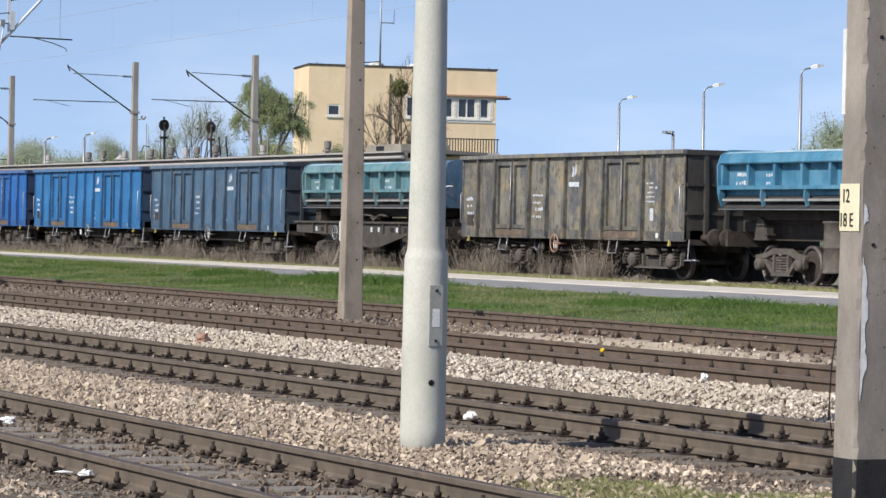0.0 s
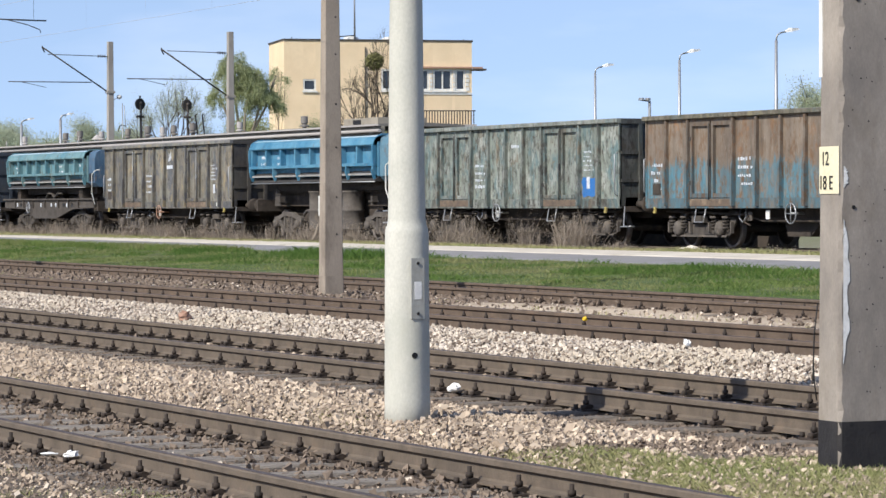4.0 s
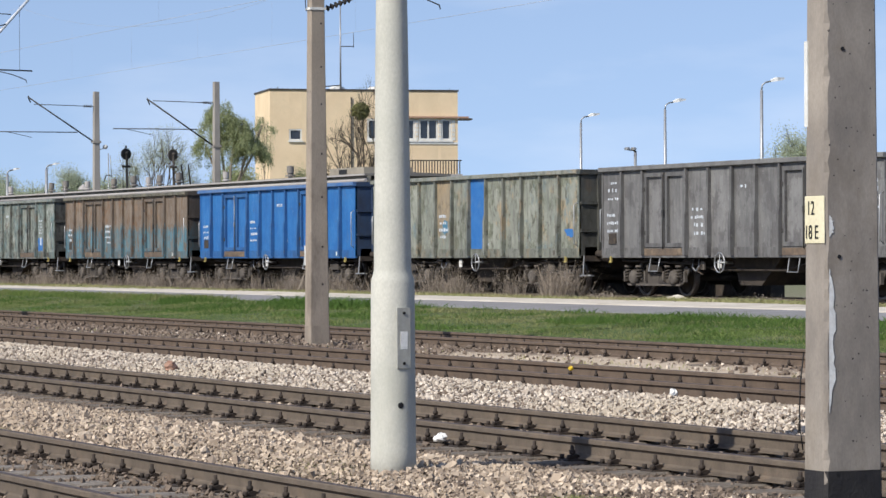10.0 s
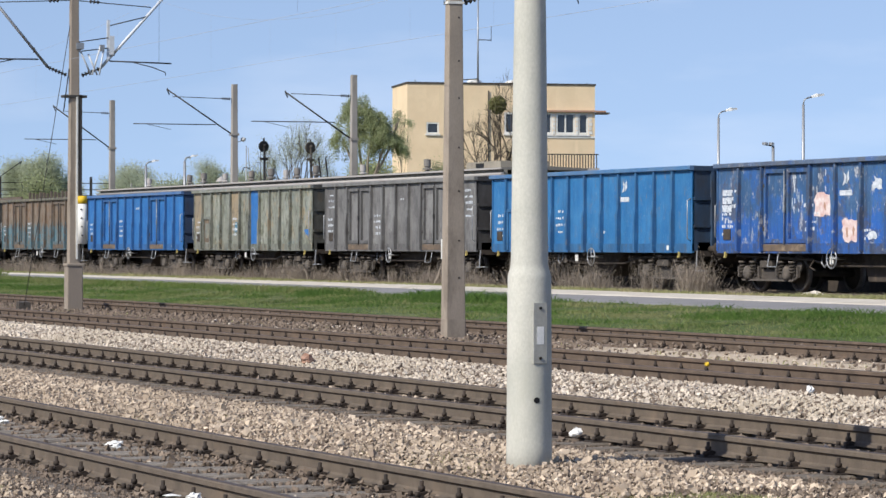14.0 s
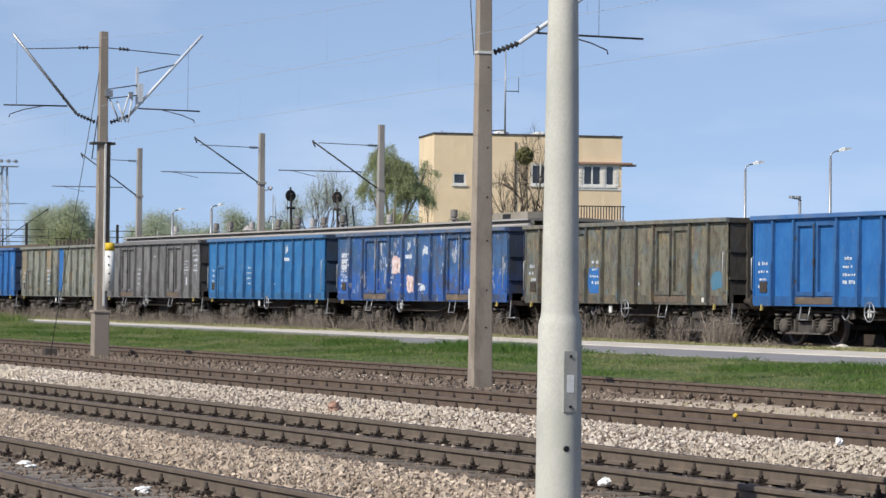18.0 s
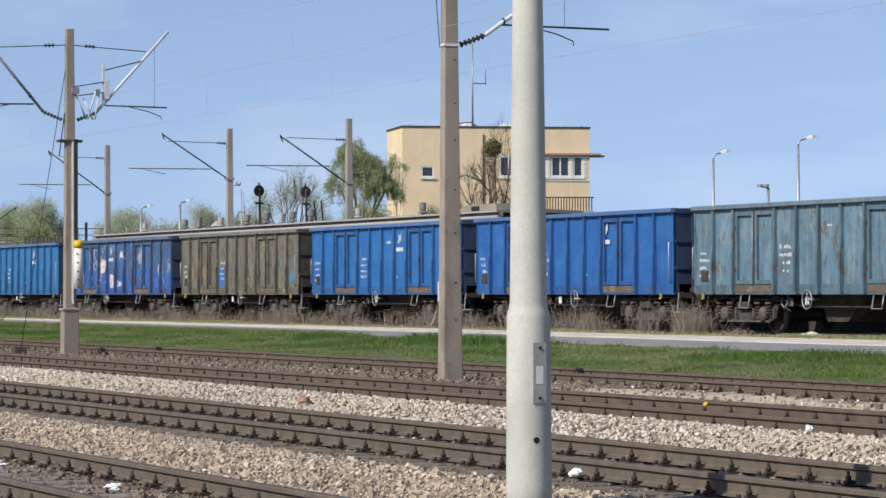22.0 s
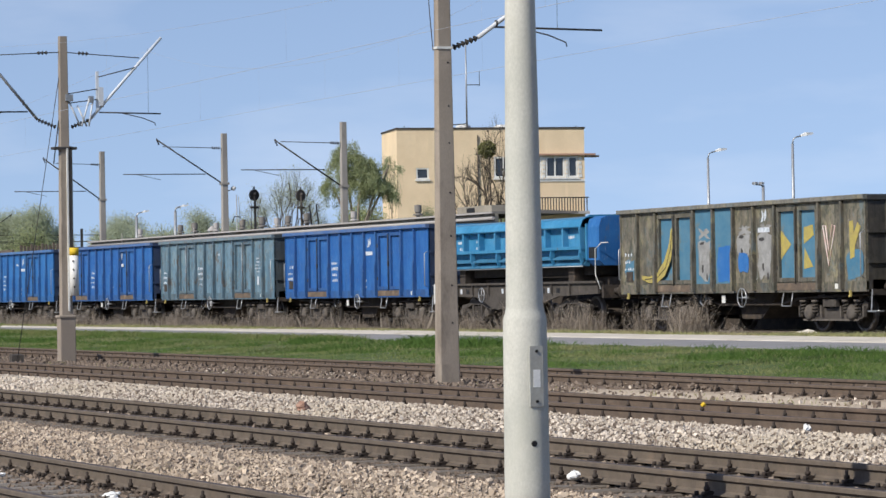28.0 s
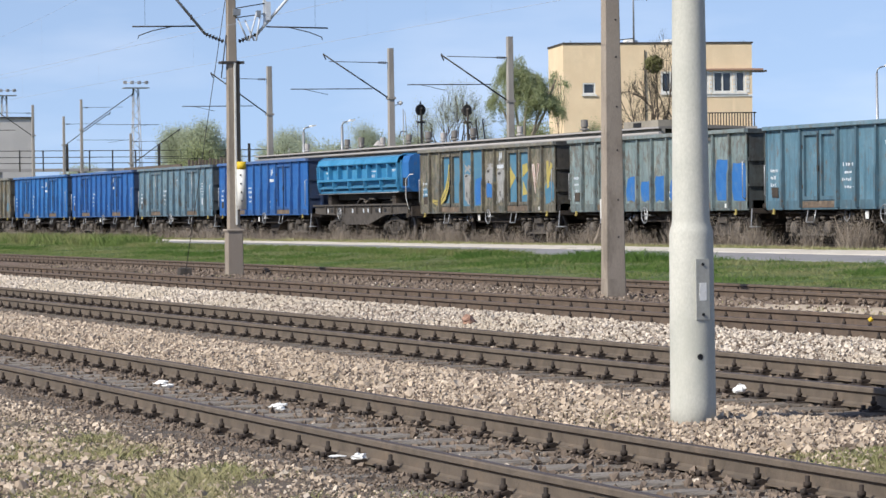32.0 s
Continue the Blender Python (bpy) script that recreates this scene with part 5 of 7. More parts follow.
    # end machinery housing
    hx = x1 + 0.12
    deep = 0.75 if girder else 1.45
    part("end_housing", Geo().prism([(-1.2, 1.75), (-1.35, 1.9), (-1.35, 2.8), (-1.28, 3.02), (-1.1, 3.10), (1.0, 3.12), (1.3, 2.6), (1.3, 1.75)], "x", hx, hx + deep), end_m, w, "painted end machinery housing")
    part("housing_edge", Geo().box(hx - 0.02, hx + 0.05, -1.40, -1.34, 1.9, 2.9), m, w)
    part("housing_window", Geo().box(hx + 0.25, hx + 0.5, -1.32, -1.27, 2.55, 2.85) if not girder else Geo().box(hx + 0.1, hx + 0.6, -1.36, -1.33, 1.95, 2.25), BLACK, w)
    part("grab_rail", Geo().line([(hx + 0.95, -1.42, 1.1), (hx + 0.72, -1.46, 1.5), (hx + 0.72, -1.46, 2.2), (hx + 1.0, -1.4, 2.36), (hx + 1.35, -1.38, 2.36)], 0.025 if not girder else 0.014), WHITE, w, "white bent grab rail")
    length = x1 + 0.15 + deep
    part("underframe", Geo().box(x0 - 0.3, length, -0.55, 0.55, 1.02, 1.45), GEAR, w)
    buffers_and_couplings(w, length, m)
    if girder:
        low = [(-0.35, 0.98), (2.4, 0.92), (3.6, 0.60), (6.4, 0.60), (8.2, 0.92), (length - 0.2, 0.98)]
        part("fish_belly_girder", Geo().prism([(x, z) for x, z in low] + [(length - 0.2, 1.28), (-0.35, 1.28)], "y", -1.34, -1.26), GEARMID, w, "dusty dark grey fish-bellied girder")
        part("girder_flange", Geo().box(-0.4, length - 0.15, -1.42, -1.22, 1.27, 1.33).prism([(3.55, 0.57), (6.45, 0.57), (6.45, 0.61), (3.55, 0.61)], "y", -1.40, -1.22), GEARMID, w)
        for x in (1.1, 2.2, 3.4, 4.9, 6.6, 7.8, 9.0):
            part("girder_stiffener", Geo().box(x, x + 0.06, -1.40, -1.34, 0.98, 1.27), GEARMID, w)
        for x in (1.7, 2.6, 7.1, 8.1):
            part("girder_opening", Geo().cbox(x, x + 0.22, -1.345, -1.33, 1.02, 1.16, 0.02), BLACK, w)
        part("hand_wheel", Geo().ring((3.1, -1.46, 0.98), "y", 0.21, 0.016).tube((2.9, -1.46, 0.98), (3.3, -1.46, 0.98), 0.010, n=5).tube((3.1, -1.46, 0.78), (3.1, -1.46, 1.18), 0.010, n=5), STEEL, w, "pale brake hand wheel")
        for x in (1.25, 4.3, 5.6, 6.15, 7.5):
            part("painted_mark", Geo().box(x, x + 0.13, -1.346, -1.338, 1.02, 1.16), LETTER, w, "white painted mark")
        for x_b in (0.9, 8.6):
            part("cross_bolster", Geo().box(x_b, x_b + 0.4, -1.2, 1.2, 1.33, 1.72), GEAR, w)
        part("air_hose", Geo().line([(4.3, -1.1, 1.35), (4.6, -1.1, 1.55), (5.0, -1.1, 1.52), (5.3, -1.1, 1.38), (5.8, -1.1, 1.55), (6.3, -1.1, 1.5)], 0.05), GEARLIGHT, w)
        part("tipping_cylinder", Geo().tube((5.2, -0.8, 0.8), (5.2, -0.8, 1.5), 0.3, n=14), GEAR, w)
        bx = (1.9, 8.6)
    else:
        for x in (4.6, 7.2):
            c = part("tipping_cylinder", Geo().spin([(0, 0), (0.36, 0.0), (0.37, 0.04), (0.34, 0.06), (0.33, 0.55), (0.355, 0.57), (0.355, 0.61), (0.33, 0.63), (0.33, 1.12), (0.36, 1.14), (0.36, 1.18), (0, 1.18)], (x, -0.95, 0.30), "z", 20), GEARLIGHT, w, "large dusty grey tipping cylinder")
        part("brake_rigging", Geo().tube((5.3, -0.9, 0.95), (6.7, -0.9, 0.95), 0.05).line([(5.1, -1.1, 1.1), (5.6, -1.1, 0.9), (6.6, -1.1, 0.95)], 0.04).line([(6.05, -1.0, 0.9), (6.05, -1.0, 0.5), (6.2, -1.0, 0.45)], 0.035).box(6.35, 6.5, -1.05, -0.95, 0.45, 0.85), GEARMID, w)
        for x in (0.9, 10.6):
            part("brace_plate", Geo().prism([(x, 1.02), (x + 0.5, 1.02), (x + 0.42, 1.5), (x + 0.12, 1.6)], "y", -0.98, -0.94), GEARMID, w)
        for x in (1.6, 8.9):
            part("body_bracket", Geo().box(x, x + 0.12, -1.12, -0.95, 1.05, 1.32).box(x - 0.12, x + 0.22, -1.15, -0.95, 1.14, 1.18), GEARMID, w)
        part("reservoir", Geo().tube((5.35, -0.95, 0.78), (6.0, -0.95, 0.78), 0.15, n=12).tube((6.0, -0.95, 0.9), (6.6, -0.95, 0.9), 0.07, n=8), GEARMID, w)
        part("dark_well", Geo().box(3.9, 8.4, -0.5, 0.5, 0.35, 1.1), GEAR, w, "dark frame between the cylinders")
        part("footboard", Geo().box(length - 0.9, length - 0.1, -1.5, -1.25, 0.86, 0.90).box(length - 0.9, length - 0.1, -1.5, -1.25, 0.52, 0.56).line([(length - 0.5, -1.45, 0.55), (length - 0.5, -1.4, 1.3)], 0.03), STEEL, w)
        part("under_beam", Geo().box(0.4, length - 0.3, -0.7, -0.6, 1.42, 1.62), GEAR, w)
        bx = (2.3, 9.6)
    for x in bx:
        bogie(w, x, not girder)
    return w


def build_train():
    """The wagons from front to rear; each entry keeps its body's left edge along x at 16 s."""
    cars = {}
    cars[0] = open_wagon(0, "bright blue high-sided open goods wagon with side doors", BLUE2)
    cars[1] = open_wagon(1, "faded sky blue open goods wagon with rust stains", SKYBLUE)
    cars[2] = open_wagon(2, "dull steel blue open goods wagon with double side doors", STEELBLUE)
    cars[3] = dump_wagon(3, "dull turquoise side-tipping wagon on a fish-bellied girder", TURQDULL, True, STEELBLUE)
    cars[4] = open_wagon(4, "dark umber brown open goods wagon, heavily weathered", UMBER)
    cars[5] = dump_wagon(5, "blue side-tipping wagon with big cylinders and grey bogies", CYAN, False, TEAL2)
    cars[6] = open_wagon(6, "patchy grey green open goods wagon with peeling paint", GREENGREY)
    cars[7] = open_wagon(7, "rust brown open goods wagon with worn teal lower panels", RUSTTEAL, rim=KHAKI)
    cars[8] = open_wagon(8, "bright blue open goods wagon with double side doors", BLUE, sill=None)
    cars[9] = open_wagon(9, "mottled grey green open wagon with one bright blue panel", PALEGREEN, True, alt={0: TANNED, 4: TANNED, 6: SPRAYBLUE})
    cars[10] = open_wagon(10, "plain grey open goods wagon with white stencilled marks", GREY)
    cars[11] = open_wagon(11, "scuffed bright blue open wagon without doors, small hatch", SKYBLUE, True)
    cars[12] = open_wagon(12, "scraped navy blue open goods wagon with torn posters", NAVY, length=14.45)
    cars[13] = open_wagon(13, "olive brown weathered open goods wagon with a blue patch", OLIVE)
    cars[14] = open_wagon(14, "bright blue open goods wagon, fairly clean", BLUE)
    cars[15] = open_wagon(15, "bright blue open goods wagon with a white logo", BLUE2)
    cars[16] = open_wagon(16, "faded grey teal open goods wagon with rusty doors", TEAL)
    cars[17] = open_wagon(17, "strong blue open goods wagon with a white logo", BLUE2)
    cars[18] = dump_wagon(18, "turquoise blue side-tipping wagon on a fish-bellied girder", TURQ, True, BLUE)
    cars[19] = open_wagon(19, "khaki brown open wagon covered in blue and yellow graffiti", KHAKI, alt={2: SPRAYTEAL, 3: SPRAYTEAL, 4: SPRAYTEAL, 5: SPRAYTEAL, 8: SPRAYTEAL, 9: SPRAYTEAL})
    cars[20] = open_wagon(20, "pale sage open wagon with its lower panels sprayed blue", SAGE)
    cars[21] = open_wagon(21, "teal open goods wagon with white stencilled marks", TEAL2)
    b = 12.85 / 12
    blotch(cars[6], "paint_patch", SPRAYBLUE, "blue sprayed patch", 10.75, 11.7, 1.2, 1.75, 3)
    blotch(cars[9], "paint_patch", SPRAYBLUE, "blue sprayed patch", 12.0, 12.6, 1.45, 1.75, 5, 0.5)
    blotch(cars[9], "paint_patch", SPRAYTEAL, "teal sprayed patch", 4.6, 5.1, 1.55, 2.0, 6, 0.5)
    for n, xs in ((8, ()), (11, (8.7,)), (14, (7.7,)), (15, (8.6,)), (17, (7.7,)), (4, (6.7,)), (2, (7.7,)), (16, ()), (1, (7.7,)), (12, (6.3,))):
        for x in xs:
            logo(cars[n], x, 2.55)
    blotch(cars[12], "poster", SPRAYPINK, "torn red and white poster", 4.92, 5.72, 1.78, 2.42, 31, 0.3, n=18)
    blotch(cars[12], "poster", SPRAYPINK, "torn red and white poster", 6.2, 7.1, 1.2, 1.80, 32, 0.3, n=18)
    for x, z0, z1, k in ((5.4, 1.95, 2.2, 0), (6.45, 1.3, 1.6, 1), (6.75, 1.35, 1.65, 2)):
        blotch(cars[12], "poster_print", BRICKRED, "faded red print on the poster", x, x + 0.12, z0, z1, 80 + k, 0.6, y=-1.409)
    blotch(cars[12], "white_scrawl", LETTER, "white spray scrawl", 7.35, 7.95, 1.25, 1.5, 33, 0.5)
    blotch(cars[12], "white_scrawl", LETTER, "white spray scrawl", 7.6, 8.2, 2.4, 2.8, 34, 0.7)
    blotch(cars[12], "white_scrawl", LETTER, "white spray scrawl", 12.6, 13.1, 1.6, 2.2, 35, 0.7)
    scr = random.Random(12)
    for i in range(26):
        x, z = 3.75 + 1.75 * scr.random() ** 0.8, scr.uniform(1.5, 2.85)
        y = -1.369 if x < 4.7 else -1.404
        blotch(cars[12], "scrape", LETTER, "pale scraped paint", x, x + scr.uniform(0.03, 0.09), z, z + scr.uniform(0.08, 0.38), 60 + i, 0.75, y=y)
    for i in range(8):
        x, z = scr.choice((9.1, 9.2, 10.3)) + scr.uniform(0, 0.25), scr.uniform(1.4, 2.9)
        blotch(cars[12], "scrape", LETTER, "pale scraped paint", x, x + 0.05, z, z + scr.uniform(0.1, 0.4), 100 + i, 0.75)
    for k in range(6):
        x, z = 0.28 + 0.26 * (k % 2), 2.38 - 0.2 * (k // 2)
        part("painted_frame", Geo().box(x, x + 0.22, -1.407, -1.402, z, z + 0.15), LETTER, cars[12], "small pale painted panel")
    lettering(cars[10], 11.95, 2.75, 5, 0.6, seed=8)
    lettering(cars[10], 0.3, 2.75, 3, 0.55, seed=9, size=0.1)
    lettering(cars[12], 0.25, 2.45, 5, 0.75, seed=7)
    blotch(cars[13], "paint_patch", SPRAYBLUE, "blue sprayed patch", 4.32, 5.32, 1.22, 1.95, 8, 0.08)
    blotch(cars[13], "paint_patch", SPRAYTEAL, "teal sprayed patch", 11.85, 12.55, 1.3, 1.85, 10, 0.3)
    # graffiti as plain strokes and shapes
    w = cars[19]
    def stroke(pts, r, m, label, y=-1.408):
        part("graffiti_stroke", Geo().line([(x, y, z) for x, z in pts], r, 6), m, w, label)
    banana = [(1.30, 1.44), (1.75, 1.40), (2.2, 1.50), (2.62, 1.80), (2.92, 2.25), (3.02, 2.62), (3.14, 2.66), (3.16, 2.30), (3.0, 1.80), (2.65, 1.42), (2.2, 1.24), (1.7, 1.24), (1.32, 1.34)]
    part("graffiti_stroke", Geo().prism(banana, "y", -1.446, -1.438), SPRAYYELLOW, w, "curved yellow sprayed shape")
    stroke([(1.5, 1.33), (2.2, 1.37), (2.7, 1.62), (3.0, 2.1), (3.1, 2.55)], 0.012, BLACK, "thin dark outline", -1.444)
    # bone-like grey forms with dark marks over blue
    def bone(x, z0, z1, wide, seed):
        blotch(w, "graffiti_patch", SPRAYGREY, "pale grey sprayed shape", x, x + wide, z0, z1, seed, 0.32, n=18)
        for k, (u, v, rx, rz) in enumerate(((0.35, 0.84, 0.16, 0.05), (0.40, 0.30, 0.06, 0.12), (0.72, 0.12, 0.05, 0.10))):
            blotch(w, "graffiti_mark", DARKSTEEL, "dark sprayed mark", x + wide * u - rx, x + wide * u + rx, z0 + (z1 - z0) * v - rz, z0 + (z1 - z0) * v + rz, seed + k, 0.6, y=-1.409, n=10)
        blotch(w, "graffiti_patch", SPRAYGREY, "pale grey sprayed smear", x + wide * 0.1, x + wide * 1.05, z1 - 0.1, z1 + 0.22, seed + 9, 0.75, y=-1.4045, n=16)
    bone(4.42, 1.22, 2.40, 0.72, 41)
    blotch(w, "graffiti_patch", SPRAYBLUE, "blue sprayed shape", 5.48, 6.28, 1.22, 2.15, 42, 0.14)
    bone(6.52, 1.75, 2.45, 0.75, 43)
    blotch(w, "graffiti_patch", SPRAYBLUE, "blue sprayed shape", 6.62, 7.2, 1.42, 1.95, 44, 0.25, y=-1.412)
    bone(7.6, 1.22, 2.45, 0.75, 45)
    for x0, pts in ((8.75, [(0.0, 1.75), (0.5, 2.1), (0.0, 2.45)]), (9.85, [(0.0, 1.5), (0.45, 1.55), (0.05, 2.0)]), (9.85, [(0.02, 2.1), (0.5, 2.3), (0.45, 2.55), (0.02, 2.5)])):
        part("graffiti_patch", Geo().prism([(x0 + u, v) for u, v in pts], "y", -1.372, -1.364), SPRAYYELLOW, w, "yellow sprayed shape")
    stroke([(10.85, 2.5), (11.12, 1.55), (11.42, 2.5), (11.3, 2.52), (11.12, 1.9), (10.98, 2.5), (10.85, 2.5)], 0.016, SPRAYPINK, "pale red outline stroke")
    blotch(w, "graffiti_patch", SPRAYTEAL, "teal sprayed shape", 11.9, 12.75, 1.22, 1.95, 50, 0.22)
    part("graffiti_patch", Geo().prism([(12.1, 1.7), (12.3, 1.75), (12.32, 2.0), (12.6, 2.45), (12.45, 2.55), (12.28, 2.3), (12.25, 2.6), (12.08, 2.58)], "y", -1.410, -1.403), SPRAYYELLOW, w, "yellow sprayed shape")
    blotch(w, "graffiti_patch", SPRAYTEAL, "teal sprayed shape", 0.15, 0.95, 1.25, 1.9, 51, 0.35)
    logo(w, 7.8, 2.66)
    w = cars[20]
    for i in (4, 5, 6, 7, 10, 11):
        blotch(w, "graffiti_patch", SPRAYBLUE, "blue sprayed lower panel", i * b + 0.06, (i + 1) * b - 0.06, 1.2, 2.0 + 0.38 * (i > 8) - 0.12 * (i % 2), 70 + i, 0.05 if i > 8 else 0.25)
    for n in (6, 8, 10, 14, 16, 21):
        lettering(cars[n], 6.7, 2.55, 1, 0.5, seed=n + 20)
    return cars


# left edge of each wagon's body at 16 s; the train rolls away at an even pace
PLACES = {0: -251.7, 1: -237.65, 2: -223.57, 3: -209.5, 4: -197.22, 5: -182.64, 6: -170.37, 7: -156.15, 8: -142.05, 9: -127.85, 10: -113.75, 11: -99.71, 12: -85.5, 13: -69.7, 14: -55.46,
          15: -41.42, 16: -27.38, 17: -13.35, 18: 0.55, 19: 12.92, 20: 27.05, 21: 41.11}


def rolled(t):
    s = t - 16
    return -7.38486 * s - 0.0019721 * s * s + 0.0000997 * s ** 3


# ---- the far side of the line ----
def loading_shed():
    """A long low shed behind the freight track; its flat roof and ventilators look over the wagons."""
    c = thing("loading_shed", "long low shed with a flat grey roof and many ventilators", "shed", at=(-150.0, 44.2, 0.0))
    L = 49.2
    part("wall", Geo().box(0, L, 0.25, 3.0, 2.2, 3.6), COACH, c)
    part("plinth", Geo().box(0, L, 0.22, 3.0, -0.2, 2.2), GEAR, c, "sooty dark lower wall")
    part("fascia", Geo().box(-0.2, L + 0.2, 0.0, 0.12, 3.55, 4.02), COACH, c, "faded beige fascia board")
    part("roof", Geo().prism([(-0.15, 4.02), (-0.15, 4.10), (1.6, 4.16), (3.2, 4.10), (3.2, 4.02)], "x", -0.3, L + 0.2), ROOFGREY, c, "grey flat roof")
    part("roof_edge", Geo().box(-0.32, L + 0.32, -0.19, -0.15, 4.03, 4.09), GREYWALL, c, "pale metal roof edge")
    part("gutter", Geo().tube((-0.3, -0.12, 3.86), (L + 0.3, -0.12, 3.86), 0.06, n=8), GREYWALL, c, "pale grey gutter")
    part("roof_box", Geo().box(L - 3.9, L - 0.8, 0.3, 2.2, 4.08, 4.36), COACH, c, "beige box on the roof end")
    part("box_opening", Geo().box(L - 3.0, L - 2.3, 0.28, 0.30, 4.14, 4.30), BLACK, c)
    spots = (3.4, 9.7, 11.8, 14.9, 18.5, 21.1, 23.0, 24.4, 26.7, 32.1, 38.9)
    tall = [(0.0, 0), (0.075, 0.0), (0.075, 0.13), (0.17, 0.14), (0.17, 0.18), (0.09, 0.21), (0.09, 0.25), (0.125, 0.26), (0.125, 0.50), (0, 0.52)]
    cone = [(0.0, 0), (0.05, 0.0), (0.05, 0.12), (0.24, 0.13), (0.24, 0.16), (0.05, 0.36), (0, 0.37)]
    for i, x in enumerate(spots):
        k = 1.0 + 0.09 * (i % 3)
        part("roof_ventilator", Geo().spin([(r * k, z * k) for r, z in tall], (x, 1.4, 4.10), "z", 16, False), ROOFGREY if i % 3 else GREYWALL, c, "grey mushroom shaped roof ventilator")
    part("roof_ventilator", Geo().spin(cone, (14.3, 1.4, 4.12), "z", 16, False), GREYWALL, c, "pale conical roof ventilator")
    for x in (5.5, 16.4, 27.3):
        part("roof_pole", Geo().tube((x, -0.16, 3.9), (x, -0.16, 4.35), 0.02, n=5), GREYWALL, c)
    for x, h in ((27.4, 0.7), (28.4, 0.95), (29.2, 0.95)):
        part("stove_pipe", Geo().line([(x, 1.0, 4.0), (x - 0.3, 1.0, 4.0 + h), (x - 0.2, 1.0, 4.05 + h)], 0.032), DARKSTEEL, c)
    for i in range(9):
        x = 2.0 + 5.6 * i
        door = part("shed_door", Geo().box(x, x + 2.4, 0.2, 0.25, 0.0, 2.6), KHAKI, c)
        part("door_rail", Geo().box(x - 0.2, x + 2.6, 0.14, 0.2, 2.6, 2.7), DARKSTEEL, door)
    w = thing("parked_wagon", "rusty low wagon with a pale load behind the train", "goods wagon", at=(-176, 45.2, 0.1))
    part("body", Geo().box(0, 24, -1.4, 1.4, 0.9, 3.5), GREYWALL, w)
    part("top_boards", Geo().box(0, 12.5, -1.45, -1.35, 3.62, 3.85), RUST, w, "rusty top boards")
    for i in range(14):
        part("stake", Geo().box(14 + i * 0.7, 14.12 + i * 0.7, -1.45, -1.33, 3.4, 4.05 - 0.05 * (i % 3)), RUST, w)
    part("running_gear", Geo().box(1, 23, -1.1, 1.1, 0.0, 0.9), GEAR, w)


def signal_box():
    """The yellow control building. Local x along its front, y into its depth."""
    h = thing("signal_box_building", "ochre yellow plastered signal box with a flat roof", "building", at=(-203.83, 82.13, 0.0), turn=math.degrees(math.atan2(0.977, 0.211)))
    W, D, T = 13.42, 6.3, 0.35
    # front wall in pieces round its openings
    opens = ((1.35, 2.25, 9.25, 10.05), (6.9, 8.3, 9.3, 10.8), (9.55, 10.35, 9.3, 10.8), (10.6, 12.0, 9.3, 10.8), (12.2, 12.95, 9.3, 10.8))
    xs = sorted({0, W} | {v for o in opens for v in o[:2]})
    for a, b in zip(xs, xs[1:]):
        o = [q for q in opens if q[0] <= a and b <= q[1]]
        for z0, z1 in ((0, o[0][2]), (o[0][3], 12.74)) if o else ((0, 12.74),):
            part("front_wall", Geo().box(a, b, 0, T, z0, z1), PLASTER, h)
    part("side_wall", Geo().box(0, T, T, 2.6, 0, 12.74).box(0, T, 3.5, D, 0, 12.74).box(0, T, 2.6, 3.5, 0, 8.6).box(0, T, 2.6, 3.5, 11.0, 12.74), PLASTER, h)
    part("side_wall", Geo().box(W - T, W, T, D, 0, 12.74), PLASTER, h)
    part("back_wall", Geo().box(T, W - T, D - T, D, 0, 12.74), PLASTER, h)
    part("roof", Geo().box(T, W - T, T, D - T, 12.3, 12.55), FELT, h)
    part("roof_edge", Geo().box(-0.06, W + 0.06, -0.06, T, 12.74, 12.86).box(-0.06, T, T, D + 0.06, 12.74, 12.86).box(W - T, W + 0.06, T, D + 0.06, 12.74, 12.86), FELT, h, "dark roof edge flashing")
    part("inner_floor", Geo().box(T, W - T, T, D - T, 8.0, 8.2), GREYWALL, h)
    for n, (a, b, z0, z1) in enumerate(opens):
        win = part("window", Geo().box(a, b, 0.12, 0.14, z0, z1), GLASS, h)
        f = 0.13 if n else 0.10
        g = Geo().box(a, a + f, 0.02, 0.18, z0, z1).box(b - f, b, 0.02, 0.18, z0, z1).box(a + f, b - f, 0.02, 0.18, z1 - f, z1).box(a + f, b - f, 0.02, 0.18, z0, z0 + f)
        part("window_frame", g, WHITE, win, "white window frame")
        if b - a > 1.2:
            part("mullion", Geo().box((a + b) / 2 - 0.05, (a + b) / 2 + 0.05, 0.03, 0.11, z0 + f, z1 - f), WHITE, win)
        part("window_sill", Geo().box(a - 0.08, b + 0.08, -0.12, 0.1, z0 - 0.12, z0 - 0.01), WHITE, win, "white window sill")
    part("window", Geo().box(0.15, 0.18, 2.6, 3.5, 8.6, 11.0), GLASS, h)
    for x in (8.45, 9.35, 10.36, 12.02, 12.97):
        for i in range(5):
            part("quoin_stone", Geo().box(x, x + (0.2 if x in (10.36, 12.02) else 0.26 - 0.04 * (i % 2)), -0.03, 0.0, 9.3 + 0.3 * i, 9.54 + 0.3 * i), WHITE, h)
    part("sill_band", Geo().box(8.4, W, -0.06, 0.0, 9.02, 9.17), WHITE, h, "white sill band")
    part("canopy", Geo().box(8.6, W + 0.75, -0.25, 0.0, 10.86, 10.98), BRICKRED, h, "rust red canopy over the windows")
    part("canopy_end", Geo().box(W + 0.02, W + 0.95, -0.5, 0.6, 10.72, 10.84), FELT, h)
    bal = part("balcony", Geo().box(8.2, W + 0.05, -1.2, 0.0, 6.7, 6.9), GREYWALL, h)
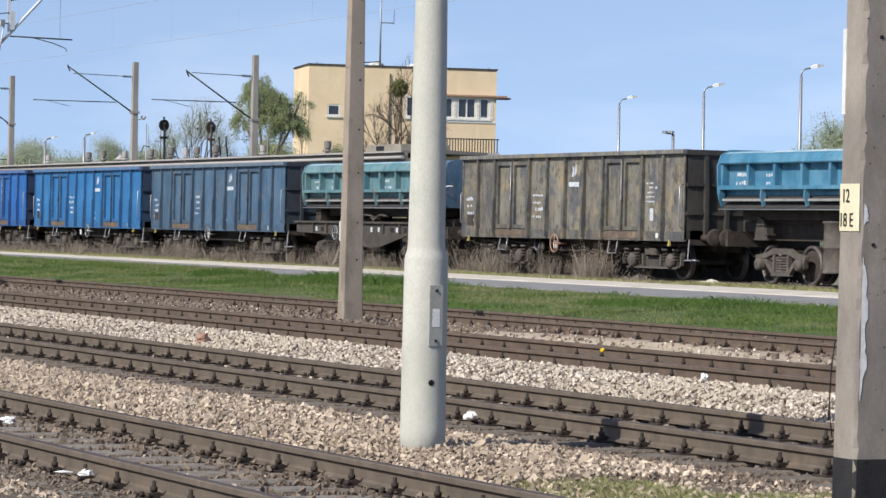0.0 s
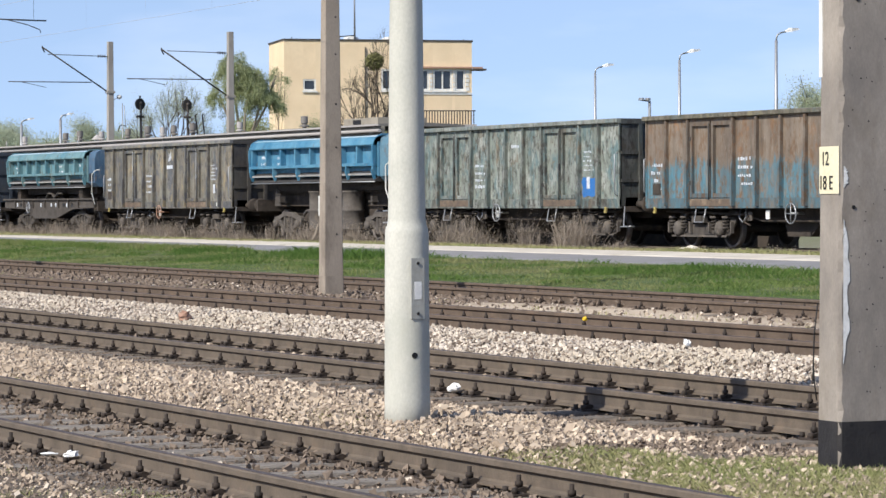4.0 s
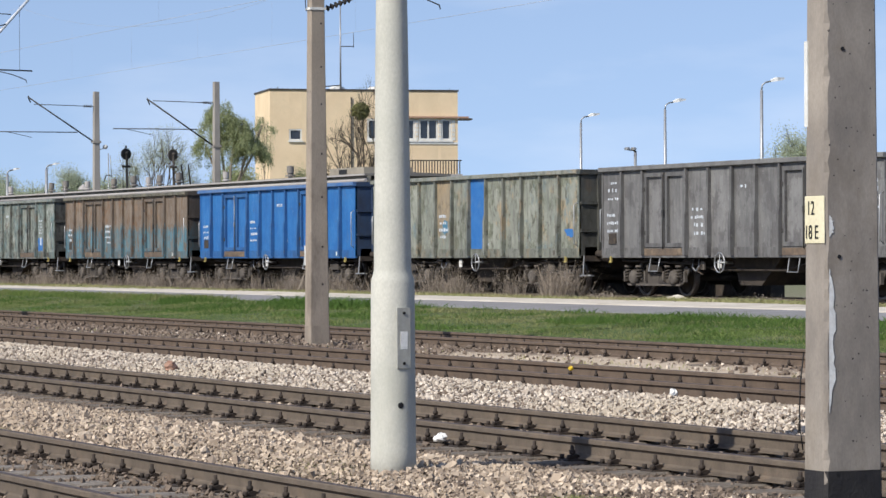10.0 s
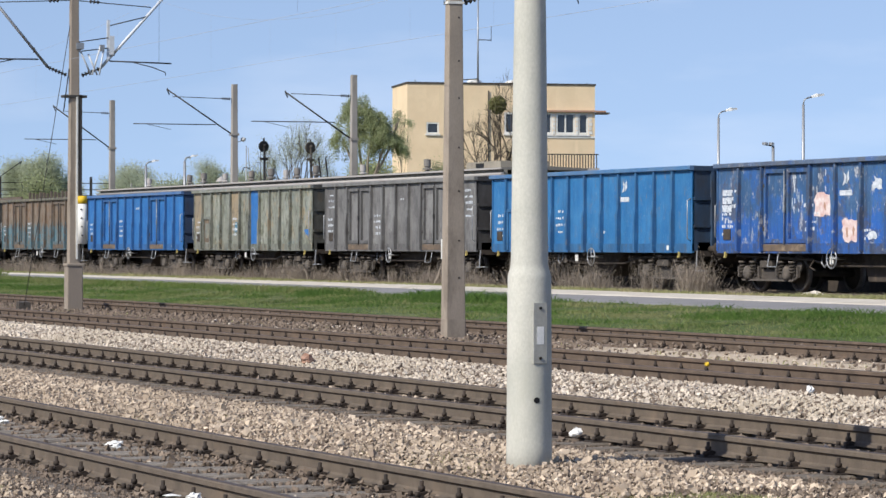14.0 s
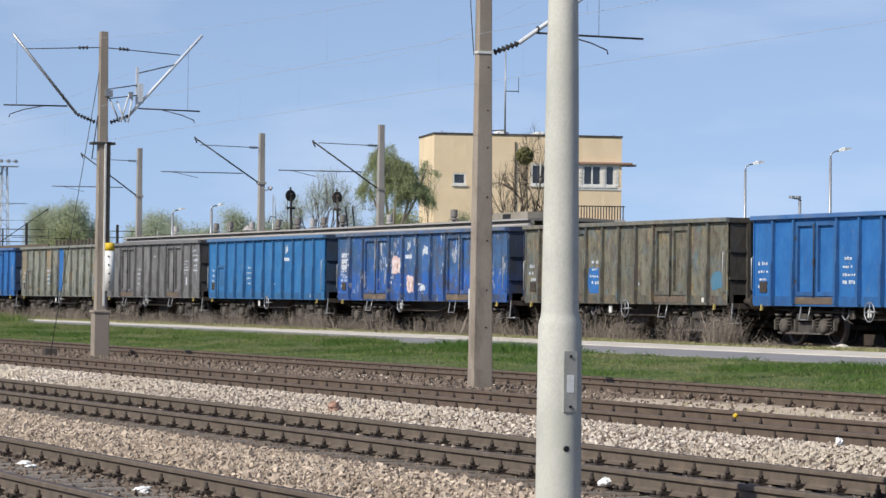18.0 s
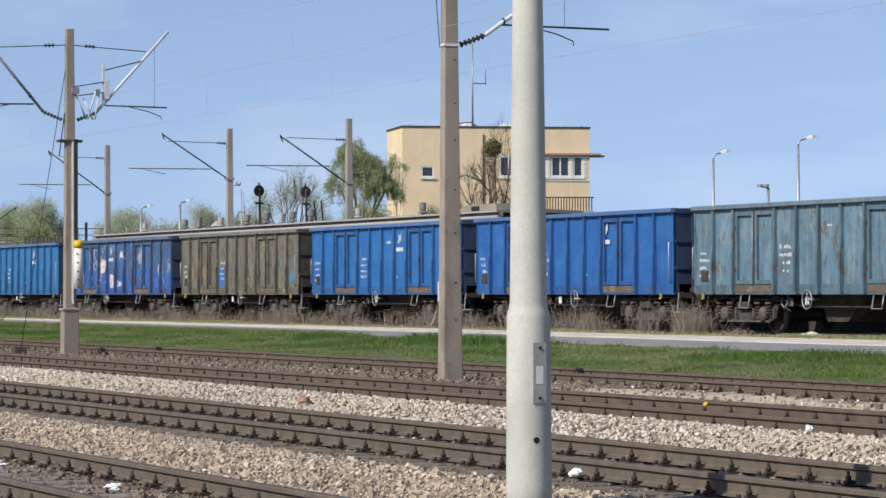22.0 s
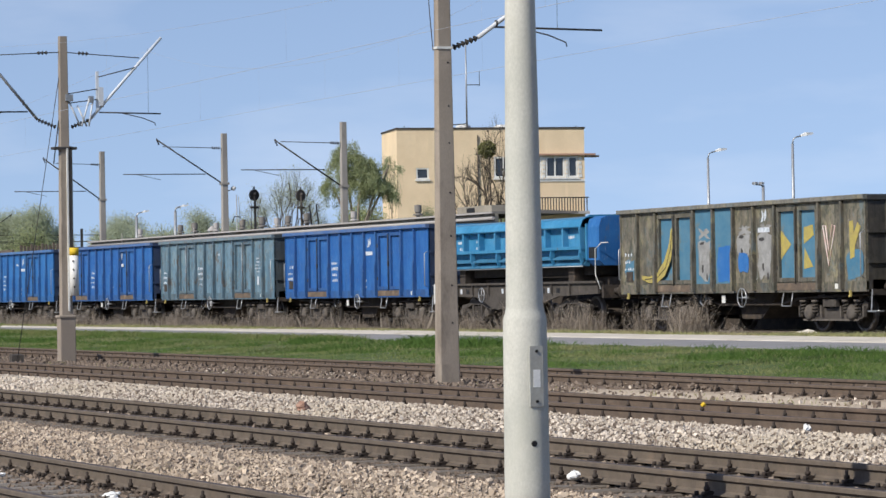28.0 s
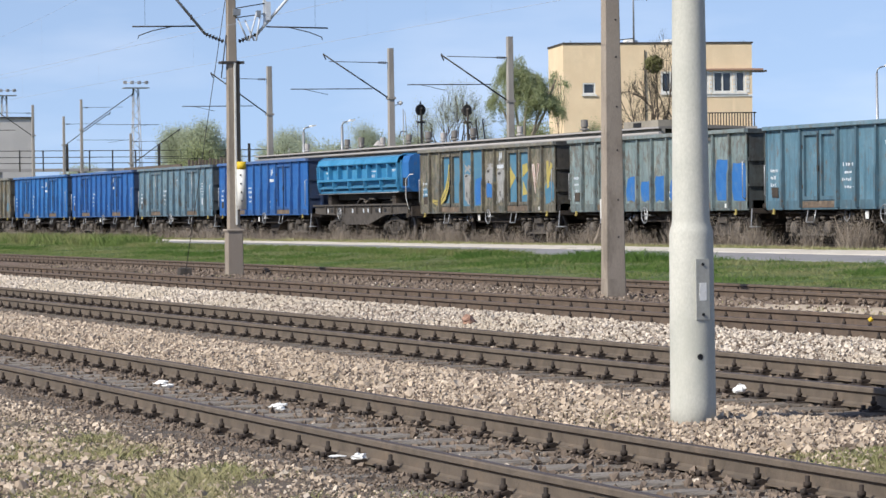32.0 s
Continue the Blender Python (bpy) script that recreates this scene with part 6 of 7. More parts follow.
    part("handrail", Geo().tube((8.2, -1.15, 7.85), (W, -1.15, 7.85), 0.04, n=6), FELT, bal)
    for i in range(26):
        x = 8.25 + i * 0.2
        part("baluster", Geo().box(x, x + 0.07, -1.17, -1.13, 6.9, 7.85), FELT, bal)
    part("downpipe", Geo().tube((5.75, -0.08, 3), (5.75, -0.08, 12.3), 0.045, n=6), FELT, h)
    for x, y in ((4.75, 2.0), (7.6, 2.5)):
        part("roof_vent", Geo().spin([(0, 0), (0.5, 0.0), (0.5, 0.3), (0.55, 0.5), (0.3, 0.62), (0, 0.62)], (x + 0.4, y, 12.55), "z", 12), WHITE, h, "white roof ventilator")
    for x, z in ((0.1, 12.9), (0.6, 13.0), (0.95, 12.9), (12.9, 12.95)):
        part("roof_rod", Geo().tube((x, 0.3, 12.5), (x, 0.3, z), 0.03, n=5), DARKSTEEL, h)
    m = part("antenna_mast", Geo().tube((5.3, 1.5, 12.2), (5.3, 1.5, 18.9), 0.075, 0.045, n=8), STEEL, h, "slim antenna mast")
    part("cross_arm", Geo().tube((5.3, 1.5, 15.95), (6.25, 1.5, 15.95), 0.035, n=5).tube((6.25, 1.5, 15.85), (6.25, 1.5, 16.9), 0.025, n=4), DARKSTEEL, m)
    part("stay_bar", Geo().tube((4.0, 1.4, 13.1), (5.3, 1.5, 13.2), 0.04, n=5), DARKSTEEL, m)


def street_lamp(at, h, turn, group="street lamps", size=1.0):
    p = thing("street_lamp", "tall pale street lamp with a curved arm", "street lamp", group, at, turn)
    part("pole", Geo().tube((0, 0, -0.3), (0, 0, h), 0.13, 0.075, n=10), STEEL, p)
    part("arm", Geo().line([(0, 0, h), (0, 0.05 * size, h + 0.25 * size), (0, 0.25 * size, h + 0.38 * size), (0, 0.65 * size, h + 0.46 * size)], 0.045), STEEL, p)
    head = Geo().loft([[(-0.09, 0.55, h + 0.40), (0.09, 0.55, h + 0.40), (0.09, 0.55, h + 0.50), (-0.09, 0.55, h + 0.50)], [(-0.17, 0.85, h + 0.44), (0.17, 0.85, h + 0.44), (0.15, 0.85, h + 0.64), (-0.15, 0.85, h + 0.64)], [(-0.1, 1.3, h + 0.54), (0.1, 1.3, h + 0.54), (0.08, 1.3, h + 0.64), (-0.08, 1.3, h + 0.64)]])
    head.v = [(x * size, y * size, h + (z - h) * size) for x, y, z in head.v]
    part("lamp_head", head, PAPER, p, "pale lamp head")


def twin_lamp(at, h, turn):
    p = thing("yard_lamp", "short yard lamp post with two floodlights", "lamp post", "yard lamps", at, turn)
    part("pole", Geo().tube((0, 0, -0.3), (0, 0, h), 0.09, n=8), STEEL, p)
    part("cross_bar", Geo().tube((0, -0.62, h + 0.1), (0, 0.05, h + 0.02), 0.035, n=6), DARKSTEEL, p)
    for y in (-0.55, -0.12):
        part("floodlight", Geo().cbox(-0.18, 0.18, y - 0.13, y + 0.13, h + 0.08, h + 0.24, 0.05), STEEL, p, "grey floodlight")


def signal(at, h, r, m):
    p = thing("railway_signal", "round black signal head on a slim post" if m is BLACK else "round sooty signal head on a slim post", "railway signal", "signals", at, 12)
    part("post", Geo().tube((0, 0, -0.3), (0, 0, h), 0.055, n=8), m, p)
    ring = [(r * math.cos(a) * 0.95, h + r * math.sin(a)) for a in [math.pi / 12 + math.pi / 6 * i for i in range(12)]]
    part("signal_head", Geo().prism(ring, "x", -0.12, 0.0), m, p)
    part("lamp_hood", Geo().tube((0, 0, h + 0.05), (0.22, 0, h), 0.09, 0.10, n=10), m, p)
    part("finial", Geo().tube((-0.05, 0, h + r), (-0.05, 0, h + r + 0.14), 0.05, n=6), m, p)
    part("equipment_box", Geo().cbox(-0.16, 0.12, -0.2, 0.2, h - r - 0.42, h - r - 0.3, 0.03), m, p)
    part("ladder_rail", Geo().tube((-0.2, 0.2, -0.2), (-0.2, 0.2, h), 0.016, n=4), DARKSTEEL, p)
    part("ladder_rail", Geo().tube((-0.2, -0.1, -0.2), (-0.2, -0.1, h), 0.016, n=4), DARKSTEEL, p)
    return p


def whip_antenna(at, h):
    p = thing("aerial_post", "thin twin rod aerial post behind the shed", "aerial", at=at)
    part("rod", Geo().tube((0, 0, -0.2), (0, 0, h), 0.03, n=5), STEEL, p)
    part("rod", Geo().tube((0, 0.18, h - 1.3), (0, 0.10, h - 0.1), 0.022, n=5), STEEL, p)
    part("cross_piece", Geo().line([(0, -0.25, h - 1.5), (0, -0.12, h - 1.15), (0, 0.2, h - 1.2)], 0.03, 5), DARKSTEEL, p)


def light_tower(at, h):
    p = thing("floodlight_tower", "tall steel lattice floodlight tower", "light tower", "light towers", at)
    for sx in (-1, 1):
        for sy in (-1, 1):
            part("leg", Geo().tube((sx * 0.75, sy * 0.75, 0), (sx * 0.3, sy * 0.3, h), 0.06, n=5), STEEL, p)
    for i in range(20):
        z0, z1 = h * i / 20, h * (i + 1) / 20
        a, b = 0.75 - 0.45 * i / 20, 0.75 - 0.45 * (i + 1) / 20
        s = 1 if i % 2 else -1
        part("brace", Geo().tube((s * a, -a, z0), (-s * b, -b, z1), 0.045, n=4).tube((a, s * a, z0), (b, -s * b, z1), 0.045, n=4), STEEL, p)
    part("platform", Geo().box(-0.8, 0.8, -1.6, 1.6, h, h + 0.12), STEEL, p)
    part("guard_rail", Geo().tube((0.8, -1.6, h + 0.7), (0.8, 1.6, h + 0.7), 0.03, n=5), STEEL, p)
    for i in range(4):
        part("floodlight", Geo().cbox(-0.2, 0.2, -1.6 + i * 0.92, -1.16 + i * 0.92, h + 0.55, h + 0.95, 0.06), STEEL, p)


def left_building():
    h = thing("grey_building", "pale grey flat-roofed industrial building", "building", at=(-300, 47.0, 0.0))
    part("wall", Geo().box(-14, 0, 0.0, 18.5, 0, 10.7), PALEWALL, h)
    part("roof_edge", Geo().box(-14.2, 0.15, -0.1, 18.6, 10.7, 10.85), FELT, h)
    part("wall_stain", Geo().box(0.0, 0.03, 13.0, 15.0, 3.6, 3.75), FELT, h)
    part("upper_storey", Geo().box(-13, -3.5, 1.0, 15.0, 10.85, 12.6), PALEWALL, h)


def footbridge():
    """Railings of a raised walkway behind the train's far end."""
    f = thing("walkway_railing", "dark railing of a raised walkway with posts", "railing", at=(-262, 52.0, 0))
    part("deck", Geo().box(-0.5, 0.5, 0, 26, 5.0, 5.25), GREYWALL, f)
    for z in (5.7, 6.2, 6.75):
        part("rail", Geo().tube((0.45, 0, z), (0.45, 26, z), 0.035, n=5), DARKSTEEL, f)
    for i in range(14):
        part("post", Geo().box(0.40, 0.50, i * 2.0, i * 2.0 + (0.22 if i % 4 == 0 else 0.1), 5.0, 6.8 + 0.5 * (i % 4 == 0)), DARKSTEEL, f)
    for i in range(4):
        part("pier", Geo().box(-0.3, 0.3, 2 + i * 7.2, 2.6 + i * 7.2, -0.2, 5.0), GREYWALL, f)


loading_shed()
signal_box()
far_mast((-122.2, 46.85, 0.1), 8.35, 3.0, low=2.67, rise=0.63, tie=0.88, arm=0.69)
far_mast((-132.4, 45.1, 0.1), 8.4, 3.1, lamp=True, low=2.22, rise=0.62)
far_mast((-151.4, 45.15, 0.1), 8.5, 3.0)
far_mast((-243.3, 57.1, 0.1), 10.3, -4.2, slim=0.8)
far_mast((-260.0, 59.5, 0.1), 9.5, -4.0, slim=0.8)
far_mast((-243.0, 61.0, 0.1), 7.6, -4.0, slim=0.8)
far_mast((-244.1, 53.4, 0.1), 9.9, 5.0, slim=0.8)
street_lamp((-177.1, 92.55, 0), 9.55, 0)
street_lamp((-157.0, 87.45, 0), 9.45, 0)
street_lamp((-137.1, 81.93, 0), 9.5, 0)
street_lamp((-178.0, 55.15, 0), 6.05, 0, "far street lamps", 0.6)
street_lamp((-170.6, 55.15, 0), 6.15, 0, "far street lamps", 0.6)
twin_lamp((-165.1, 89.93, 0), 7.35, 0)
twin_lamp((-146.0, 91.5, 0), 7.9, 0)
signal((-160.35, 56.32, 0.1), 6.62, 0.31, BLACK)
signal((-168.0, 61.8, 0.1), 6.85, 0.33, GEARMID)
whip_antenna((-159.2, 54.9, 0.1), 6.6)
light_tower((-387.5, 98.0, 0), 17.2)
light_tower((-420.0, 88.0, 0), 17.5)
left_building()
footbridge()


# ---- dark wall added beyond the freight track for the shade below the wagons ----
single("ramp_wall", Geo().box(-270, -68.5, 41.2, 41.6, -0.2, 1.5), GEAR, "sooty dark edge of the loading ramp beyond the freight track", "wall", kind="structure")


# ---- trees ----
def limbs(rnd, base, up, length, radius, depth, spread, out, tips, taper=0.68):
    """Forking limbs as bent tapered tubes; points along the thinner ones are gathered in tips."""
    bend = Vector((rnd.uniform(-1, 1), rnd.uniform(-1, 1), rnd.uniform(-0.2, 0.5))) * 0.22
    mid = base + (up + bend).normalized() * length * 0.5
    q = mid + (up - bend * 0.4).normalized() * length * 0.5
    n = 5 if depth > 1 else 4
    out.tube(base, mid, radius, radius * 0.86, n=n, caps=False)
    out.tube(mid, q, radius * 0.86, radius * 0.72, n=n, caps=False)
    if depth <= 1:
        tips += [mid, q]
    if depth == 0:
        return
    for i in range(rnd.choice((2, 3, 3))):
        d = (up + Vector((rnd.uniform(-1, 1), rnd.uniform(-1, 1), rnd.uniform(-0.6, 0.9))) * spread).normalized()
        start = mid.lerp(q, rnd.uniform(0.1, 1.0))
        limbs(rnd, start, d, length * rnd.uniform(0.6, 0.86), radius * taper, depth - 1, spread, out, tips, taper)


def foliage(nr, tips, leaves, size, blob, hang, upright):
    pick = tips[nr.integers(0, len(tips), leaves)]
    off = np.clip(nr.normal(0, 1, (leaves, 3)), -1.7, 1.7) * blob * (1, 1, 0.8)
    c = pick + off
    c[:, 2] -= nr.uniform(0, 1, leaves) ** 1.3 * hang
    c[:, 2] = np.maximum(c[:, 2], 0.8)
    u = nr.normal(0, 1, (leaves, 3)) * (1 - upright, 1 - upright, 1)
    u /= np.linalg.norm(u, axis=1)[:, None]
    v = np.cross(u, nr.normal(0, 1, (leaves, 3)))
    v /= np.linalg.norm(v, axis=1)[:, None]
    s = (size * nr.uniform(0.5, 1.3, leaves))[:, None]
    return np.stack([c - u * s * 0.5, c + v * s * 0.28, c + u * s * 0.5, c - v * s * 0.28], 1)


def tree(name, label, at, height, seed, bark, leaf=None, leaves=0, size=0.3, blob=1.2, spread=0.65, depth=4, hang=0.0, trunk=0.22, wide=1.0, group="trees", first=0.30, upright=0.0, taper=0.68, fan=()):
    rnd, nr = random.Random(seed), np.random.default_rng(seed)
    t = thing(name, label, "tree", group, at)
    wood, tips = Geo(), []
    if fan:
        wood.tube((0, 0, -0.3), (0, 0, height * 0.3), trunk * 1.2, trunk, n=6, caps=False)
        for lean in fan:
            limbs(rnd, Vector((0, 0, height * rnd.uniform(0.2, 0.3))), Vector((0.41 * lean, 0.91 * lean, 1)).normalized(), height * first, trunk * 0.75, depth, spread, wood, tips, taper)
    else:
        limbs(rnd, Vector((0, 0, -0.3)), Vector((0.05, 0.03, 1)).normalized(), height * first, trunk, depth, spread, wood, tips, taper)
    top = max(p.z for p in tips)
    k = height / top
    reach = max(max(abs(p.x), abs(p.y)) for p in tips)
    w = wide / reach
    wood.v = [(x * w, y * w, z * k) for x, y, z in wood.v]
    tips = np.array([(p.x * w, p.y * w, p.z * k) for p in tips])
    part("trunk", wood, bark, t, "forking trunk and limbs")
    if leaf:
        part("crown", soup("crown", foliage(nr, tips, leaves, size, blob, hang, upright), [(0, 1, 2, 3)], leaf), leaf, t, "airy crown of small spring leaves")
    return t


def willow(at, lobes, seed, leaves):
    """Weeping tree: limbs rise into each lobe and thin strands of narrow leaves hang from them. lobes: x, y, z of the middle, half width, half height, strands."""
    rnd, nr = random.Random(seed), np.random.default_rng(seed)
    t = thing("willow_tree", "drooping green willow beside the yellow building", "tree", "trees", at)
    wood, quads = Geo(), []
    for x, y, z, r, h, strands in lobes:
        fork = Vector((x * 0.25, y * 0.25, 3.6 + 0.2 * z))
        mid = fork.lerp(Vector((x, y, z)), 0.55) + Vector((rnd.uniform(-0.3, 0.3), rnd.uniform(-0.3, 0.3), 0))
        wood.line([(0, 0, -0.3), (x * 0.08, y * 0.08, 2.4), fork, mid, (x, y, z + h * 0.5)], 0.075, 6)
        for _ in range(strands):
            a, e = rnd.uniform(0, 2 * math.pi), rnd.random() ** 0.6
            top = Vector((x + r * e * math.cos(a), y + r * e * math.sin(a), z + h * (1 - e * e * 0.8) * rnd.uniform(0.35, 1.0)))
            out = Vector((math.cos(a), math.sin(a), 0)) * rnd.uniform(0.1, 0.55)
            drop = rnd.uniform(0.3, 1.6) * h * 0.5
            if rnd.random() < 0.35:
                wood.line([(x, y, z + h * 0.3), Vector((x, y, z + h * 0.6)).lerp(top, 0.6), top, top + out * 0.5 + Vector((0, 0, -drop * 0.3))], 0.012, 4)
            n = leaves
            f = nr.uniform(0, 1, n)
            c = np.stack([top.x + out.x * np.sqrt(f), top.y + out.y * np.sqrt(f), top.z + 0.15 * f - drop * f ** 1.6], 1) + nr.normal(0, 0.10, (n, 3))
            u = nr.normal(0, 1, (n, 3)) * (0.45, 0.45, 1)
            u /= np.linalg.norm(u, axis=1)[:, None]
            v = np.cross(u, nr.normal(0, 1, (n, 3)))
            v /= np.linalg.norm(v, axis=1)[:, None]
            s = nr.uniform(0.035, 0.075, (n, 1))
            quads.append(np.stack([c - u * s, c + v * s * 0.35, c + u * s, c - v * s * 0.35], 1))
    part("trunk", wood, PALEBARK, t, "pale forking trunk and limbs")
    part("crown", soup("crown", np.concatenate(quads), [(0, 1, 2, 3)], LEAF), LEAF, t, "hanging strands of small green leaves")


willow((-172.9, 67.0, 0), ((-0.2, -0.4, 8.4, 0.95, 2.1, 80), (0.25, 0.45, 7.5, 1.15, 1.9, 115), (0.45, 1.15, 6.9, 0.9, 1.6, 75), (-0.5, -1.2, 6.9, 0.7, 1.5, 26), (0.6, 1.9, 8.5, 0.35, 0.8, 6)), 3, 130)
tree("young_tree", "thin dark young tree with few leaves by the building", (-186.6, 74.7, 0), 10.2, 5, BARK, LEAF, 3000, 0.06, 0.2, 0.6, 5, 0.3, 0.07, 1.1)
tree("bare_tree", "bare dark gnarled tree in front of the building", (-186.3, 81.85, 0), 13.0, 29, TWIGBARK, LEAFOLIVE, 9000, 0.05, 0.16, 0.85, 6, 0, 0.30, 4.0, first=0.24, taper=0.62, fan=(-2.2, -1.1, -0.3, 0.5, 1.4, 2.4))
tree("leafing_bush", "olive green leafing bush at the foot of the building", (-187.5, 77.4, 0), 6.9, 63, TWIGBARK, LEAF, 9000, 0.07, 0.3, 0.85, 5, 0.2, 0.05, 1.0)


def mistletoe():
    nr = np.random.default_rng(77)
    d = nr.normal(0, 1, (1400, 3))
    d /= np.linalg.norm(d, axis=1)[:, None]
    core = d * (nr.uniform(0, 1, 1400) ** 0.35 * 0.6)[:, None]
    single("mistletoe", soup("mistletoe", foliage(nr, core + (0, 0, 10.5), 3000, 0.12, 0.04, 0, 0), [(0, 1, 2, 3)], LEAFMISTLE), LEAFMISTLE, "round olive mistletoe ball high in the bare tree", "mistletoe", at=(-186.27, 81.36, 0))


mistletoe()
tree("bare_tree", "thin bare spring tree behind the shed", (-171.2, 62.0, 0), 8.9, 14, TWIGBARK, LEAFPALE, 16000, 0.06, 0.22, 0.75, 5, 0, 0.08, 2.7, first=0.22, taper=0.66, fan=(-0.9, -0.3, 0.3, 0.9))
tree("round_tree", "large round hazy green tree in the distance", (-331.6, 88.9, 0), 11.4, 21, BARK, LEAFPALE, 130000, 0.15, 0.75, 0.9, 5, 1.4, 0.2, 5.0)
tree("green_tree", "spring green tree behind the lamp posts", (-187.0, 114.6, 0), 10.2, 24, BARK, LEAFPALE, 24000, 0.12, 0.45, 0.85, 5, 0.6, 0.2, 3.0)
tree("green_tree", "spring green bush tree beyond the shed", (-250.0, 68.4, 0), 7.4, 27, BARK, LEAF, 9000, 0.15, 0.5, 0.85, 4, 0.6, 0.2, 2.2)
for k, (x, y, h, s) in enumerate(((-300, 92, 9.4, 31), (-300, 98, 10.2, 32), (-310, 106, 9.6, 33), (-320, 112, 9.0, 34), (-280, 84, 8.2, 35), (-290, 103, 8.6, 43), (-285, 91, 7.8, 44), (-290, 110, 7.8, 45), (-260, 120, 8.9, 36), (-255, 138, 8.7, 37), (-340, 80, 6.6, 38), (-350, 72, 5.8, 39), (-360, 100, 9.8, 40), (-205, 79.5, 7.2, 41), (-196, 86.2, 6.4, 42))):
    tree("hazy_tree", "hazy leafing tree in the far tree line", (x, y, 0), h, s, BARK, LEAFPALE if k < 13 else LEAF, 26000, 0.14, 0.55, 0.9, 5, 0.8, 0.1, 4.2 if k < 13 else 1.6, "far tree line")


def far_wood():
    """A low belt of woodland on the horizon."""
    nr = np.random.default_rng(8)
    n = 16000
    a = nr.uniform(radians(48), radians(88), n)
    d = nr.uniform(480, 620, n)
    top = 6.0 + 2.5 * np.sin(a * 60) + 1.5 * np.sin(a * 151)
    c = np.stack([-np.sin(a) * d, np.cos(a) * d, nr.uniform(0, 1, n) ** 0.8 * top], 1)
    u, v = nr.normal(0, 1, (n, 3)), nr.normal(0, 1, (n, 3))
    u /= np.linalg.norm(u, axis=1)[:, None]
    v /= np.linalg.norm(v, axis=1)[:, None]
    quads = np.stack([c - u, c + v * 0.8, c + u, c - v * 0.8], 1)
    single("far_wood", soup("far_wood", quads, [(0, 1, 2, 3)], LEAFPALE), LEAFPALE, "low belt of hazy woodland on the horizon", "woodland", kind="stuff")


far_wood()

# ---- train, ballast, plants and litter ----
CARS = build_train()


def heights(x, y):
    z = np.interp(y, [p[0] for p in PROFILE], [p[1] for p in PROFILE])
    return z


CUBE = [(0, 1, 3, 2), (4, 6, 7, 5), (0, 4, 5, 1), (2, 3, 7, 6), (0, 2, 6, 4), (1, 5, 7, 3)]


def stones(name, label, material, regions, seed):
    """Broken ballast stones. regions: x0, x1, y0, y1, stones a square metre, size, heap."""
    nr = np.random.default_rng(seed)
    parts = []
    for x0, x1, y0, y1, density, size, heap in regions:
        n = int((x1 - x0) * (y1 - y0) * density)
        x, y = nr.uniform(x0, x1, n), nr.uniform(y0, y1, n)
        near = np.abs(x) < 4.6 * y + 4
        near &= np.abs(x) > 1.25 * y - 3
        x, y = x[near], y[near]
        n = len(x)
        s = size * (0.5 + 1.15 * nr.uniform(0, 1, n) ** 2)
        z = heights(x, y) + 0.25 * s + nr.uniform(-0.3, 1.0, n) * heap
        corner = np.array([(a, b, c) for a in (-1, 1) for b in (-1, 1) for c in (-1, 1)], float)
        v = corner[None] * nr.uniform(0.35, 1.0, (n, 8, 1)) * (nr.uniform(0.5, 1.0, (n, 1, 3)) * s[:, None, None]) * 0.62
        q = nr.normal(0, 1, (n, 4))
        q /= np.linalg.norm(q, axis=1)[:, None]
        w, a, b, c = q.T
        m = np.stack([np.stack([1 - 2 * (b * b + c * c), 2 * (a * b - c * w), 2 * (a * c + b * w)], -1), np.stack([2 * (a * b + c * w), 1 - 2 * (a * a + c * c), 2 * (b * c - a * w)], -1),
                      np.stack([2 * (a * c - b * w), 2 * (b * c + a * w), 1 - 2 * (a * a + b * b)], -1)], 1)
        v = np.einsum("nij,nkj->nki", m, v) + np.stack([x, y, z], -1)[:, None]
        parts.append(v)
    v = np.concatenate(parts)
    single(name, soup(name, v, CUBE, material), material, label, "ballast", kind="stuff")


stones("tan_ballast", "broken tan ballast stones between the near tracks", STONE_TAN,
       ((-36, -17, 8.05, 9.8, 1050, 0.027, 0.03), (-36, -17, 8.05, 9.8, 50, 0.046, 0.03), (-17, -9, 8.0, 10.0, 300, 0.025, 0.012), (-62, -36, 8.0, 9.85, 560, 0.034, 0.03), (-34, -7, 2.6, 5.6, 330, 0.025, 0.004), (-24, -15, 3.3, 4.9, 60, 0.042, 0.012), (-36, -7, 6.2, 7.5, 50, 0.02, 0.004), (-60, -16, 10.75, 11.95, 50, 0.038, 0.01)), 1)
stones("pale_ballast", "heaped pale pinkish ballast stones between the tracks", STONE_PALE,
       ((-48, -18, 12.6, 14.35, 1250, 0.029, 0.035), (-95, -48, 12.6, 14.35, 620, 0.040, 0.035), (-60, -24, 16.3, 18.6, 26, 0.036, 0.012), (-60, -24, 18.6, 20.8, 10, 0.036, 0.01), (-26, -15, 3.2, 5.4, 14, 0.032, 0.01), (-24, -12, 6.4, 7.4, 5, 0.03, 0.02)), 2)
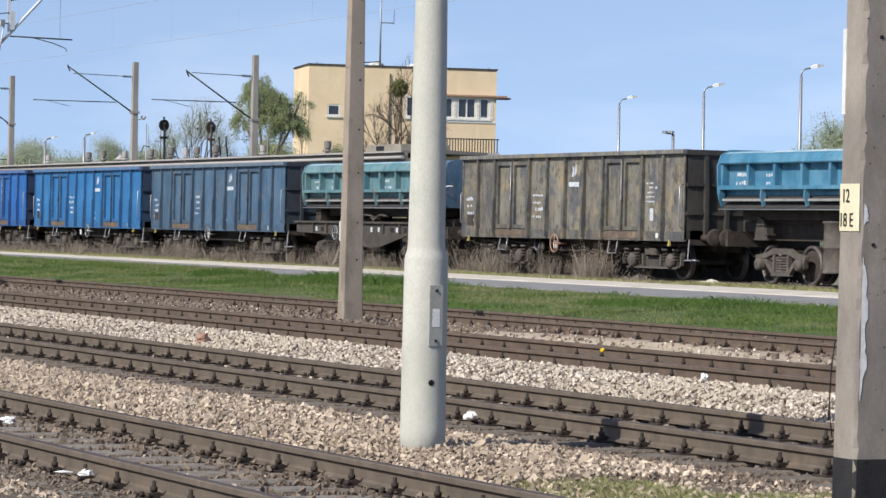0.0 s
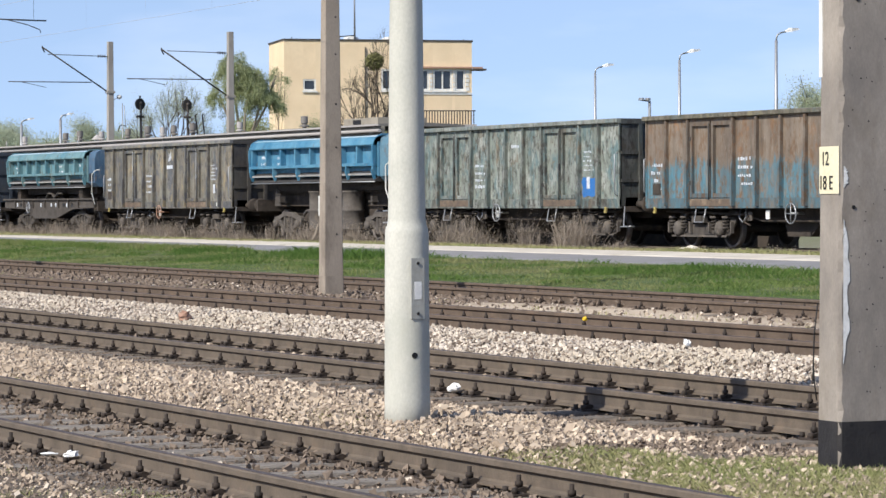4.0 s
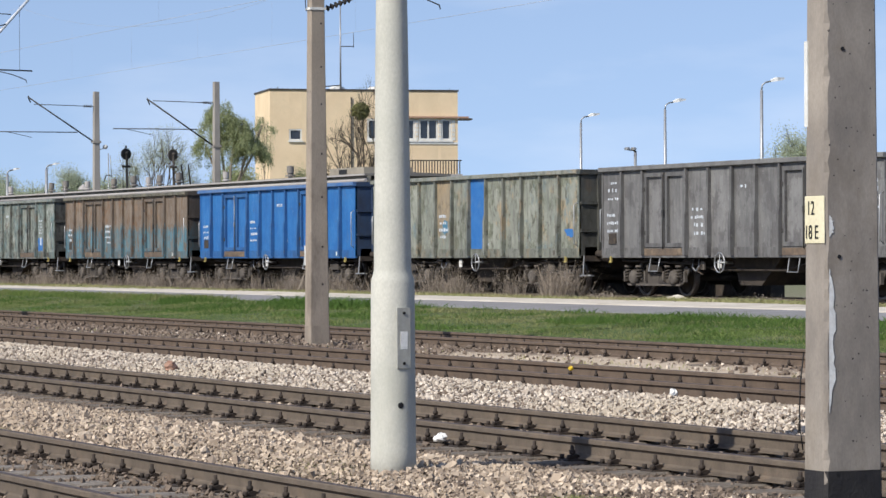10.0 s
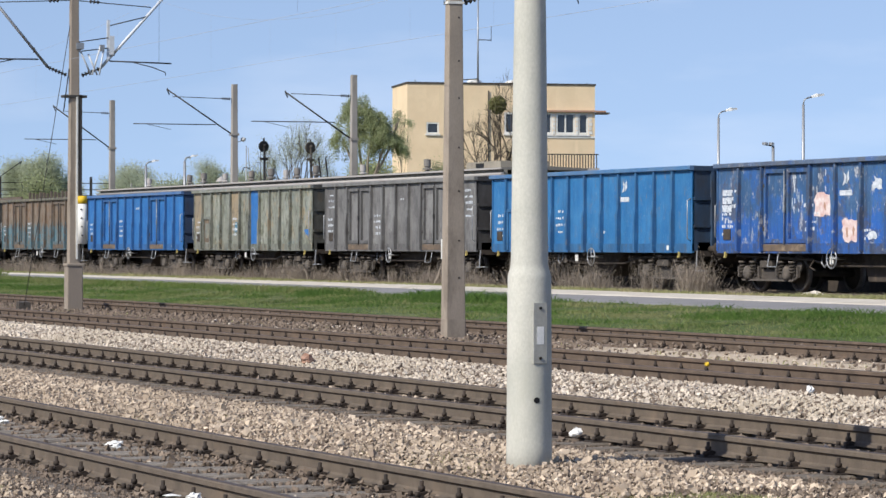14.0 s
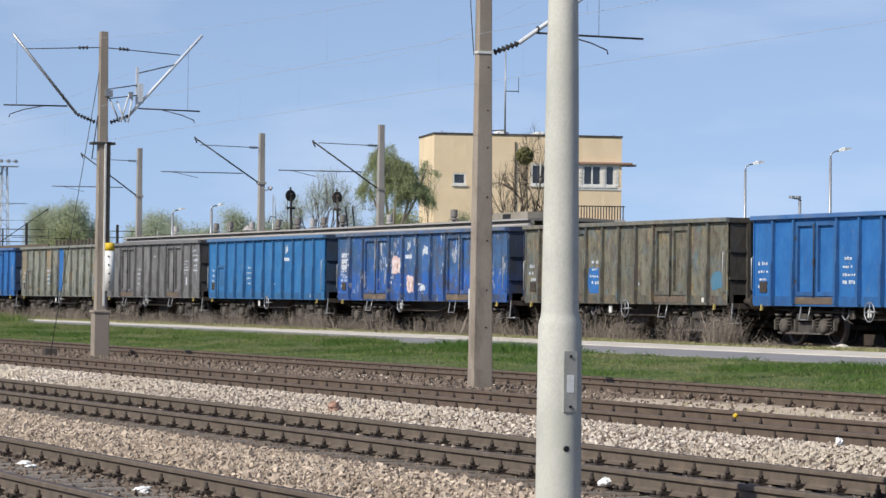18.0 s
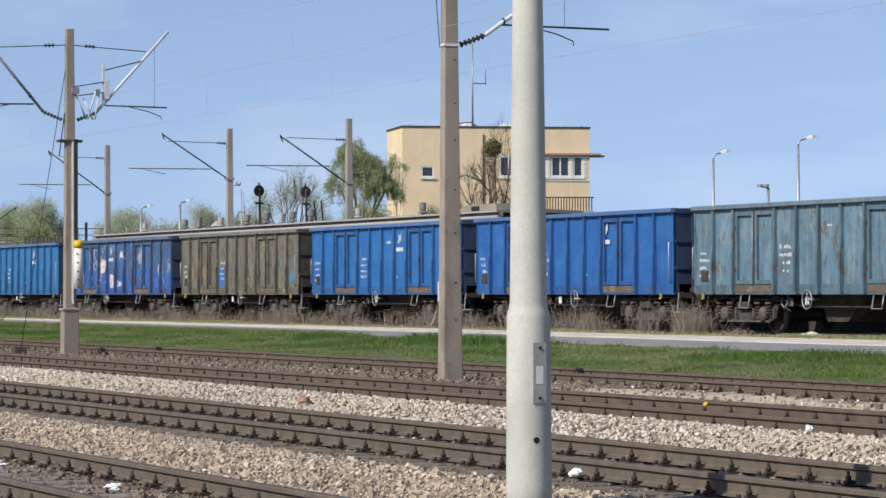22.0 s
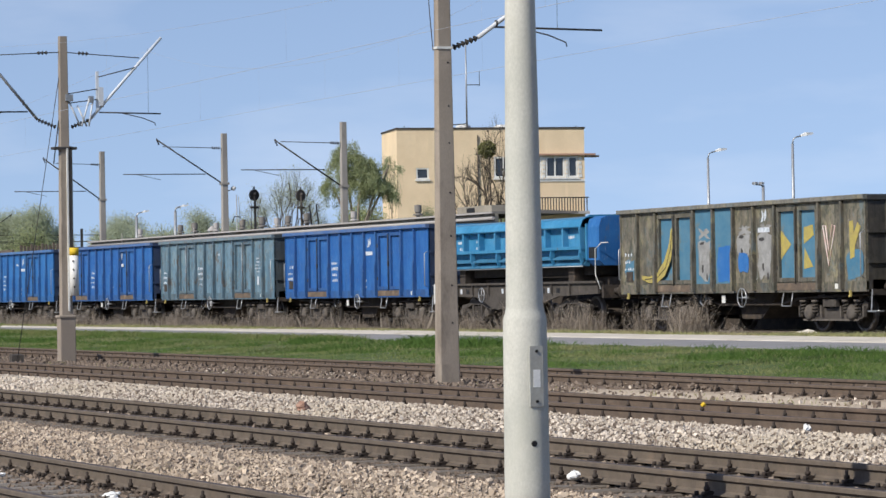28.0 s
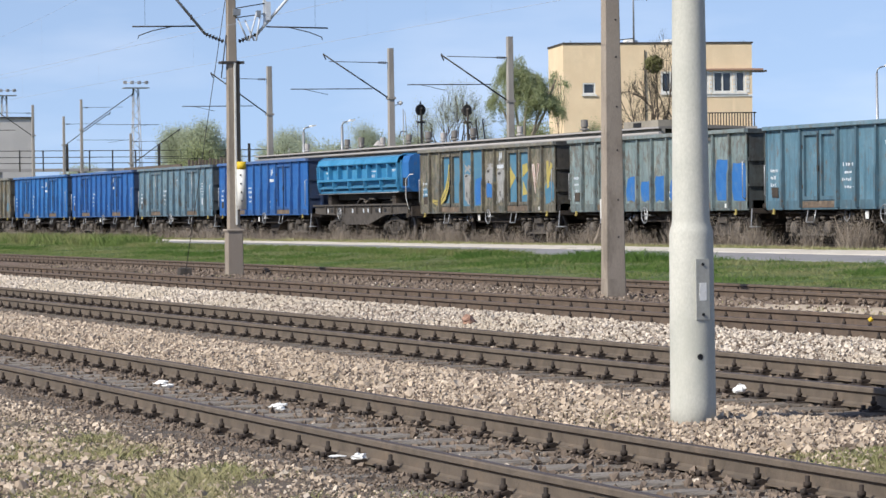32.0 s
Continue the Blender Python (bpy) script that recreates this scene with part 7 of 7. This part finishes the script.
stones("dirty_ballast", "scattered dirty brown ballast stones", STONE_DARK,
       ((-36, -8, 5.75, 8.0, 330, 0.022, 0.012), (-36, -8, 7.2, 7.9, 190, 0.034, 0.035), (-36, -8, 5.8, 6.4, 170, 0.030, 0.028), (-36, -8, 6.3, 7.4, 80, 0.036, 0.035), (-30, -9, 5.0, 5.9, 380, 0.018, 0.008), (-34, -8, 3.0, 5.0, 240, 0.017, 0.004), (-60, -15, 9.6, 10.5, 330, 0.024, 0.02), (-60, -15, 10.4, 12.5, 60, 0.036, 0.01), (-90, -26, 16.1, 18.5, 60, 0.05, 0.01), (-90, -42, 18.5, 21.0, 60, 0.055, 0.01), (-42, -26, 18.5, 21.0, 8, 0.05, 0.01), (-43.5, -39.5, 20.9, 21.9, 120, 0.06, 0.05), (-110, -30, 21.0, 23.4, 40, 0.065, 0.012), (-36, -16.5, 8.0, 10.0, 520, 0.024, 0.022), (-48, -18, 12.6, 14.35, 260, 0.030, 0.034), (-140, -58, 36.6, 40.5, 12, 0.08, 0.02)), 3)


def blades(name, label, material, category, regions, seed):
    """Grass or stalks. regions: x0, x1, y0, y1, count, height, width, lean, patchiness."""
    nr = np.random.default_rng(seed)
    parts = []
    for x0, x1, y0, y1, count, h, wide, lean, patch in regions:
        x, y = nr.uniform(x0, x1, count), nr.uniform(y0, y1, count)
        near = (np.abs(x) < 5.0 * y + 6) & (np.abs(x) > 1.2 * y - 4)
        x, y = x[near], y[near]
        if patch:
            keep = np.array([noise.noise((a * patch, b * patch * 1.5, seed)) for a, b in zip(x, y)])
            sel = keep > nr.uniform(-0.25 if patch > 0 else 0.08, 0.25, len(x))
            x, y, keep = x[sel], y[sel], keep[sel]
            tall = 0.6 + 0.9 * np.clip(keep, 0, 1)
        else:
            tall = np.ones(len(x))
        n = len(x)
        z = heights(x, y) - 0.02
        hh = h * nr.uniform(0.45, 1.25, n) * tall
        a = nr.uniform(0, 2 * math.pi, n)
        side = np.stack([np.cos(a), np.sin(a), np.zeros(n)], -1) * (wide * nr.uniform(0.6, 1.3, n))[:, None] * 0.5
        tip = nr.normal(0, lean, (n, 2)) * hh[:, None]
        base = np.stack([x, y, z], -1)
        mid = base + np.stack([tip[:, 0] * 0.35, tip[:, 1] * 0.35, hh * 0.55], -1)
        top = base + np.stack([tip[:, 0], tip[:, 1], hh], -1)
        parts.append(np.stack([base - side, base + side, mid + side * 0.75, top, mid - side * 0.75], 1))
    v = np.concatenate(parts)
    single(name, soup(name, v, [(0, 1, 2, 3, 4)], material), material, label, category, kind="stuff")


blades("verge_grass", "fresh green grass strip beside the service road", GRASS, "grass",
       ((-150, -30, 23.7, 30.5, 70000, 0.05, 0.018, 0.8, 0.0), (-150, -30, 23.7, 27.5, 110000, 0.06, 0.014, 0.8, 0.3), (-150, -30, 24.4, 30.4, 70000, 0.12, 0.014, 0.6, 0.5), (-260, -150, 24, 32, 30000, 0.2, 0.05, 0.4, 0.0), (-122, -78, 29.5, 30.55, 30000, 0.17, 0.011, 0.5, 0.0), (-260, -120, 29.6, 31.6, 30000, 0.42, 0.03, 0.4, 0.0)), 11)
blades("tall_grass", "lush darker grass tufts along the service road", GRASSDARK, "grass",
       ((-150, -40, 26.0, 30.5, 110000, 0.14, 0.009, 0.6, -0.22), (-100, -40, 24.5, 30.5, 60000, 0.11, 0.009, 0.6, -0.6), (-90, -66, 28.5, 30.5, 16000, 0.22, 0.01, 0.5, -0.35)), 21)
blades("near_grass", "short olive grass along the nearest track", GRASSDRY, "grass",
       ((-20.9, -17.2, 4.2, 5.0, 26000, 0.045, 0.005, 0.7, 1.1), (-21.8, -16.5, 3.4, 5.3, 30000, 0.085, 0.006, 0.6, 0.9), (-16.5, -8, 3.0, 5.7, 60000, 0.085, 0.006, 0.6, 0.6), (-18.6, -9, 5.1, 5.95, 50000, 0.055, 0.005, 0.6, 0.5), (-32, -21, 2.8, 5.2, 9000, 0.06, 0.007, 0.6, 0.6), (-31, -9, 7.95, 8.5, 20000, 0.05, 0.006, 0.5, 0.7), (-26, -19, 8.2, 8.8, 7000, 0.06, 0.006, 0.6, 0.8), (-15.8, -10, 8.1, 9.9, 60000, 0.055, 0.005, 0.6, 0.0), (-17.5, -15.4, 8.2, 9.0, 9000, 0.055, 0.007, 0.6, 0.5), (-21.5, -17, 8.3, 9.6, 5000, 0.06, 0.007, 0.6, 0.6), (-90, -25, 17.5, 20.0, 4000, 0.10, 0.015, 0.5, 0.8)), 12)
blades("embankment_grass", "dry olive grass under the freight wagons", GRASSDRY, "grass",
       ((-200, -50, 33.8, 37.2, 60000, 0.13, 0.025, 0.5, 0.0), (-150, -50, 34.1, 36.4, 90000, 0.16, 0.014, 0.5, 0.35)), 13)
def shrubs(name, label, material, clumps, seed):
    """Dry weeds: clumps of thin stalks that fan out, with small withered leaves and seed heads along them."""
    nr = np.random.default_rng(seed)
    stalks, flecks = [], []
    for x, y, h, r, n in clumps:
        base = np.stack([nr.normal(x, r * 0.3, n), nr.normal(y, r * 0.2, n), np.zeros(n)], -1)
        base[:, 2] = heights(base[:, 0], base[:, 1]) - 0.02
        hh = h * nr.uniform(0.4, 1.1, n)
        tip = base + np.stack([nr.normal(0, 0.32, n) * hh + (base[:, 0] - x) * 0.6, nr.normal(0, 0.25, n) * hh, hh], -1)
        mid = (base + tip) / 2 + nr.normal(0, 0.03, (n, 3))
        side = np.stack([nr.normal(0, 1, n), nr.normal(0, 1, n), np.zeros(n)], -1)
        side *= (0.004 / np.linalg.norm(side, axis=1))[:, None]
        stalks.append(np.stack([base - side, base + side, mid + side, tip, mid - side], 1))
        k = nr.integers(0, n, n * 5)
        f = nr.uniform(0.25, 1.05, n * 5)[:, None]
        flecks.append(base[k] * (1 - f) + tip[k] * f + nr.normal(0, 0.03, (n * 5, 3)))
    c = np.concatenate(flecks)
    n = len(c)
    u = nr.normal(0, 1, (n, 3)) * (0.6, 0.6, 1)
    u /= np.linalg.norm(u, axis=1)[:, None]
    v = np.cross(u, nr.normal(0, 1, (n, 3)))
    v /= np.linalg.norm(v, axis=1)[:, None]
    s = nr.uniform(0.012, 0.032, n)[:, None]
    leaves = np.stack([c - u * s, c + v * s * 0.3, c + u * s, c + u * s * 0.2 - v * s * 0.3, c - u * s * 0.4 - v * s * 0.2], 1)
    single(name, soup(name, np.concatenate(stalks + [leaves]), [(0, 1, 2, 3, 4)], material), material, label, "weeds", kind="stuff")


def weed_clumps():
    rnd = random.Random(23)
    out = []
    for x0, x1, count, h in ((-81.5, -77.2, 9, 0.85), (-76.4, -74.6, 4, 0.65), (-73.8, -69.6, 10, 0.95), (-69.0, -66.0, 3, 0.3), (-92.0, -83.0, 16, 0.6), (-112.0, -93.0, 34, 0.6), (-150.0, -112.0, 60, 0.55), (-215.0, -150.0, 60, 0.55), (-64.5, -52.0, 7, 0.2)):
        for _ in range(count):
            out.append((rnd.uniform(x0, x1), rnd.uniform(35.5, 36.7), h * rnd.uniform(0.6, 1.25), rnd.uniform(0.5, 0.9), rnd.randint(55, 95)))
    return out


shrubs("dry_weeds", "dry grey brown weed clumps along the freight track", STRAW, weed_clumps(), 14)


def crumple(name, label, material, at, size, flat, seed, category="litter", group="litter between the tracks"):
    """A crushed scrap: a dented ball pressed flat."""
    rnd = random.Random(seed)
    rings = []
    for i in range(6):
        a = math.pi * (i + 0.4) / 5.8
        rings.append([(size * math.sin(a) * math.cos(b) * rnd.uniform(0.6, 1.25), size * math.sin(a) * math.sin(b) * rnd.uniform(0.6, 1.25), flat * size * (1 - math.cos(a)) * rnd.uniform(0.75, 1.25)) for b in [2 * math.pi * k / 9 for k in range(9)]])
    single(name, Geo().loft(rings), material, label, category, group, at)


crumple("crumpled_paper", "crumpled white paper beside the rail", PAPER, (-22.42, 10.48, -0.205), 0.06, 0.6, 1)
crumple("white_scrap", "small white scrap on the pale ballast", PAPER, (-25.5, 14.3, -0.06), 0.045, 0.8, 2)
crumple("yellow_scrap", "small yellow flower-like scrap beside the rail", YELLOW, (-29.13, 15.117, 0.055), 0.03, 0.8, 3)
crumple("white_scrap", "white plastic scrap between the near rails", PAPER, (-28.0, 7.28, -0.30), 0.08, 0.25, 4)
crumple("white_scrap", "white plastic scrap between the near rails", PAPER, (-27.55, 7.23, -0.30), 0.06, 0.25, 5)
crumple("white_scrap", "white plastic scrap between the near rails", PAPER, (-24.1, 7.23, -0.30), 0.08, 0.25, 6)
crumple("white_scrap", "white plastic scrap between the near rails", PAPER, (-23.8, 7.15, -0.30), 0.045, 0.4, 7)
crumple("white_scrap", "white plastic scrap beside the rail", PAPER, (-18.1, 5.93, -0.24), 0.055, 0.35, 11)
crumple("white_scrap", "small white scrap beside the rail", PAPER, (-18.55, 5.93, -0.26), 0.06, 0.15, 12)
crumple("broken_brick", "broken red brick lying on the ballast", BRICKRED, (-35.37, 12.98, -0.11), 0.095, 0.6, 8)
crumple("pale_stone", "pale stone lying beside the freight track", SAND, (-64.5, 36.2, 0.08), 0.35, 0.28, 9, "stone", "")
crumple("pale_stone", "pale stone lying beside the freight track", SAND, (-63.9, 36.25, 0.08), 0.2, 0.3, 10, "stone", "")

for index, spec in enumerate(TRACKS):
    build_track(index, *spec)
build_freight_track()


def motions():
    """The train rolls to the far left; every wheelset turns with it."""
    for n, w in CARS.items():
        walk(w, [(t, pose(PLACES[n] + rolled(t), 38.36, 0.22)) for t in range(0, 33, 2)])
    turned = {}
    for ob in list(scene.objects):
        if not ob.name.startswith("wheelset"):
            continue
        place = tuple(round(c, 3) for c in ob.location)
        if place in turned:
            data = ob.animation_data_create()
            ob.rotation_mode = "QUATERNION"
            data.action = turned[place].action
            data.action_slot = turned[place].action_slot
        else:
            step = 1 / 15
            walk(ob, [(k * step, pose(*place, 0, -math.degrees(-(rolled(k * step) - rolled(0)) / 0.46) % 360, 0)) for k in range(481)])
            turned[place] = ob.animation_data


motions()
